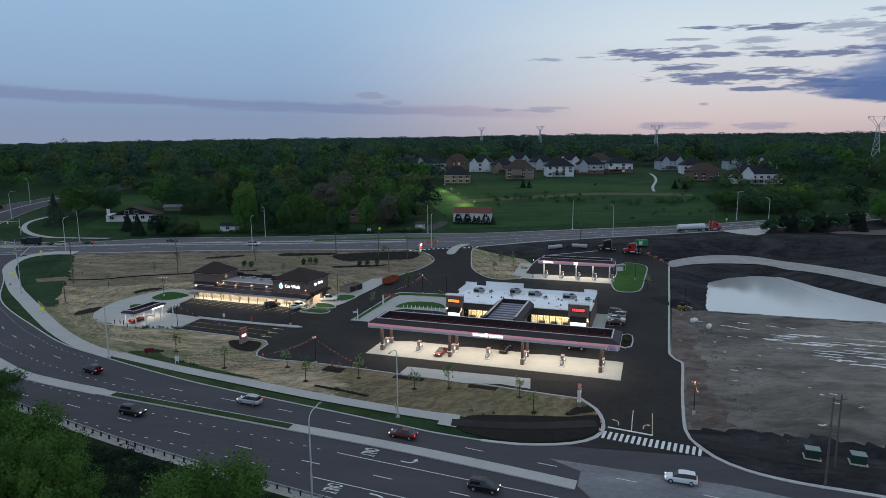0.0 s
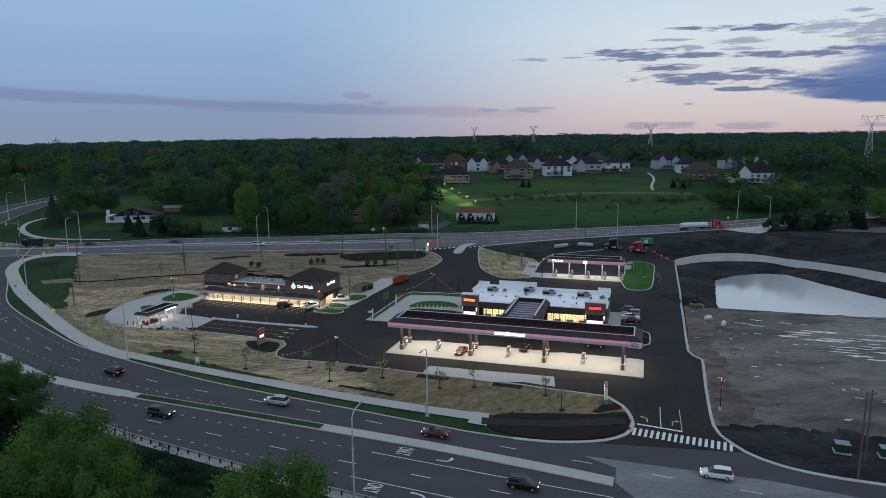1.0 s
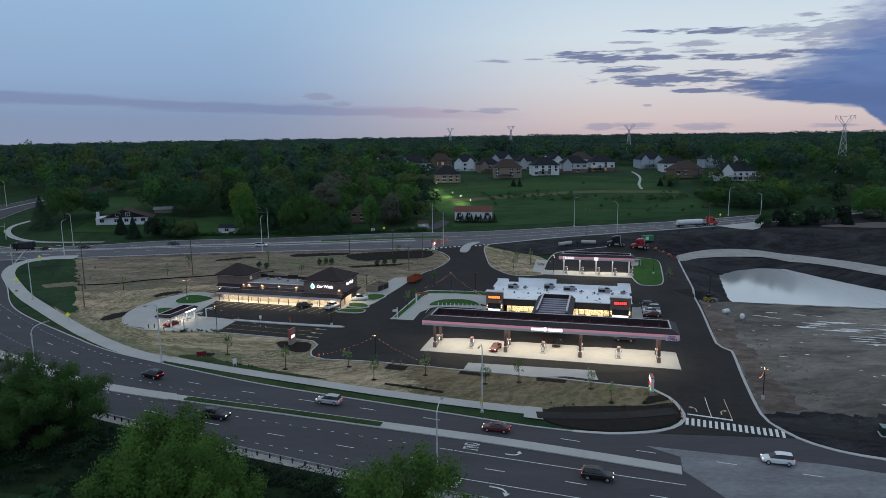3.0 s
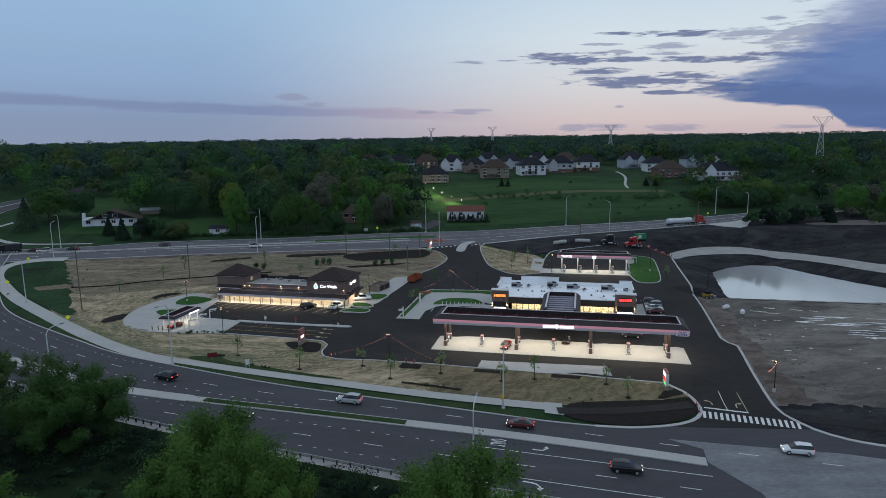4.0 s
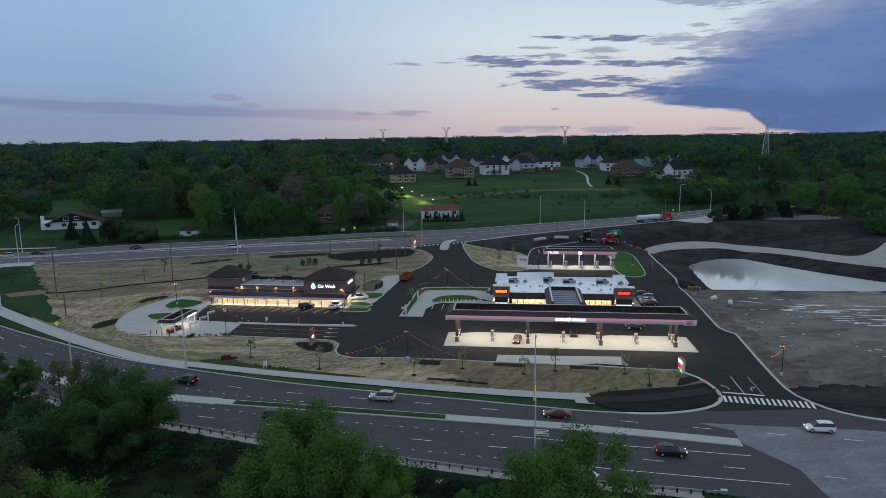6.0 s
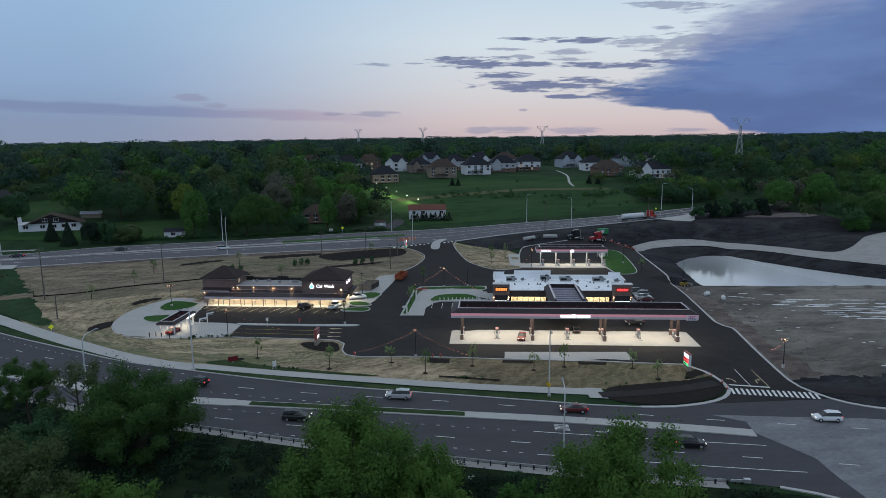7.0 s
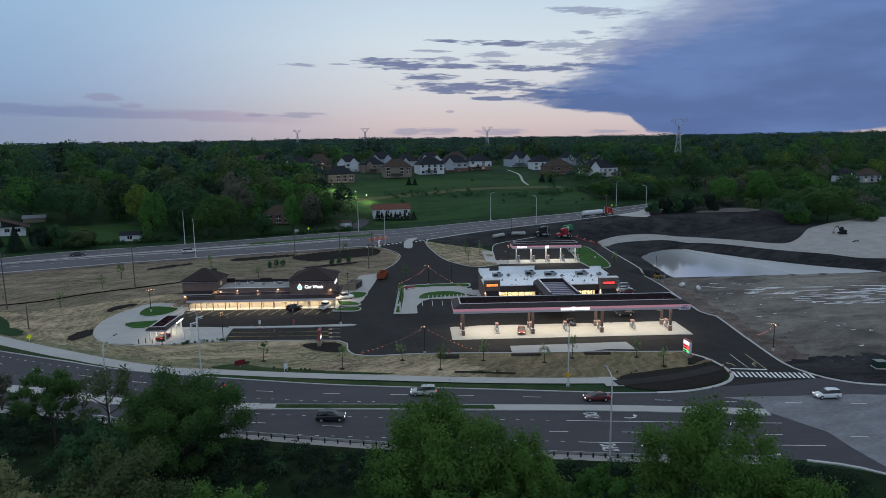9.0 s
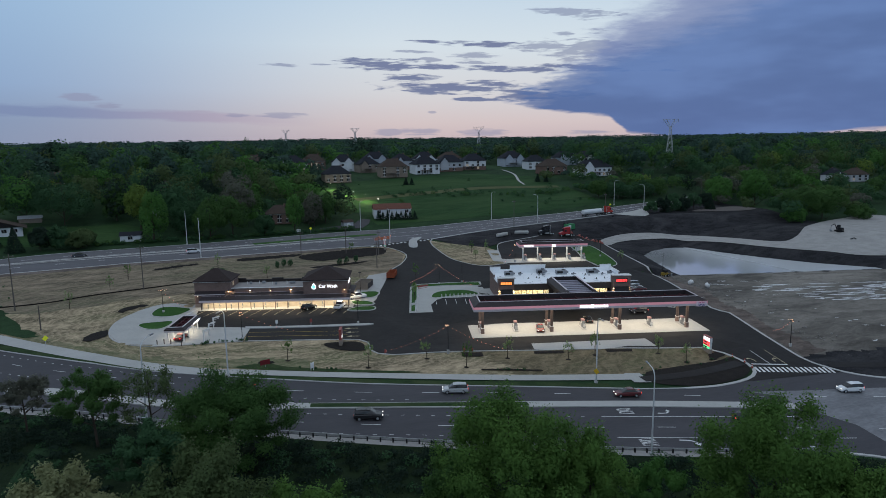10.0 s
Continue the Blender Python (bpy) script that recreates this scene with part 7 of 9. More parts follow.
def house(x, y, turn, w, d, h, wall, roof, label, rows=2, gables=1, lit=0, seed=0, style="hip", base=None):
    rng = np.random.default_rng(seed)
    h *= 0.86 if style == "hip" else 1.0
    top = empty("house", pose(x, y, height(x, y) - 0.3 if base is None else base, 0, 0, turn), label, "house", "houses on the hill")
    body = part("wall", boxes((-w / 2, w / 2, -d / 2, d / 2, 0, h)), wall, top)
    if style == "hip":
        r = part("roof", hip_roof(bmesh.new(), -w / 2, w / 2, -d / 2, d / 2, h + 0.2, min(w, d) * 0.44), roof, top)
    else:
        r = part("roof", gable_roof(bmesh.new(), w, d, h, d * 0.28), roof, top)
    for g in range(gables):
        gx = (-w * 0.28, w * 0.26, 0.0)[g % 3]
        gw = w * 0.34
        bm = bmesh.new()
        pts = [(gx - gw / 2, h * 0.2), (gx + gw / 2, h * 0.2), (gx + gw / 2, h), (gx, h + gw * 0.55), (gx - gw / 2, h)]
        f = [bm.verts.new((px, -d / 2 - 0.7, pz)) for px, pz in pts]
        k = [bm.verts.new((px, 0.0, pz)) for px, pz in pts]
        bm.faces.new(f), bm.faces.new(k[::-1])
        for i in range(5):
            bm.faces.new((f[i], k[i], k[(i + 1) % 5], f[(i + 1) % 5]))
        bmesh.ops.recalc_face_normals(bm, faces=bm.faces[:])
        part("gable", bm, wall, top)
        rb = bmesh.new()
        for s in (-1, 1):
            q = [(gx, -d / 2 - 1.0, h + gw * 0.55 + 0.25), (gx + s * (gw / 2 + 0.3), -d / 2 - 1.0, h - 0.1), (gx + s * (gw / 2 + 0.3), 0.0, h - 0.1), (gx, 0.0, h + gw * 0.55 + 0.25)]
            lo = [rb.verts.new((a, b, c - 0.2)) for a, b, c in q]
            hi = [rb.verts.new(c) for c in q]
            rb.faces.new(hi), rb.faces.new(lo[::-1])
            for i in range(4):
                rb.faces.new((hi[i], lo[i], lo[(i + 1) % 4], hi[(i + 1) % 4]))
        bmesh.ops.recalc_face_normals(rb, faces=rb.faces[:])
        part("gable_roof", rb, roof, top)
    cols = max(3, int(w / 3.8))
    for row in range(rows):
        z = 0.9 + row * (h - 0.8) / rows
        for c in range(cols):
            px = -w / 2 + (c + 0.5) * w / cols
            on = rng.random() < lit
            if rng.random() < 0.22 and not on:
                continue
            win = part("window", boxes((px - 0.8, px + 0.8, -d / 2 - 0.09, -d / 2 + 0.02, z, z + 1.4)), GLOW_HOUSE if on else GLASS_DARK, top)
            part("window_frame", boxes((px - 0.95, px + 0.95, -d / 2 - 0.12, -d / 2 - 0.05, z + 1.4, z + 1.55), (px - 0.95, px + 0.95, -d / 2 - 0.12, -d / 2 - 0.05, z - 0.15, z), (px - 0.05, px + 0.05, -d / 2 - 0.12, -d / 2 - 0.092, z, z + 1.4)), WHITE_TRIM, win)
    part("eave_trim", boxes((-w / 2 - 0.3, w / 2 + 0.3, -d / 2 - 0.3, -d / 2 - 0.02, h - 0.12, h - 0.02)), WHITE_TRIM, top)
    if style == "hip" and seed in (4, 5, 17, 19):
        part("brick_storey", boxes((-w / 2 - 0.04, w / 2 + 0.04, -d / 2 - 0.04, d / 2 + 0.04, 0, h * 0.42)), HOUSE_BRICK, top, "brown brick lower storey")
    if style == "hip" and seed in (9, 12):
        s = 1 if seed % 2 else -1
        a, b = sorted((s * w / 2, s * (w / 2 + 4.2)))
        wing = part("wing", boxes((a, b, -d / 2 + 2.0, d / 2 - 1.5, 0, h * 0.58)), wall, top, "lower side wing")
        part("wing_roof", hip_roof(bmesh.new(), a, b, -d / 2 + 2.0, d / 2 - 1.5, h * 0.58 + 0.2, 1.7), roof, wing)
    if style == "hip" and (seed % 3 == 0 or seed in (2, 5)):
        deck = part("deck", boxes((-w * 0.3, w * 0.12, -d / 2 - 3.2, -d / 2, 2.5, 2.7)), WOOD_POLE, top, "raised timber deck")
        for px in (-w * 0.29, -w * 0.09, w * 0.11):
            part("deck_post", boxes((px - 0.1, px + 0.1, -d / 2 - 3.1, -d / 2 - 2.9, 0, 2.5)), WOOD_POLE, deck)
        part("deck_rail", boxes((-w * 0.3, w * 0.12, -d / 2 - 3.2, -d / 2 - 3.1, 3.55, 3.65), (-w * 0.3, w * 0.12, -d / 2 - 3.2, -d / 2 - 3.1, 2.95, 3.0)), WOOD_POLE, deck)
    if style == "hip":
        part("chimney", boxes((w * 0.2, w * 0.2 + 0.9, d * 0.15, d * 0.15 + 0.8, h, h + min(w, d) * 0.44 + 0.5)), HOUSE_BRICK, top)
    return top


house(-1.5, 388, 2, 15.5, 11, 5.6, HOUSE_STONE, SHINGLE_BLACK, "grey stone house with dark hipped roof", 2, 0, 0.1, 1)
house(37, 401, -3, 17, 11, 7.6, HOUSE_STONE, SHINGLE_BROWN, "brown-grey brick house with balcony side", 3, 0, 0.12, 2)
house(63, 414, 3, 17, 11, 7.4, SIDING, SHINGLE_BLACK, "white sided house with black hipped roof", 3, 0, 0.0, 3)
house(85, 426, -4, 17, 11, 7.2, SIDING_GREY, SHINGLE_BLACK, "grey and white house with black roof", 2, 1, 0.0, 4)
house(105, 431, -2, 16, 11, 7.4, SIDING, SHINGLE_BLACK, "white house with black roof and deck", 3, 0, 0.15, 5)
house(143.5, 447, 2, 17, 12, 7.2, SIDING_BLUE, SHINGLE_BLACK, "blue-grey house with steep roof", 2, 2, 0.0, 6)
house(150, 423, -6, 14.5, 10, 6.6, SIDING, SHINGLE_BLACK, "white house with black roof", 2, 0, 0.0, 7)
house(146, 392, 6, 18, 11, 6.2, HOUSE_BRICK, SHINGLE_BROWN, "red-brown brick house on the hill", 2, 0, 0.1, 8)
house(171, 381, 4, 24, 11, 6.8, SIDING, SHINGLE_BLACK, "long white house among trees", 2, 1, 0.05, 9)
house(189, 446, 3, 17, 11, 7.0, SIDING_BLUE, SHINGLE_BLACK, "blue-grey gabled house on the hill", 2, 2, 0.0, 10)
house(208, 449, -3, 14, 10, 6.6, SIDING, SHINGLE_BLACK, "white gabled house on the hill", 2, 2, 0.0, 11)
house(-21, 447, 4, 23, 12, 6.4, SIDING_GREY, SHINGLE_BLACK, "wide grey house with dark roof", 2, 1, 0.05, 12)
house(-2, 462, -6, 16, 11, 7.2, HOUSE_BRICK, SHINGLE_BROWN, "brick house with lit windows", 2, 1, 0.35, 13)
house(15, 444, -12, 15, 11, 7.4, SIDING, SHINGLE_BLACK, "white gabled house with black roof", 2, 2, 0.0, 14)
house(28.5, 432, 10, 14, 10, 6.4, HOUSE_STONE, SHINGLE_BLACK, "tan stone house with lit garage", 2, 1, 0.2, 15)
house(42, 462, -4, 17, 11, 8.2, SIDING_BLUE, SHINGLE_BLACK, "pale blue house with tall gable", 2, 2, 0.0, 16)
house(56, 444, 14, 14, 11, 7.2, SIDING_GREY, SHINGLE_BLACK, "grey house with gabled front", 2, 1, 0.1, 17)
house(76, 452, -8, 16, 11, 7.8, SIDING, SHINGLE_BLACK, "white house with steep gable", 2, 2, 0.0, 18)
house(97, 456, 6, 16, 11, 7.4, SIDING_GREY, SHINGLE_BROWN, "grey house with brown roof", 2, 1, 0.0, 19)
house(-42, 470, 6, 18, 12, 6.4, SIDING_GREY, SHINGLE_BROWN, "grey house behind trees", 2, 1, 0.1, 20)
house(-151, 412, 4, 14, 9, 3.2, HOUSE_BRICK, SHINGLE_BROWN, "low brick house in a clearing", 1, 0, 0.0, 21)
house(-45.5, 301, -4, 11, 8, 5.2, HOUSE_BRICK, SHINGLE_BROWN, "small red brick house among trees", 2, 0, 0.0, 22)
house(-97, 322, 10, 6, 8, 4.4, SIDING_GREY, SHINGLE_BLACK, "grey gabled shed house", 1, 1, 0.0, 23, "gable")
house(6.4, 300.5, -9, 17.2, 8.5, 4.5, SIDING, SHINGLE_RED, "long white house with red roof", 2, 0, 0.0, 24, "gable", 13.6)
house(327, 326, 20, 15, 10, 5.6, SIDING, SHINGLE_BLACK, "white house beyond the eastern woods", 2, 1, 0.1, 31)
house(345, 324, -10, 14, 10, 5.4, SIDING_GREY, SHINGLE_BROWN, "grey house beyond the eastern woods", 2, 0, 0.2, 32)
house(-104, 286.5, -4, 7.2, 5, 2.3, SIDING, SHINGLE_BLACK, "small white shed with dark roof", 1, 0, 0.0, 25, "gable")
house(-144, 319, 6, 8, 4, 2.0, HOUSE_STONE, SIDING_GREY, "low shed with pale metal roof", 0, 0, 0.0, 26, "gable")


def chalet():
    """The white house with a wide low gable and dark timber upper wall."""
    x, y = -154, 299
    top = empty("house", pose(x, y, 15.4, 0, 0, 12), "white chalet house with wide dark gable", "house", "houses beyond the road")
    w, d = 22, 10
    part("wall", boxes((-w / 2, w / 2, -d / 2, d / 2, -1, 2.9)), SIDING, top)
    bm = bmesh.new()
    f = [bm.verts.new((a, -d / 2 - 0.5, b)) for a, b in ((-7, 2.9), (w / 2, 2.9), (0.5, 6.2))]
    k = [bm.verts.new((a, d / 2, b)) for a, b in ((-7, 2.9), (w / 2, 2.9), (0.5, 6.2))]
    bm.faces.new(f), bm.faces.new(k[::-1])
    for i in range(3):
        bm.faces.new((f[i], k[i], k[(i + 1) % 3], f[(i + 1) % 3]))
    bmesh.ops.recalc_face_normals(bm, faces=bm.faces[:])
    part("gable", bm, DARK_PANEL, top, "dark timber gable")
    rb = bmesh.new()
    for (ax, az), (bx, bz) in (((-9.5, 2.3), (0.5, 6.6)), ((w / 2 + 1.5, 2.5), (0.5, 6.6))):
        q = [(ax, -d / 2 - 1.4, az), (bx, -d / 2 - 1.4, bz), (bx, d / 2 + 0.6, bz), (ax, d / 2 + 0.6, az)]
        hi, lo = [rb.verts.new(c) for c in q], [rb.verts.new((a, b, c - 0.25)) for a, b, c in q]
        rb.faces.new(hi), rb.faces.new(lo[::-1])
        for i in range(4):
            rb.faces.new((hi[i], lo[i], lo[(i + 1) % 4], hi[(i + 1) % 4]))
    bmesh.ops.recalc_face_normals(rb, faces=rb.faces[:])
    part("roof", rb, SHINGLE_BROWN, top, "brown shingled low gable roof")
    part("chimney", boxes((-11.4, -10.2, -2, -0.8, 0, 5.4)), SIDING, top, "white chimney")
    for px, pz in ((-8.5, 0.9), (-2.6, 0.9), (1.5, 0.9), (5.0, 0.9), (8.5, 0.9), (-1.6, 3.6), (2.4, 3.6)):
        yy = -d / 2 - (0.56 if pz > 3 else 0.06)
        win = part("window", boxes((px - 0.8, px + 0.8, yy, yy + 0.05, pz, pz + 1.3)), GLASS_DARK, top)
        part("window_frame", boxes((px - 0.95, px + 0.95, yy - 0.03, yy + 0.01, pz + 1.3, pz + 1.46), (px - 0.95, px + 0.95, yy - 0.03, yy + 0.01, pz - 0.16, pz), (px - 0.95, px - 0.8, yy - 0.03, yy + 0.01, pz, pz + 1.3), (px + 0.8, px + 0.95, yy - 0.03, yy + 0.01, pz, pz + 1.3), (px - 0.05, px + 0.05, yy - 0.03, yy - 0.002, pz, pz + 1.3)), WHITE_TRIM, win)


chalet()
for k in range(9):
    x, y = -1.5 + k * 2.1, 295.6 - k * 0.33
    spruce("arborvitae", x, y, 4.0, 1.6, LEAF[5], "dark clipped evergreen before the red-roofed house", 180 + k, "evergreens at the house front", "evergreen", 0.4, 420)


def pylon(x, y, z_top, turn, seed):
    base = height(x, y)
    h = z_top - base
    top = empty("transmission_tower", pose(x, y, base, 0, 0, turn), "tall grey lattice power pylon", "pylon", "pylons over the woods")
    w0, w1 = h * 0.09, h * 0.018
    bm = bmesh.new()
    levels = [0, 0.16, 0.31, 0.45, 0.58, 0.68, 0.77, 0.85]
    def corner(k, s):
        w = w0 + (w1 - w0) * min(1, s * 1.25)
        return Vector((w * (1 if k in (0, 3) else -1), w * (1 if k < 2 else -1), h * s))
    for k in range(4):
        for a, b in zip(levels, levels[1:]):
            for p, q in ((corner(k, a), corner(k, b)), (corner(k, a), corner((k + 1) % 4, b)), (corner((k + 1) % 4, a), corner(k, b)), (corner(k, b), corner((k + 1) % 4, b))):
                tube(bm, [p, q], 0.10, 3)
    part("lattice", bm, STEEL, top, "grey steel lattice")
    for sx in (-1, 1):
        bm = bmesh.new()
        for sy in (-0.6, 0.6):
            tube(bm, [(0, sy, h * 0.84), (sx * h * 0.085, sy, h)], 0.13, 4)
            tube(bm, [(sx * h * 0.03, sy, h * 0.84), (sx * h * 0.15, sy, h)], 0.10, 4)
            tube(bm, [(0, sy, h * 0.985), (sx * h * 0.16, sy, h)], 0.13, 4)
        part("cross_arm", bm, STEEL, top, "spread lattice arm")
        for px in (0.15, 0.075):
            part("insulator", tube(bmesh.new(), [(sx * h * px, 0, h * 0.99), (sx * h * px, 0, h * 0.93)], 0.09, 5), GREY_METAL, top)


for k, (x, y, z) in enumerate(((26.7, 817, 67), (86.3, 707, 66), (166, 556, 63), (252.7, 402, 64))):
    pylon(x, y, z, -30, k)


# ---- vehicles ----
def loft(bm, sections):
    """A closed skin through cross-sections (x, half width low, half width high, z low, z high), with softened corners."""
    rings = []
    for x, wl, wh, zl, zh in sections:
        c = min(0.16, (zh - zl) * 0.3)
        ring = [(x, -wl + 0.1, zl), (x, -wl, zl + c), (x, -wh, zh - c), (x, -wh + 0.14, zh), (x, wh - 0.14, zh), (x, wh, zh - c), (x, wl, zl + c), (x, wl - 0.1, zl)]
        rings.append([bm.verts.new(p) for p in ring])
    for a, b in zip(rings, rings[1:]):
        for k in range(8):
            bm.faces.new((a[k], a[(k + 1) % 8], b[(k + 1) % 8], b[k]))
    bm.faces.new(rings[0][::-1]), bm.faces.new(rings[-1])
    bmesh.ops.recalc_face_normals(bm, faces=bm.faces[:])
    return bm


PAINTS = {}


def paint(colour):
    if colour not in PAINTS:
        PAINTS[colour] = mat("car_paint", colour, 0.25, 0.0, spec=0.5)
    return PAINTS[colour]


def wheel(parent, x, y, r=0.34, w=0.22):
    bm = bmesh.new()
    bmesh.ops.create_cone(bm, cap_ends=True, segments=16, radius1=r, radius2=r, depth=w, matrix=pose(x, y, r, 90))
    t = part("wheel", bm, RUBBER, parent)
    bm = bmesh.new()
    bmesh.ops.create_cone(bm, cap_ends=True, segments=12, radius1=r * 0.6, radius2=r * 0.6, depth=w + 0.02, matrix=pose(x, y, r, 90))
    part("rim", bm, STEEL, t)


def car(x, y, turn, kind, colour, label, head=False, tail=False, dz=0.16, z=None):
    """A car that faces along its own +x."""
    m = pose(x, y, height(x, y) + dz if z is None else z, 0, 0, turn)
    top = empty("car", m, label, "car", "cars")
    body = paint(colour)
    if kind == "suv":
        skin = [(-2.3, 0.78, 0.76, 0.42, 0.95), (-2.2, 0.9, 0.86, 0.32, 1.02), (-1.2, 0.94, 0.9, 0.28, 1.06), (0.9, 0.94, 0.9, 0.28, 1.05), (1.6, 0.92, 0.86, 0.3, 0.98), (2.2, 0.84, 0.74, 0.34, 0.86), (2.34, 0.7, 0.62, 0.42, 0.74)]
        glass = [(-2.12, 0.78, 0.62, 1.0, 1.45), (-1.85, 0.82, 0.66, 1.0, 1.66), (-0.4, 0.84, 0.7, 1.0, 1.70), (0.35, 0.84, 0.68, 1.0, 1.62), (1.2, 0.8, 0.72, 1.0, 1.08)]
        roof = [(-1.95, 0.6, 0.56, 1.62, 1.70), (-0.4, 0.68, 0.64, 1.68, 1.76), (0.4, 0.64, 0.58, 1.58, 1.66)]
    elif kind == "pickup":
        skin = [(-2.8, 0.88, 0.86, 0.5, 1.05), (-2.7, 0.95, 0.92, 0.42, 1.12), (0.4, 0.97, 0.93, 0.4, 1.14), (1.9, 0.96, 0.9, 0.4, 1.12), (2.6, 0.9, 0.82, 0.42, 1.02), (2.75, 0.8, 0.74, 0.5, 0.9)]
        glass = [(-0.75, 0.86, 0.7, 1.08, 1.5), (-0.6, 0.88, 0.74, 1.08, 1.82), (0.5, 0.88, 0.74, 1.08, 1.84), (1.35, 0.84, 0.74, 1.08, 1.16)]
        roof = [(-0.65, 0.7, 0.66, 1.8, 1.88), (0.5, 0.7, 0.66, 1.82, 1.9)]
    else:
        skin = [(-2.35, 0.72, 0.7, 0.42, 0.84), (-2.2, 0.88, 0.82, 0.3, 0.95), (-1.2, 0.91, 0.86, 0.26, 0.98), (0.9, 0.91, 0.86, 0.26, 0.95), (1.7, 0.88, 0.8, 0.28, 0.84), (2.25, 0.8, 0.7, 0.32, 0.70), (2.38, 0.62, 0.55, 0.4, 0.6)]
        glass = [(-1.75, 0.78, 0.68, 0.92, 1.0), (-1.0, 0.8, 0.62, 0.92, 1.36), (0.1, 0.82, 0.64, 0.92, 1.42), (1.15, 0.8, 0.7, 0.92, 0.96)]
        roof = [(-1.05, 0.6, 0.55, 1.33, 1.40), (-0.3, 0.62, 0.58, 1.40, 1.46), (0.15, 0.6, 0.55, 1.38, 1.45)]
    part("body", loft(bmesh.new(), skin), body, top)
    part("cabin_glass", loft(bmesh.new(), glass), GLASS_DARK, top, "dark tinted glass")
    part("roof", loft(bmesh.new(), roof), body, top)
    if kind == "pickup":
        part("bed", boxes((-2.65, -0.85, -0.78, 0.78, 1.115, 1.13)), RUBBER, top, "dark load bed")
    fx, rx = skin[-1][0], skin[0][0]
    wb = (1.45, -1.4) if kind != "pickup" else (1.75, -1.75)
    for wx in wb:
        for s in (-1, 1):
            wheel(top, wx, s * 0.82, 0.36 if kind != "sedan" else 0.33)
    zl = 0.68 if kind == "sedan" else 0.82
    lampm = GLOW_HEAD if head else STEEL
    tailm = GLOW_TAIL if tail else RED_PLASTIC
    for s in (-1, 1):
        part("headlight", boxes((fx - 0.18, fx - 0.04, s * 0.58 - 0.17, s * 0.58 + 0.17, zl - 0.08, zl + 0.06)), lampm, top, "lit headlight" if head else "")
        part("tail_light", boxes((rx - 0.02, rx + 0.12, s * 0.62 - 0.14, s * 0.62 + 0.14, zl, zl + 0.18)), tailm, top, "red tail light")
    return top


car(-73.9, 122.6, 150, "suv", (0.012, 0.012, 0.014), "black estate car driving on the street", False, True)
car(-38.2, 111.2, 161, "suv", (0.42, 0.43, 0.44), "silver estate car driving on the street", True, True)
car(-9.0, 100.9, 162, "sedan", (0.10, 0.014, 0.018), "dark red saloon driving on the street", True, True)
car(4.0, 86.2, -18, "suv", (0.012, 0.012, 0.014), "black estate car driving on the street", True, True)
car(33.5, 90.2, 163, "suv", (0.72, 0.73, 0.74), "white estate car at the crossing", True, True)
car(-56, 103.6, -17, "suv", (0.016, 0.016, 0.018), "black car with headlights on the street", True, False)
car(-3.9, 141.4, -115, "sedan", (0.20, 0.028, 0.022), "red car with lit headlights beside a pump", True, False, z=SLAB_Z)
car(10.9, 143.4, 70, "sedan", (0.012, 0.012, 0.013), "black car parked beside a pump", z=SLAB_Z)
car(27.4, 144.7, 163, "suv", (0.014, 0.014, 0.016), "black estate car behind the canopy", False, True)
car(-53.2, 177.2, 35, "suv", (0.014, 0.014, 0.015), "black car in a slanted stall")
car(-45.3, 175.6, 60, "pickup", (0.70, 0.71, 0.72), "white pickup truck in a slanted stall")
car(-38.6, 184.0, 10, "pickup", (0.70, 0.71, 0.72), "white pickup truck leaving the wash")
car(-84.3, 161.6, 68, "sedan", (0.16, 0.02, 0.02), "dark red car at the pay station", False, True, 0.24)
for k, (c, l, kind) in enumerate((((0.09, 0.014, 0.018), "dark red car parked beside the store", "sedan"), ((0.68, 0.69, 0.70), "white saloon parked beside the store", "sedan"), ((0.30, 0.31, 0.33), "silver car parked beside the store", "suv"), ((0.05, 0.05, 0.055), "dark grey car parked beside the store", "suv"))):
    px, py = station_xy(26.8, 0.0 + k * 2.8)
    car(px, py, -17 if k % 2 else 163, kind, c, l)
car(-81.3, 249.2, 2, "suv", (0.62, 0.63, 0.64), "white car on the back road", True, True)
car(-158, 247.5, 182, "suv", (0.5, 0.5, 0.5), "pale car waiting at the crossing", True, False)
car(-151, 254.5, 178, "sedan", (0.02, 0.02, 0.024), "dark car on the back road", False, True)
car(-164, 252.0, 180, "sedan", (0.05, 0.01, 0.012), "dark red car waiting at the crossing", False, True)
car(-190, 252, 180, "suv", (0.02, 0.02, 0.022), "black car beyond the crossing", False, True)
car(-232, 318, 125, "suv", (0.02, 0.02, 0.022), "black car on the uphill road", False, True)
car(-118, 258.5, 2, "sedan", (0.03, 0.03, 0.035), "dark car on the back road", False, False)


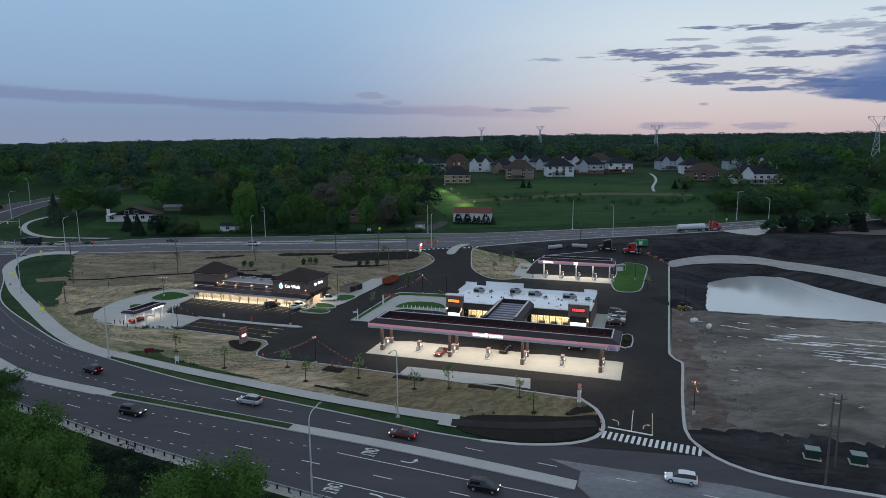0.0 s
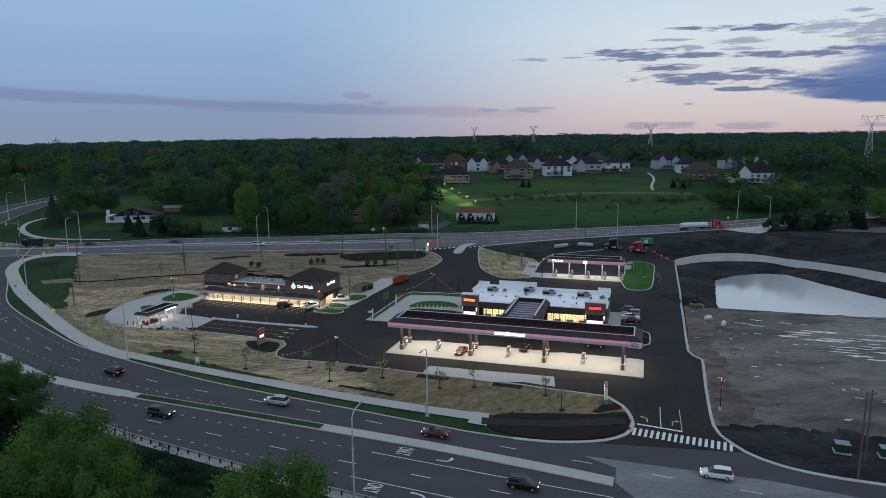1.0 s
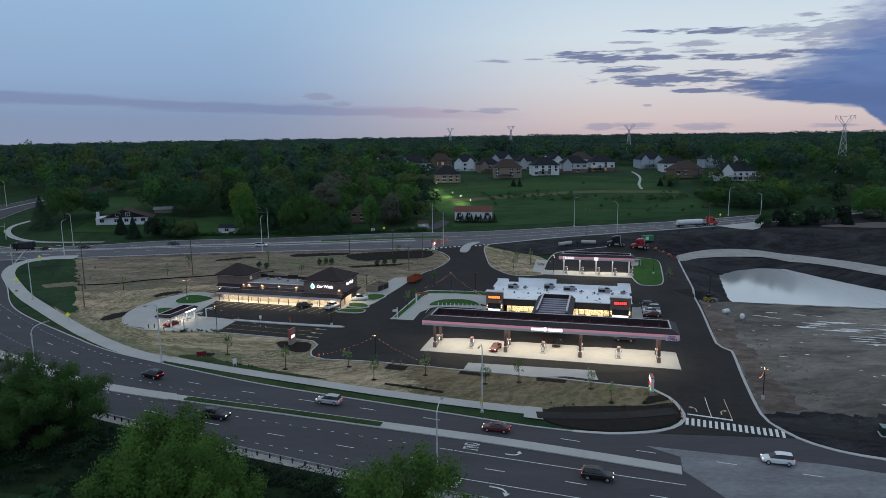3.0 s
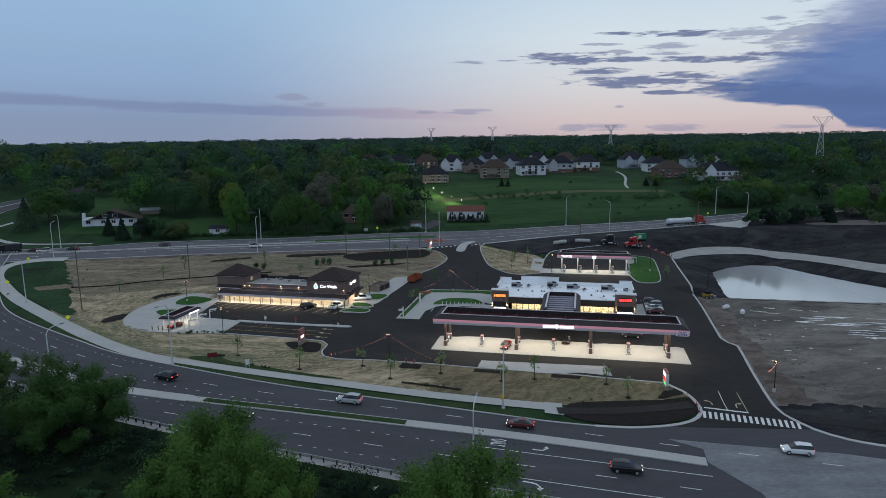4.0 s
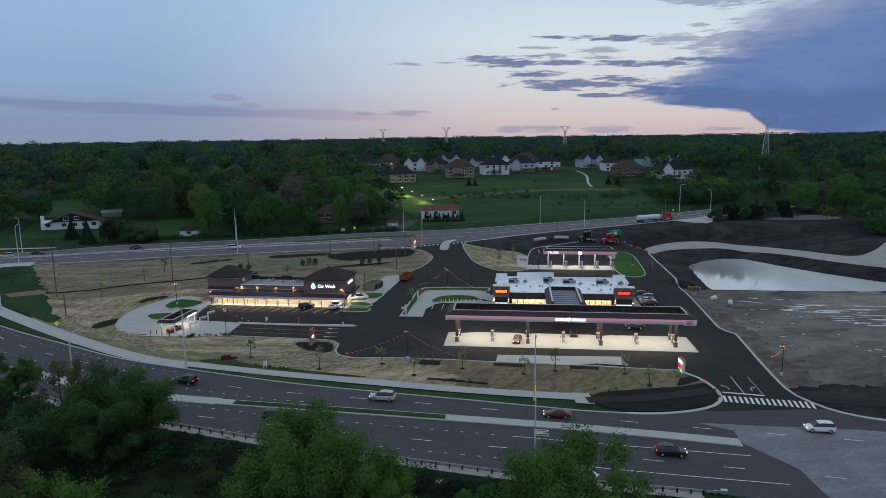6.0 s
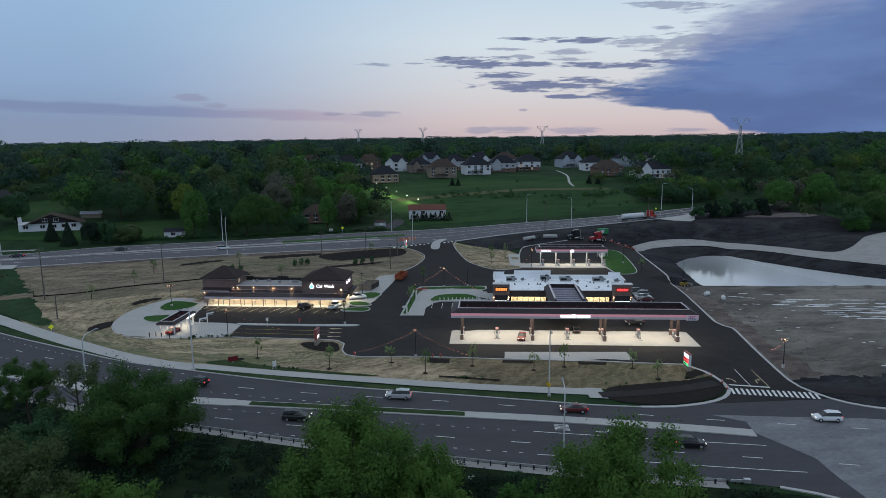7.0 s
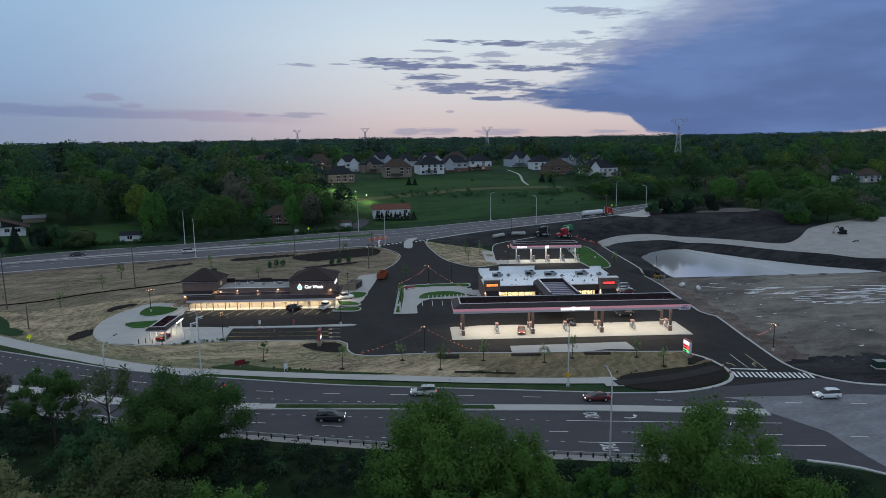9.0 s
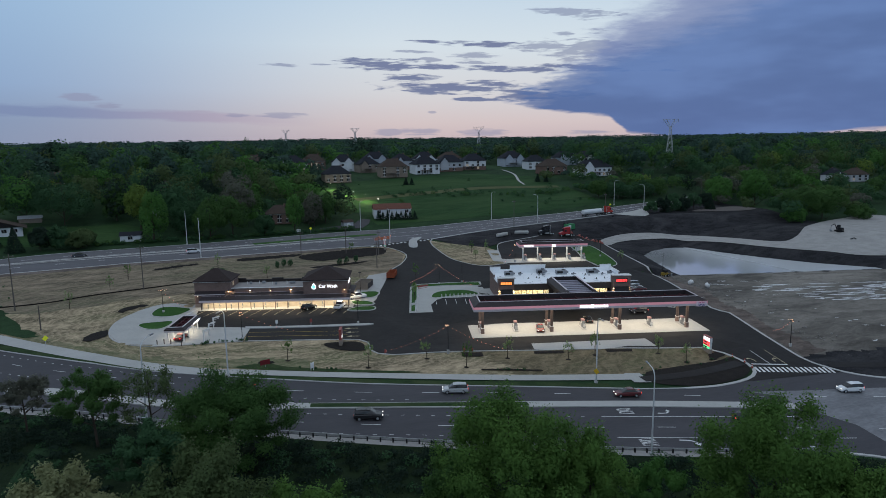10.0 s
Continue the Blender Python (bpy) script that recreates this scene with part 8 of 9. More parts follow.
def tractor(x, y, turn, colour, label):
    top = empty("truck_tractor", on_land(x, y, turn, 0.15), label, "truck", "trucks by the diesel lanes")
    part("chassis", boxes((-3.6, 3.2, -0.5, 0.5, 0.6, 0.95)), BLACK_METAL, top)
    part("cab", bevelled(boxes((-1.6, 1.2, -1.15, 1.15, 0.95, 3.5)), 0.15, 2), paint(colour), top)
    part("bonnet", loft(bmesh.new(), [(1.1, 0.95, 0.9, 0.7, 2.1), (2.6, 0.85, 0.75, 0.6, 1.75), (3.0, 0.8, 0.65, 0.55, 1.55)]), paint(colour), top)
    part("windscreen", boxes((1.19, 1.24, -0.95, 0.95, 2.2, 3.0)), GLASS_DARK, top)
    part("side_glass", boxes((0.1, 0.9, -1.17, -1.15, 2.1, 2.9)), GLASS_DARK, top)
    part("side_glass", boxes((0.1, 0.9, 1.15, 1.17, 2.1, 2.9)), GLASS_DARK, top)
    part("roof_fairing", loft(bmesh.new(), [(-1.6, 1.05, 0.9, 3.5, 4.1), (0.2, 1.0, 0.8, 3.5, 3.9), (1.0, 0.9, 0.7, 3.5, 3.58)]), paint(colour), top)
    for s in (-1, 1):
        part("exhaust_stack", tube(bmesh.new(), [(-1.8, s * 1.0, 1.0), (-1.8, s * 1.0, 4.0)], 0.08, 8), STEEL, top)
        part("fuel_tank", tube(bmesh.new(), [(-1.2, s * 0.95, 0.75), (0.4, s * 0.95, 0.75)], 0.32, 10), STEEL, top)
        for wx in (2.3, -2.2, -3.2):
            wheel(top, wx, s * 0.95, 0.5, 0.32)
    return top


tractor(56.2, 243.6, 175, (0.015, 0.015, 0.018), "black truck tractor parked by the soil bank")
tractor(65.0, 241.6, 170, (0.34, 0.02, 0.025), "red truck tractor parked by the soil bank")
tractor(108, 273.2, 14, (0.40, 0.04, 0.03), "red tractor of a tanker truck on the road")
tk = empty("tank_trailer", pose(97.5, 271.0, height(97.5, 271.0) + 0.15, 0, 0, 14), "white cylindrical tank trailer on the road", "trailer")
part("tank", tube(bmesh.new(), [(-6.3, 0, 2.2), (-6.0, 0, 2.2), (6.0, 0, 2.2), (6.3, 0, 2.2)], [0.8, 1.15, 1.15, 0.8], 20), mat("white_tank_paint", (0.66, 0.67, 0.68), 0.35, 0.1, 1.0), tk, "white polished tank")
part("frame", boxes((-6.0, 6.4, -0.5, 0.5, 0.85, 1.15)), BLACK_METAL, tk)
for wx in (-5.2, -4.0, 4.6):
    for s in (-1, 1):
        wheel(tk, wx, s * 0.95, 0.5, 0.32)
# simplified box-bodied truck where a dark tractor with flatbed trailer stands
dt = empty("dump_truck", on_land(-171, 249.5, 180, 0.15), "dark box-bodied truck in place of a tractor and flatbed trailer", "truck")
part("cab", bevelled(boxes((1.6, 3.6, -1.15, 1.15, 0.8, 3.0)), 0.15), paint((0.015, 0.015, 0.018)), dt)
part("tipper_body", bevelled(boxes((-3.8, 1.4, -1.25, 1.25, 1.1, 3.4)), 0.08), paint((0.03, 0.032, 0.035)), dt)
part("chassis", boxes((-3.8, 3.2, -0.5, 0.5, 0.6, 1.0)), BLACK_METAL, dt)
for wx in (2.6, -1.8, -2.9):
    for s in (-1, 1):
        wheel(dt, wx, s * 0.98, 0.5, 0.32)


# ---- lamps and poles ----
def street_lamp(x, y, aim, tall=13.0, reach=2.6, dz=0.1):
    top = empty("street_lamp", on_land(x, y, aim, dz), "tall pale steel street lamp with curved arm", "street lamp", "street lamps")
    part("base", bevelled(boxes((-0.28, 0.28, -0.28, 0.28, -0.2, 0.35)), 0.04), KERB, top)
    pts = [(0, 0, 0.3), (0, 0, tall * 0.5), (0, 0, tall - 1.4)] + [(reach * (1 - math.cos(a)) * 0.55, 0, tall - 1.4 + 1.3 * math.sin(a)) for a in (0.4, 0.8, 1.2, 1.57)] + [(reach, 0, tall)]
    part("pole", tube(bmesh.new(), pts, [0.15, 0.12, 0.09, 0.08, 0.075, 0.07, 0.065, 0.06], 8), mat("lamp_pole_metal", (0.60, 0.61, 0.62), 0.5, 0.1, 1.0) if "lamp_pole_metal" not in bpy.data.materials else bpy.data.materials["lamp_pole_metal"], top)
    part("lamp_head", bevelled(boxes((reach - 0.1, reach + 0.75, -0.16, 0.16, tall - 0.08, tall + 0.1)), 0.04), GREY_METAL, top)
    return top


for x, y, aim in ((-75.7, 131.9, -115), (-10.6, 108.2, -107), (-19.7, 80.9, 73), (66, 80.5, 73), (-88.0, 109.2, 62), (-134.6, 189.5, 220), (-150.1, 238.1, 90), (-159, 262, -90), (-79, 240.6, 92), (-83.6, 272.4, -88), (-10.7, 245.6, 85),
                  (-13.8, 279.8, -85), (62.7, 261.6, 100), (50, 283, -80), (125, 291.8, -75), (132, 276.5, 105), (-212, 297, 0), (-226, 332, 200), (-186, 232, 60), (-205, 268, -40)):
    street_lamp(x, y, aim)


def lamp_post(x, y, tall=6.0, lit=True):
    top = empty("lamp_post", on_land(x, y, 0, 0.05), "black lot lamp post on a concrete foot", "lamp post", "lamp posts of the lots")
    part("foot", tube(bmesh.new(), [(0, 0, -0.2), (0, 0, 0.75)], 0.3, 12), KERB, top, "round concrete foot")
    part("pole", tube(bmesh.new(), [(0, 0, 0.75), (0, 0, tall)], [0.08, 0.06], 8), BLACK_METAL, top)
    part("lamp_head", bevelled(boxes((-0.45, 0.45, -0.18, 0.18, tall, tall + 0.14)), 0.03), BLACK_METAL, top)
    return height(x, y) + 0.05 + tall


def bulb_string(a, b, n, label, material=None, sag=0.5):
    """A hanging cable with small round bulbs."""
    top = empty("string_lights", Matrix.Identity(4), label, "string lights", "strings of bulbs on the lots")
    pts = []
    for k in range(n + 1):
        s = k / n
        p = Vector(a).lerp(Vector(b), s)
        p.z -= sag * 4 * s * (1 - s)
        pts.append(p)
    part("cable", tube(bmesh.new(), pts, 0.012, 3), BLACK_METAL, top)
    me = None
    for k, p in enumerate(pts):
        if me is None:
            bm = bmesh.new()
            bmesh.ops.create_icosphere(bm, subdivisions=1, radius=0.075)
            ob = part("bulb", bm, material or GLOW_BULB_RED, top)
            me = ob.data
        else:
            ob = new("bulb", me)
            ob.parent = top
        ob.location = p


def bulb_cluster(x, y, z, n, seed):
    rng = np.random.default_rng(seed)
    top = empty("lamp_bulbs", pose(x, y, z), "cluster of warm bulbs round a lamp post", "string lights", "strings of bulbs on the lots")
    me = None
    for k in range(n):
        p = rng.normal(0, 0.35, 3)
        if me is None:
            bm = bmesh.new()
            bmesh.ops.create_icosphere(bm, subdivisions=1, radius=0.075)
            ob = part("bulb", bm, GLOW_BULB, top)
            me = ob.data
        else:
            ob = new("bulb", me)
            ob.parent = top
        ob.location = (p[0], p[1], p[2] * 0.5)


def strings(x, y, ends, n, seed, lit=4):
    z = lamp_post(x, y)
    bulb_cluster(x, y, z + 0.1, lit, seed)
    for ex, ey in ends:
        bulb_string((x, y, z), (ex, ey, height(ex, ey) + 0.8), n, "hanging string of small red-orange bulbs")


strings(-30.9, 133.2, [(-43.5, 136.6), (-19.5, 130.2)], 13, 1, 5)
strings(-11.0, 191.3, [(-19.5, 194.0), (-2.5, 186.5)], 13, 2, 5)
strings(-89.0, 187.0, [(-84.0, 190.5)], 6, 3, 7)
strings(-71.5, 156.6, [(-60.0, 158.5)], 9, 4, 4)
strings(42.9, 111.6, [(46.5, 119.5)], 9, 5, 5)
strings(24.5, 209.5, [(20.5, 209)], 4, 6, 4)
lamp_post(-43.8, 161.2)
lamp_post(-3.7, 190.6)
lamp_post(64.6, 180.4, 7.0)
lamp_post(57.0, 205.0, 6.5)
lamp_post(-36.5, 188.5, 6.5)


def wood_pole(x, y, tall, arm=True):
    top = empty("utility_pole", on_land(x, y, 20), "weathered wooden utility pole", "utility pole", "utility poles")
    part("pole", tube(bmesh.new(), [(0, 0, -0.3), (0, 0, tall)], [0.17, 0.11], 8), WOOD_POLE, top)
    if arm:
        part("cross_arm", boxes((-1.1, 1.1, -0.06, 0.06, tall - 0.8, tall - 0.65)), WOOD_POLE, top)
        for s in (-0.95, 0, 0.95):
            part("insulator", tube(bmesh.new(), [(s, 0, tall - 0.65), (s, 0, tall - 0.4)], 0.05, 6), GREY_METAL, top)


for x, y, tall, arm in ((54.6, 89.9, 14, False), (58.6, 94.6, 12, True), (-124.8, 200.5, 15, True), (-95.1, 211, 13, True), (-115.3, 180.5, 6, False), (-24, 216, 9, True), (-19, 232, 9, True), (-30, 236, 10, True), (-46, 236, 9, True), (49, 258, 12, True), (108.5, 276, 10, True), (190, 300, 12, True), (-40, 283, 9, True)):
    wood_pole(x, y, tall, arm)

# guardrail along the street's south side
rail_line = [p for p in smooth_line(STREET_S, 1.9) if -112 < p[0] < 4.2]
gr = empty("guardrail", Matrix.Identity(4), "steel guardrail with dark posts along the street", "guardrail")
rl = offset_line(rail_line, -0.5)
bm = ribbon(bmesh.new(), rl, -0.05, 0.05, 0.42, 0.78)
bmesh.ops.recalc_face_normals(bm, faces=bm.faces[:])
part("rail", bm, mat("weathered_rail_steel", (0.46, 0.46, 0.46), 0.5, 0.25, 1.0, metal=0.3), gr, "long steel beam")
post_mesh = None
for (x, y) in offset_line(rail_line, -0.72):
    if post_mesh is None:
        ob = part("post", boxes((-0.09, 0.09, -0.1, 0.1, -0.2, 0.74)), BLACK_METAL, gr, "dark rail post")
        post_mesh = ob.data
    else:
        ob = new("post", post_mesh)
        ob.parent = gr
    ob.location = (x, y, height(x, y))
bm = ribbon(bmesh.new(), rail_line, -1.8, -0.1, 0.09, None)
tagged(part("gravel_shoulder", bm, GRAVEL), "pale gravel shoulder under the guardrail", "shoulder", "", "structure")


# ---- signs and small things ----
def price_sign(x, y, turn, w, tall, label, digits=True, z=None):
    top = empty("price_sign", on_land(x, y, turn, 0.1), label, "sign")
    part("plinth", bevelled(boxes((-w / 2 - 0.1, w / 2 + 0.1, -0.35, 0.35, -0.3, 0.9 if digits else 1.3)), 0.04), STONE, top, "tan masonry plinth")
    part("cabinet", bevelled(boxes((-w / 2, w / 2, -0.28, 0.28, 0.9, tall)), 0.04), WHITE_TRIM if digits else RED_PLASTIC, top)
    part("cap", bevelled(boxes((-w / 2 - 0.05, w / 2 + 0.05, -0.32, 0.32, tall, tall + 0.18)), 0.03), RED_PLASTIC, top)
    for s in (-1, 1):
        y0, y1 = (0.285, 0.30) if s > 0 else (-0.30, -0.285)
        h = tall - 0.9
        part("header_panel", boxes((-w / 2 + 0.1, w / 2 - 0.1, y0, y1, 0.9 + h * 0.68, tall - 0.1)), PUMP_PINK if not digits else GLOW_WHITE, top, "header panel")
        if digits:
            for k, mtl in enumerate((GLOW_RED, GLOW_RED, GLOW_GREEN)):
                z0 = 0.95 + h * 0.65 * (2 - k) / 3
                part("price_panel", boxes((-w / 2 + 0.1, w / 2 - 0.1, y0, y1, z0, z0 + h * 0.19)), mtl, top, "lit price bars")
                part("price_bar", boxes((-w * 0.1, w / 2 - 0.2, y1 if s > 0 else y0 - 0.012, (y1 + 0.012) if s > 0 else y0, z0 + 0.06, z0 + h * 0.13)), BLACK_METAL, top)
        else:
            part("message_panel", boxes((-w / 2 + 0.3, w / 2 - 0.55, y0, y1, 1.6, 0.9 + h * 0.5)), GLOW_WHITE, top, "white lit message panel")
    return top


price_sign(22.9, 115.4, 78, 2.6, 3.4, "lit price sign with coloured digits")
price_sign(-51.2, 146.6, 72, 2.5, 3.5, "red and white lit wash sign on a plinth", False)
for pts in ([(2.4, 123.9), (8.2, 122.3), (7.5, 120.9), (1.8, 122.4)], [(-28.2, 132.4), (-24.0, 131.2), (-24.6, 128.6), (-29.0, 129.8)], [(-13.0, 128.2), (-6.7, 126.3), (-7.3, 124.9), (-13.6, 126.6)], [(-28.4, 121.7), (-22.2, 119.5), (-17.0, 117.3), (-17.3, 116.6), (-22.5, 118.7), (-28.6, 120.9)]):
    raked = random.Random(int(abs(pts[0][0]) * 10))
    rim = [(a[0] + (b[0] - a[0]) * k / 6 + raked.uniform(-0.1, 0.1), a[1] + (b[1] - a[1]) * k / 6 + raked.uniform(-0.1, 0.1)) for a, b in zip(pts, pts[1:] + pts[:1]) for k in range(6)]
    sheet("mulch_bed", rim, 0.175, MULCH, "straight-edged dark mulch bed in the front lawn", "bed", cell=3)
price_sign(-14.6, 239.4, 75, 2.6, 3.8, "lit price sign at the back drive")
sheet("mulch_bed", smooth_line([(-54.6, 148.2), (-47.6, 147.4), (-46.5, 144), (-47.0, 140.6), (-50.6, 141.2), (-54.0, 144.6)], 1.5, True), 0.17, MULCH, "dark mulch bed round the sign", "bed", cell=3)
for pts in ([(-69.8, 139.4), (-66.4, 138.4), (-66.8, 137.4), (-70, 138.2)],
            [(-103.5, 166), (-100.5, 169), (-100.6, 174), (-103.2, 173), (-105, 169)], [(-99, 189), (-96, 192.5), (-93, 194.5), (-95, 196), (-99.5, 192.4)], [(-154, 224.5), (-145, 226.4), (-145, 227.6), (-154, 226.2)], [(-92, 229.6), (-84.4, 232.0), (-79.4, 233.4), (-80, 234.4), (-86, 233.2), (-93, 231.0)],
            [(-66, 234.4), (-48, 236.2), (-48, 238.6), (-66, 237)], [(-45.4, 237), (-17.2, 241), (-17, 233), (-30, 230.5), (-42.3, 229.6)], [(-44, 222.6), (-27, 225.2), (-26.4, 223.8), (-42, 221.2)], [(19.8, 110.8), (25, 112.5), (25.2, 115), (21, 113.2)]):
    jag = random.Random(len(pts) * 31 + int(abs(pts[0][0]) * 7))
    sheet("mulch_bed", [(a + jag.uniform(-0.35, 0.35), c + jag.uniform(-0.35, 0.35)) for a, c in smooth_line(pts, 0.9, True)], 0.175, MULCH, "dark mulch and freshly dug soil in straw", "bed", cell=3)

for k, (x, y) in enumerate(((-63.9, 138.4), (-49.5, 129.1), (-36.5, 131.0), (-30.8, 123.5), (-20.4, 125.9), (-8.6, 121.2), (-1.7, 121.7), (11.9, 118.1), (14.0, 111.8), (-16, 199), (-104, 213), (-112, 198), (-100, 222), (-60, 214), (-74, 228), (15, 226), (12, 216), (19, 222), (-28, 236.4), (57.8, 194.0), (-24.3, 176), (-22, 182))):
    tree("sapling", x, y, 4.7 + 0.7 * math.sin(k * 2.3), 1.15, 0.9, 620, 0.17, YOUNG_LEAF if k % 3 else LEAF[10], "young green sapling in a mulch ring", 300 + k, "saplings on the lawns", 26, "sapling", limbs=5, spread=0.19)
    if k < 9:
        sheet("mulch_bed", [(x + 0.55 * math.cos(a * math.tau / 10), y + 0.55 * math.sin(a * math.tau / 10)) for a in range(10)], 0.13, MULCH, "dark mulch ring under a sapling", "bed", cell=3)
for k, (x, y) in enumerate(((-55.6, 225.1), (-53.4, 225.2), (-51.3, 225.3), (-35.3, 223.1), (-32.4, 223.9), (-29.1, 224.6), (-73.1, 221), (-76, 221.5))):
    tree("small_evergreen", x, y, 2.6, 0.8, -0.1, 650, 0.24, LEAF[0], "small dark oval evergreen on the lawn", 340 + k, "evergreens on the lawn", 7, "evergreen", limbs=2, spread=0.6)
rng = np.random.default_rng(14)
qs = []
for k in range(150):
    if k < 60:
        if k % 4:
            continue
        x, r = (rng.uniform(-62.5, -55.5) if k < 32 else rng.uniform(-28.2, -17.2)), rng.uniform(0.15, 0.35)
        y = 132.6 - 0.42 * (x + 62) if k < 32 else 121.2 - 0.4 * (x + 28.2)
    elif k < 90:
        if k % 3:
            continue
        x, y, r = rng.uniform(2, 25), rng.uniform(109.5, 111.5), rng.uniform(0.2, 0.45)
    elif k < 110:
        x, y, r = rng.uniform(-82, -70), 156 + rng.uniform(-0.8, 0.2), rng.uniform(0.25, 0.5)
    else:
        if k % 4:
            continue
        x, y, r = rng.uniform(-150, -128), rng.uniform(196, 230), rng.uniform(0.25, 0.6)
    p, n = crown_points(rng, 40, r, r, 5, 0.6)
    p += (x, y, height(x, y) + 0.15 + r * 0.6)
    qs.append(leaf_quads(rng, p, n, 0.22))
tagged(new("low_shrubs", quads_mesh("low_shrubs", np.concatenate(qs), [LEAF[0]])), "low dark shrubs planted along the path", "shrubs", "", "stuff")

# puddles and pale patches on the muddy field
rng = np.random.default_rng(31)
# near-white base stands in for bright sky mirrored in the water
PUDDLE = mat("puddle_water_sky_sheen", (0.80, 0.79, 0.77), 0.35, 0.35, 1.6, spec=0.5, metal=0.25)
qs = bmesh.new()
pools = []
for row in range(11):
    off = 0.4 + 2.0 * row + rng.normal(0, 0.15)
    along = (5, 1, 0, -1, 2, 5, 8, 8, 7, 9, 12)[row] + rng.uniform(0, 2)
    while along < 75:
        l = rng.uniform(1.2, 6.5)
        if rng.random() < 0.8:
            pools.append((76 + 0.956 * (along + l) - 0.293 * off, 157 - 0.293 * (along + l) - 0.956 * off, l, rng.uniform(0.34, 0.85), -17 + rng.normal(0, 1.2)))
            if rng.random() < 0.45:
                pools.append((76 + 0.956 * (along + l) - 0.293 * (off + 0.8), 157 - 0.293 * (along + l) - 0.956 * (off + 0.8), l * rng.uniform(0.4, 0.9), rng.uniform(0.12, 0.3), -17 + rng.normal(0, 1.2)))
        along += 2 * l + rng.uniform(0.4, 4.5) * (1.8 if row in (1, 9, 10) else 1.0)
for x, y, l, w in ((69.6, 161.6, 2.2, 0.45), (72.2, 159.4, 1.8, 0.4), (74.4, 164.6, 1.5, 0.5), (80.5, 161.8, 1.6, 0.4), (84.5, 160.2, 1.2, 0.35), (69.2, 152.6, 1.0, 0.3)):
    pools.append((x, y, l, w, -28))
while len(pools) < 120:
    x, y = rng.uniform(50, 80), rng.uniform(106, 172)
    if x > 50 + 0.27 * (y - 140):
        pools.append((x, y, rng.uniform(0.2, 0.9), rng.uniform(0.1, 0.35), -15 + rng.normal(0, 12)))
for x, y, l, w, turned in pools:
    t = radians(turned)
    side = []
    for a in range(10):
        q = -l + 2 * l * a / 9
        f = w * math.sqrt(max(0.03, 1 - (q / l) ** 2))
        m = rng.normal(0, 0.25 * w)
        side.append((q, m + f * rng.uniform(0.3, 1.2), m - f * rng.uniform(0.3, 1.2)))
    pts = []
    for ex, ey in [(q, u) for q, u, v in side] + [(q, v) for q, u, v in side[::-1]]:
        px, py = x + ex * math.cos(t) - ey * math.sin(t), y + ex * math.sin(t) + ey * math.cos(t)
        pts.append(qs.verts.new((px, py, height(px, py) + 0.165)))
    qs.faces.new(pts[::-1])
bmesh.ops.triangulate(qs, faces=qs.faces[:])
tagged(part("puddles", qs, PUDDLE), "wet patches and puddles in the mud, sky sheen in their pale colour", "puddle", "", "stuff")
rng = np.random.default_rng(32)
bm = bmesh.new()
for k in range(420):
    s = rng.uniform(0, 1)
    x, y = 49 + 14 * s + abs(rng.normal(0, 3.5)), 104 + 74 * s + rng.normal(0, 4)
    if x < 42 + (y - 104) * 0.27 + 2 or y < 102:
        continue
    r = 0.05 + 0.36 * rng.random() ** 3
    bmesh.ops.create_icosphere(bm, subdivisions=1, radius=r, matrix=pose(x, y, height(x, y) + 0.15, *rng.uniform(0, 360, 3)) @ Matrix.Diagonal((1, 1, 0.6, 1)))
tagged(part("rubble", bm, mat("broken_concrete", (0.26, 0.24, 0.22), 0.9, 0.4, 2.0, island=0.5)), "scattered broken concrete and stones", "rubble", "", "stuff")
bm = bmesh.new()
rng = np.random.default_rng(33)
for k in range(300):
    x, y = rng.uniform(8, 190), rng.uniform(228, 285)
    lo = float(np.interp(x, [5, 31, 53, 66, 80, 104, 120, 140, 190], [250, 238, 244, 248, 244, 250, 246, 222, 244]))
    hi = float(np.interp(x, [p[0] for p in BACK_S], [p[1] for p in BACK_S])) - 2
    if not lo < y < hi:
        continue
    r = 0.1 + 0.5 * rng.random() ** 2
    bmesh.ops.create_icosphere(bm, subdivisions=1, radius=r, matrix=pose(x, y, height(x, y) + 0.05, *rng.uniform(0, 360, 3)) @ Matrix.Diagonal((1.5, 1, 0.6, 1)))
tagged(part("soil_clods", bm, SOIL), "clods on the black soil bank", "clods", "", "stuff")


def gas_tank(x, y, turn):
    top = empty("gas_tank", on_land(x, y, turn, 0.1), "white horizontal gas tank on feet", "tank", "white tanks on the mud")
    part("shell", tube(bmesh.new(), [(-1.0, 0, 0.85), (-0.8, 0, 0.85), (0.8, 0, 0.85), (1.0, 0, 0.85)], [0.35, 0.6, 0.6, 0.35], 14), WHITE_TRIM, top)
    part("dome", tube(bmesh.new(), [(0, 0, 1.4), (0, 0, 1.65)], 0.18, 10), WHITE_TRIM, top)
    for s in (-0.6, 0.6):
        part("foot", boxes((s - 0.1, s + 0.1, -0.4, 0.4, 0, 0.4)), GREY_METAL, top)


gas_tank(63.2, 158.6, 60), gas_tank(61.2, 163.4, 20)
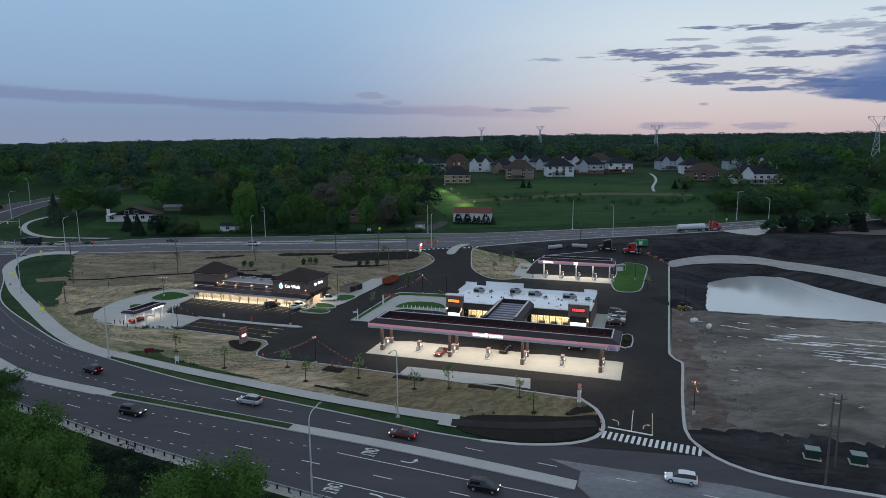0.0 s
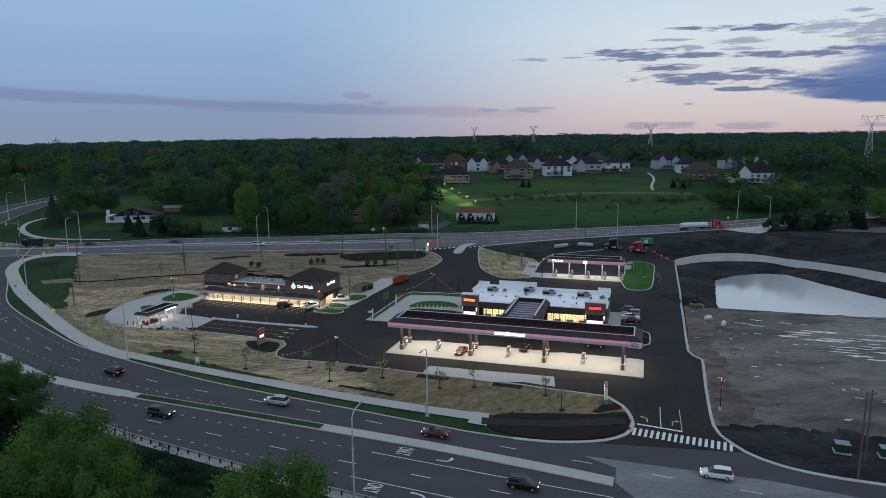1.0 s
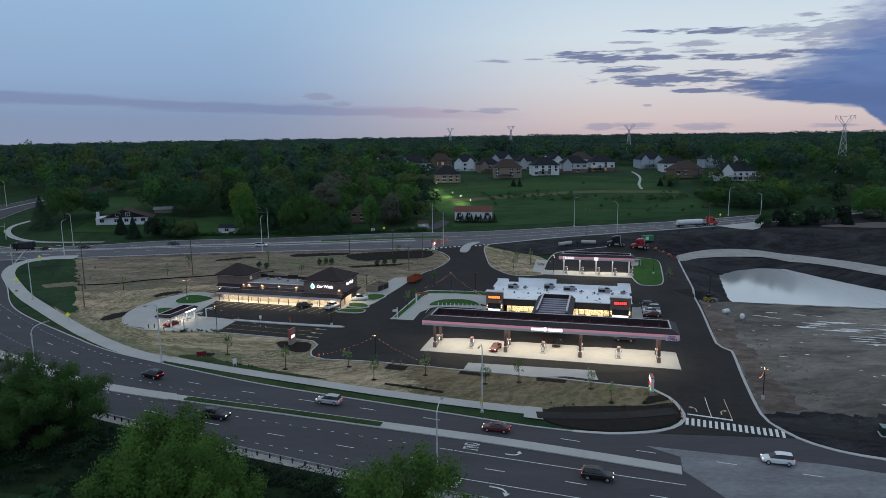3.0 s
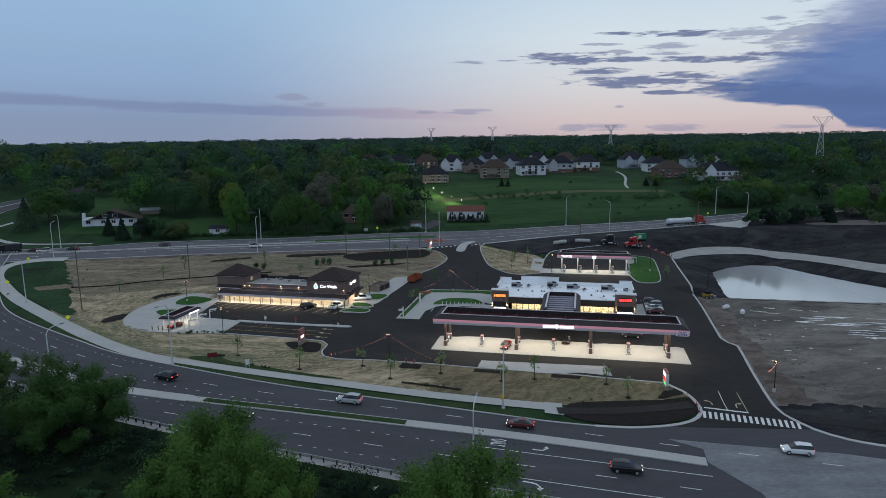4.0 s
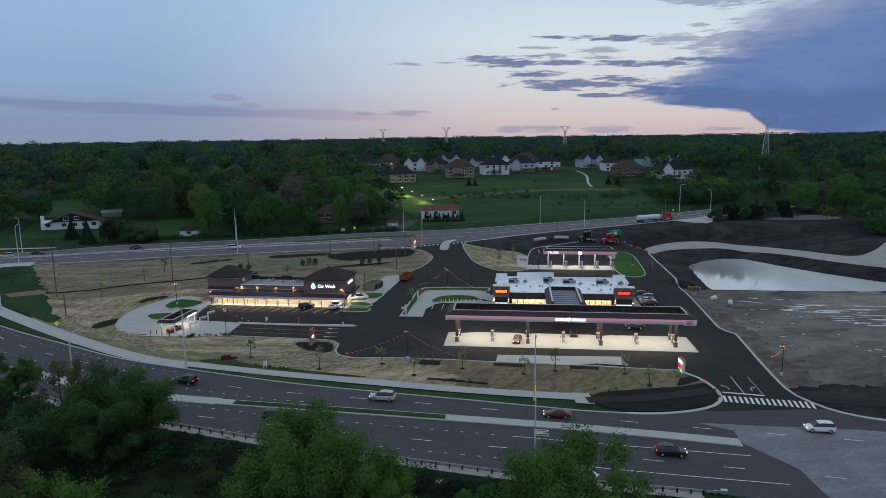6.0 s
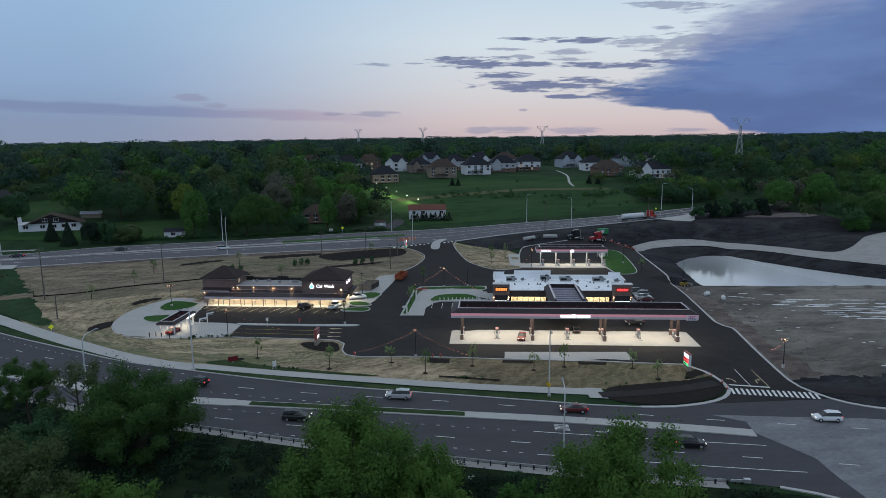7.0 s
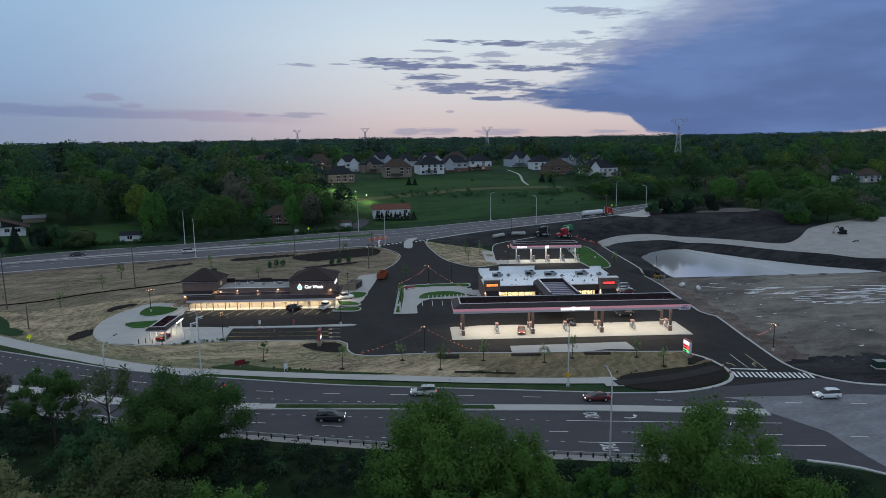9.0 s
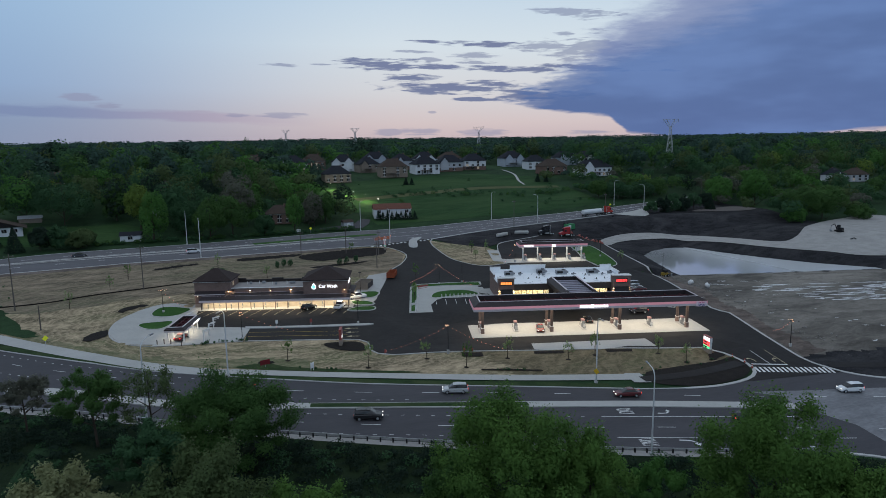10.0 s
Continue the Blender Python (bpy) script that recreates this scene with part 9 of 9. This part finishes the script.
for x, y, t in ((35.6, 244.6, 20), (38.2, 245.4, 20), (45.0, 246.2, -10), (47.8, 245.8, -10)):
    top = empty("storage_tank", on_land(x, y, t, 0.1), "pale cylindrical tank lying on soil", "tank", "tanks by the truck lot")
    part("shell", tube(bmesh.new(), [(-1.5, 0, 0.8), (-1.35, 0, 0.8), (1.35, 0, 0.8), (1.5, 0, 0.8)], [0.5, 0.75, 0.75, 0.5], 14), CONCRETE, top)
    for s in (-0.8, 0.8):
        part("cradle", boxes((s - 0.12, s + 0.12, -0.6, 0.6, 0, 0.35)), WOOD_POLE, top)


def utility_box(x, y, turn):
    top = empty("utility_cabinet", on_land(x, y, turn, 0.1), "dark green utility cabinet with pale lid", "utility cabinet", "cabinets by the street")
    part("pad", bevelled(boxes((-1.25, 1.25, -1.05, 1.05, -0.2, 0.2)), 0.04), CONCRETE, top)
    part("body", bevelled(boxes((-1.05, 1.05, -0.85, 0.85, 0.2, 1.55)), 0.05), mat("green_cabinet_paint", (0.03, 0.06, 0.045), 0.5, 0.2, 2.0), top)
    part("lid", bevelled(boxes((-1.1, 1.1, -0.9, 0.9, 1.55, 1.65)), 0.03), mat("pale_green_lid", (0.22, 0.27, 0.26), 0.5, 0.1, 2.0), top)
    part("door_seam", boxes((-0.012, 0.012, -0.86, -0.85, 0.3, 1.45)), BLACK_METAL, top)


utility_box(56.6, 97.4, -20), utility_box(62.9, 95.9, -20)


def skip():
    top = empty("waste_skip", pose(-22.2, 204.6, height(-22.2, 204.6) + 0.2, 0, 0, 64), "open rusty orange roll-off container", "skip")
    c = mat("orange_skip_paint", (0.36, 0.095, 0.045), 0.7, 0.35, 2.0)
    for d in ((-3.2, 3.2, -1.2, -1.1, 0.2, 1.7), (-3.2, 3.2, 1.1, 1.2, 0.2, 1.7), (-3.2, -3.1, -1.1, 1.1, 0.2, 1.7), (3.1, 3.2, -1.1, 1.1, 0.2, 1.7)):
        part("wall", boxes(d), c, top)
    part("floor", boxes((-3.1, 3.1, -1.1, 1.1, 0.2, 0.3)), c, top)
    for k in range(6):
        x = -2.7 + k * 1.08
        part("rib", boxes((x - 0.06, x + 0.06, -1.28, -1.2, 0.2, 1.7), (x - 0.06, x + 0.06, 1.2, 1.28, 0.2, 1.7)), c, top)


skip()


def barricade(x, y, turn):
    top = empty("road_barricade", on_land(x, y, turn, 0.15), "orange striped road closure barricade", "barricade", "barricades at the back drive")
    for z in (0.35, 0.75, 1.15):
        part("board", boxes((-1.2, 1.2, -0.03, 0.03, z, z + 0.25)), mat("orange_board", (0.62, 0.15, 0.05), 0.5, 0.1, 2.0) if "orange_board" not in bpy.data.materials else bpy.data.materials["orange_board"], top)
    for s in (-1, 1):
        part("leg", boxes((s - 0.05, s + 0.05, -0.4, 0.4, 0, 0.1), (s - 0.05, s + 0.05, -0.05, 0.05, 0.1, 1.45)), STEEL, top)
    part("lamp", tube(bmesh.new(), [(1.0, 0, 1.45), (1.0, 0, 1.65)], 0.1, 8), GLOW_ORANGE, top)


for k in range(3):
    barricade(-14.6 + k * 2.5, 250.6 + k * 0.6, 12)


def fence_mesh():
    """The torn orange construction netting at the north end of the east drive."""
    line = smooth_line([(68.5, 244.5), (71.5, 241), (74.2, 235), (75.6, 229)], 0.7)
    top = empty("construction_fence", Matrix.Identity(4), "torn pale orange construction netting on stakes", "fence")
    net = mat("orange_netting", (0.78, 0.34, 0.30), 0.8, 0.35, 3.0)
    rng = np.random.default_rng(8)
    for (ax, ay), (bx, by) in zip(line, line[1:]):
        if rng.random() < 0.12:
            continue
        bm = bmesh.new()
        h0, h1, lo = rng.uniform(0.4, 1.3), rng.uniform(0.4, 1.3), rng.uniform(0.0, 0.15)
        off = rng.normal(0, 0.6, 2)
        q = [(ax, ay, lo), (bx, by, lo), (bx + off[0], by + off[1], h1), (ax + off[0], ay + off[1], h0)]
        bm.faces.new([bm.verts.new((x, y, height(x, y) + z)) for x, y, z in q])
        bmesh.ops.solidify(bm, geom=bm.faces[:], thickness=0.03)
        part("netting", bm, net, top)
    for x, y in line[::3]:
        h = height(x, y)
        part("stake", boxes((x - 0.04, x + 0.04, y - 0.04, y + 0.04, h, h + 1.4)), WOOD_POLE, top)


fence_mesh()
crate = empty("site_container", on_land(70.5, 247.5, 12, 0.1), "green and white site box behind the red truck", "container")
part("body", bevelled(boxes((-2.2, 2.2, -1.1, 1.1, 0.4, 2.6)), 0.05), mat("green_box_paint", (0.05, 0.24, 0.10), 0.6, 0.2, 2.0), crate)
part("panel", boxes((-1.6, -0.2, -1.14, -1.1, 0.9, 2.2)), WHITE_TRIM, crate, "white end panel")
part("skid", boxes((-2.0, 2.0, -0.9, -0.6, 0, 0.4), (-2.0, 2.0, 0.6, 0.9, 0, 0.4)), BLACK_METAL, crate)


def small_sign(x, y, turn, tall, w, h, material, label, name="road_sign"):
    top = empty(name, on_land(x, y, turn, 0.1), label, "sign", "small signs")
    part("post", tube(bmesh.new(), [(0, 0, -0.2), (0, 0, tall)], 0.04, 6), STEEL, top)
    plate = part("plate", bevelled(boxes((-w / 2, w / 2, -0.08, -0.05, -h / 2, h / 2)), 0.01), material, top)
    plate.matrix_basis = pose(0, 0, tall - h / 2, 0, 45 if w == h else 0, 0)


# weak emission added in place of the fluorescent reflection of unlit yellow faces
SIGN_YELLOW = mat("glowing_yellow_sign_face", (0.66, 0.68, 0.04), 0.4, 0.05, 1.0, emit=(0.85, 1.0, 0.08), glow=0.10)
small_sign(-10.9, 107.7, -66, 2.9, 0.9, 0.9, mat("amber_sign_face", (0.72, 0.44, 0.04), 0.4, 0.05, 1.0), "amber warning sign beside a lamp")
small_sign(-111.2, 164.0, 30, 2.7, 0.9, 0.9, SIGN_YELLOW, "yellow warning sign beside the path")
small_sign(-148, 205, 30, 2.7, 0.9, 0.9, SIGN_YELLOW, "yellow warning sign beside the path")
small_sign(-35.1, 280.5, 5, 2.6, 0.9, 0.9, SIGN_YELLOW, "yellow warning sign beyond the back road")
small_sign(-155, 231, 10, 2.7, 0.9, 0.9, SIGN_YELLOW, "yellow warning sign at the crossing")
small_sign(-68.6, 135.6, 15, 1.5, 2.0, 1.0, mat("red_hoarding", (0.17, 0.022, 0.028), 0.6, 0.1, 1.0), "dark red notice board on the lawn", "notice_board")
small_sign(-40, 281.5, 5, 1.8, 1.6, 1.2, WHITE_TRIM, "white notice board beyond the road", "notice_board")
for k, (x, y) in enumerate(((-60.2, 130.6),)):
    ub = empty("notice_board", on_land(x, y, 35, 0.1), "white notice panel on two white posts by the path", "sign", "small signs")
    part("panel", bevelled(boxes((-0.4, 0.4, -0.05, 0.05, 0.55, 1.65)), 0.02), WHITE_TRIM, ub)
    for px in (-0.33, 0.33):
        part("post", boxes((px - 0.05, px + 0.05, 0.05, 0.14, -0.2, 1.7)), WHITE_TRIM, ub)
for k, (x, y) in enumerate(((-43.7, 137.2), (-27.3, 132.9), (-25.6, 132.6))):
    hy = empty("fire_hydrant", on_land(x, y, 0, 0.15), "red fire hydrant at the kerb", "hydrant", "hydrants along the lot")
    part("barrel", tube(bmesh.new(), [(0, 0, 0), (0, 0, 0.7), (0, 0, 0.85)], [0.17, 0.17, 0.06], 10), RED_PLASTIC, hy)
    part("outlet", tube(bmesh.new(), [(-0.3, 0, 0.5), (0.3, 0, 0.5)], 0.08, 8), RED_PLASTIC, hy)


def loader(x, y, turn):
    top = empty("compact_loader", on_land(x, y, turn, 0.1), "small yellow loader parked on the mud", "loader")
    yel = mat("machine_yellow", (0.30, 0.20, 0.04), 0.5, 0.2, 2.0)
    part("body", bevelled(boxes((-1.3, 0.7, -0.7, 0.7, 0.5, 1.4)), 0.06), yel, top)
    part("cab", bevelled(boxes((-0.6, 0.5, -0.6, 0.6, 1.4, 2.2)), 0.06), BLACK_METAL, top)
    part("arm", boxes((0.2, 1.9, -0.75, -0.6, 0.9, 1.1), (0.2, 1.9, 0.6, 0.75, 0.9, 1.1)), yel, top)
    part("bucket", bevelled(boxes((1.8, 2.5, -0.95, 0.95, 0.15, 0.9)), 0.05), GREY_METAL, top)
    for wx in (-0.8, 0.5):
        for s in (-1, 1):
            wheel(top, wx, s * 0.8, 0.42, 0.3)


loader(62.8, 177.0, 10)


def hill_lamp(x, y):
    top = empty("drive_lamp", on_land(x, y), "small lit lamp beside the hill drive", "lamp", "lamps up the hill drive")
    part("post", tube(bmesh.new(), [(0, 0, -0.2), (0, 0, 2.2)], 0.06, 6), BLACK_METAL, top)
    bm = bmesh.new()
    bmesh.ops.create_icosphere(bm, subdivisions=2, radius=0.16, matrix=pose(0, 0, 2.4))
    part("globe", bm, mat("drive_lamp_glow", (1, 0.95, 0.8), 0.4, 0.0, emit=(1.0, 0.92, 0.72), glow=9) if "drive_lamp_glow" not in bpy.data.materials else bpy.data.materials["drive_lamp_glow"], top)


for x, y in ((-8.5, 370.8), (-4.5, 359.1), (-0.6, 348.0), (3.3, 338.7), (7.5, 328.5)):
    hill_lamp(x, y)
# three added lights for the five lamps, set off the globes towards the lawn
for x, y in ((-6.5, 365.0), (-0.6, 348.0), (5.4, 333.5)):
    bulb = bpy.data.lights.new("drive_lamp_light", "POINT")
    bulb.energy, bulb.color, bulb.shadow_soft_size = 1300, (1.0, 0.95, 0.55), 0.2
    new("drive_lamp_light", bulb).matrix_world = on_land(x - 2.5, y - 1.5, 0, 2.6)


def cable(points, sag, label):
    top = empty("overhead_cable", Matrix.Identity(4), label, "cable", "overhead cables")
    for k, (a, c) in enumerate(zip(points, points[1:])):
        pts = []
        for n in range(9):
            s = n / 8
            p = Vector(a).lerp(Vector(c), s)
            p.z -= sag * 4 * s * (1 - s)
            pts.append(p)
        part("span", tube(bmesh.new(), pts, 0.035, 4), BLACK_METAL, top)


cable([(108.5, 276, height(108.5, 276) + 9.6), (190, 300, height(190, 300) + 11.6), (280, 330, height(280, 330) + 13)], 1.6, "black overhead cable along the back road")
cable([(49, 258, height(49, 258) + 11.6), (108.5, 276, height(108.5, 276) + 9.6)], 1.2, "black overhead cable along the back road")


def traffic_signal(x, y, turn, arm, label):
    """A signal pole with a mast arm and hanging heads."""
    top = empty("traffic_signal", on_land(x, y, turn), label, "traffic signal", "signals at the crossing")
    part("pole", tube(bmesh.new(), [(0, 0, -0.2), (0, 0, 7.2)], [0.16, 0.11], 8), STEEL, top)
    part("mast_arm", tube(bmesh.new(), [(0, 0, 5.8), (arm * 0.5, 0, 6.1), (arm, 0, 6.2)], [0.10, 0.08, 0.05], 6), STEEL, top)
    part("control_box", bevelled(boxes((-0.25, 0.25, -0.5, -0.16, 0.9, 1.9)), 0.03), GREY_METAL, top)
    for px, z in ((arm * 0.55, 5.0), (arm * 0.9, 5.1), (0.35, 3.0)):
        head = part("signal_head", bevelled(boxes((px - 0.2, px + 0.2, -0.32, -0.06, z, z + 1.1)), 0.03), SIGN_YELLOW, top, "yellow signal head")
        for k, m in enumerate((BLACK_METAL, BLACK_METAL, GLOW_RED)):
            part("lens", tube(bmesh.new(), [(px, -0.36, z + 0.2 + 0.34 * k), (px, -0.32, z + 0.2 + 0.34 * k)], 0.13, 10), m, head, "round signal lens")


traffic_signal(-193.6, 276.0, 190, 9.0, "grey signal pole with a lit red light")
traffic_signal(-164.2, 230.5, 160, 10.0, "grey signal pole with mast arm at the corner")
traffic_signal(-205.0, 236.0, 60, 8.0, "grey signal pole across the crossing")


def small_excavator(x, y, turn):
    top = empty("excavator", on_land(x, y, turn, 0.25), "small dark excavator parked on pale gravel", "excavator")
    for s in (-1, 1):
        part("track", bevelled(boxes((-1.5, 1.5, s * 0.95 - 0.25, s * 0.95 + 0.25, 0, 0.7)), 0.15), RUBBER, top)
    part("house_body", bevelled(boxes((-1.4, 0.9, -0.95, 0.95, 0.75, 1.7)), 0.08), BLACK_METAL, top)
    part("cab", bevelled(boxes((-0.1, 1.0, 0.0, 0.9, 1.7, 2.9)), 0.08), GLASS_DARK, top)
    boom = bmesh.new()
    tube(boom, [(0.9, -0.3, 1.5), (1.8, -0.3, 3.2), (3.0, -0.3, 2.6)], [0.24, 0.2, 0.15], 6)
    part("boom", boom, BLACK_METAL, top)
    part("stick", tube(bmesh.new(), [(3.0, -0.3, 2.6), (3.2, -0.3, 0.9)], [0.14, 0.1], 6), GREY_METAL, top)
    part("bucket", bevelled(boxes((2.8, 3.5, -0.75, 0.15, 0.15, 0.9)), 0.06), GREY_METAL, top)


small_excavator(170.4, 199.0, 150)
for k, (x, y) in enumerate(((163.7, 188.3), (165.2, 188.0))):
    pl = empty("steel_pipe", on_land(x, y, 20 + 30 * k, 0.25), "dark pipe lying on pale gravel", "pipe", "pipes on the gravel yard")
    part("barrel", tube(bmesh.new(), [(-1.4, 0, 0.2), (1.4, 0, 0.2)], 0.18, 8), BLACK_METAL, pl)
sheet("stone_heap", smooth_line([(150, 262), (158, 259), (168, 256), (178, 255), (187, 258), (189, 266), (182, 271), (170, 269), (158, 267)], 2, True), 0.3, mat("pale_brown_spoil", (0.16, 0.14, 0.13), 0.95, 0.4, 0.6, 0.6), "pale brown spoil on top of the soil bank", "soil", cell=3.0)


for k, (x, y) in enumerate(((25.3, 107.4), (25.0, 110.4), (24.4, 104.6))):
    mk = empty("traffic_cone", on_land(x, y, 0, 0.3), "orange-red traffic cone at the kerb", "cone", "cones at the entry kerb")
    part("base", boxes((-0.22, 0.22, -0.22, 0.22, 0, 0.05)), RUBBER, mk)
    part("cone_body", tube(bmesh.new(), [(0, 0, 0.05), (0, 0, 0.85)], [0.17, 0.04], 10), mat("cone_orange", (0.55, 0.07, 0.04), 0.5, 0.1, 2.0) if "cone_orange" not in bpy.data.materials else bpy.data.materials["cone_orange"], mk)
    part("band", tube(bmesh.new(), [(0, 0, 0.40), (0, 0, 0.55)], [0.125, 0.10], 10), WHITE_TRIM, mk)

board = empty("plastic_sheet", on_land(-33.0, 81.6, 35, 0.12), "white plastic board lying in the grass", "board")
part("panel", bevelled(boxes((-0.55, 0.55, -0.4, 0.4, 0.0, 0.06)), 0.02), WHITE_TRIM, board)
end = empty("rail_terminal", on_land(4.6, 75.3, -17, 0.05), "grey steel guardrail end terminal", "guardrail end")
part("impact_head", bevelled(boxes((0.6, 1.5, -0.28, 0.28, 0.35, 0.95)), 0.04), STEEL, end)
part("beam", boxes((-1.2, 0.6, -0.06, 0.06, 0.42, 0.78)), STEEL, end)
part("post", boxes((-0.6, -0.4, 0.06, 0.2, -0.2, 0.85), (0.3, 0.5, 0.06, 0.2, -0.2, 0.85)), BLACK_METAL, end)


def drive_sign(x, y, turn):
    top = empty("direction_sign", on_land(x, y, turn, 0.2), "white post with a slanted white sign arm", "sign", "signs at the drive")
    part("post", boxes((-0.12, 0.12, -0.12, 0.12, 0, 3.0)), WHITE_TRIM, top)
    part("arm", bevelled(boxes((-1.3, 0.12, -0.08, 0.08, 1.9, 2.5)), 0.02), WHITE_TRIM, top)


drive_sign(-27.0, 166.6, 20)
arm = empty("clearance_bar", on_land(-21.8, 180.4, 15, 0.2), "orange-red clearance arm on a white post", "clearance bar")
part("post", boxes((-0.2, 0.2, -0.2, 0.2, 0, 2.9)), WHITE_TRIM, arm)
part("bar", bevelled(boxes((-0.3, 3.6, -0.12, 0.12, 2.7, 3.15)), 0.03), RED_PLASTIC, arm, "dull red bar")
part("hanging_bar", tube(bmesh.new(), [(0.4, 0, 2.3), (3.4, 0, 2.3)], 0.06, 8), RED_PLASTIC, arm)
for x, y, c in ((-62.9, 165.6, WHITE_TRIM), (-54.9, 164.0, RED_PLASTIC)):
    st = empty("stall_sign", on_land(x, y, 10, 0.2), "small notice on a short post at the island", "sign", "notices on the island")
    part("post", tube(bmesh.new(), [(0, 0, 0), (0, 0, 1.3)], 0.05, 6), STEEL, st)
    part("plate", boxes((-0.3, 0.3, -0.08, -0.05, 0.6, 1.5)), c, st)

# planted islands and a small shelter beside the canopies
raised_bed("lawn_island", [(37.8, 145.5), (40.3, 145.4), (42.4, 152.6), (40.3, 153.3)], MULCH, "small mulched island beside the fuel canopy", "island")
tree("shrub", 39.8, 148.6, 1.5, 0.9, 0.0, 420, 0.2, LEAF[1], "rounded green shrub on the small island", 610, "shrubs on islands", 8, "shrub", limbs=2, spread=0.5)
shed = empty("equipment_shelter", on_land(54.7, 216.4, 16, 0.3), "small grey open shelter on the lawn island", "shelter")
part("roof", boxes((-1.9, 1.9, -1.0, 1.0, 2.0, 2.15)), GREY_METAL, shed)
for px in (-1.7, 1.7):
    for py in (-0.8, 0.8):
        part("post", boxes((px - 0.06, px + 0.06, py - 0.06, py + 0.06, -0.1, 2.0)), STEEL, shed)
part("cabinet", bevelled(boxes((-1.2, 1.2, -0.4, 0.4, 0.0, 1.4)), 0.04), WHITE_TRIM, shed)
garage = empty("garden_shed", on_land(-17.8, 288, 8, -0.2), "small pale shed beside the red-roofed house", "shed")
part("wall", boxes((-2.2, 2.2, -1.8, 1.8, 0, 2.3)), SIDING_GREY, garage)
part("roof", gable_roof(bmesh.new(), 4.4, 3.6, 2.3, 1.1, 0.25), SHINGLE_BROWN, garage)
part("door", boxes((-0.8, 0.8, -1.86, -1.8, 0.1, 1.95)), WHITE_TRIM, garage)

# drive and paved end of the back road
sheet("house_drive", [(-31, 283.2), (-12, 284), (-7.5, 290), (-5, 297), (-9, 299), (-14, 291.5), (-30, 287.4)], 0.2, ASPHALT, "dark asphalt drive beside the red-roofed house", "drive", cell=4.0)
sheet("road_end", [(110, 271.6), (126, 276.6), (134, 281.4), (139, 280), (131, 273), (124, 262), (119, 258.4), (114, 263)], 0.17, CONCRETE, "pale paved end joining the back road", "pavement", cell=4.0)
small_sign(118, 285.4, 5, 2.6, 0.8, 0.8, SIGN_YELLOW, "yellow warning sign beyond the tanker road")
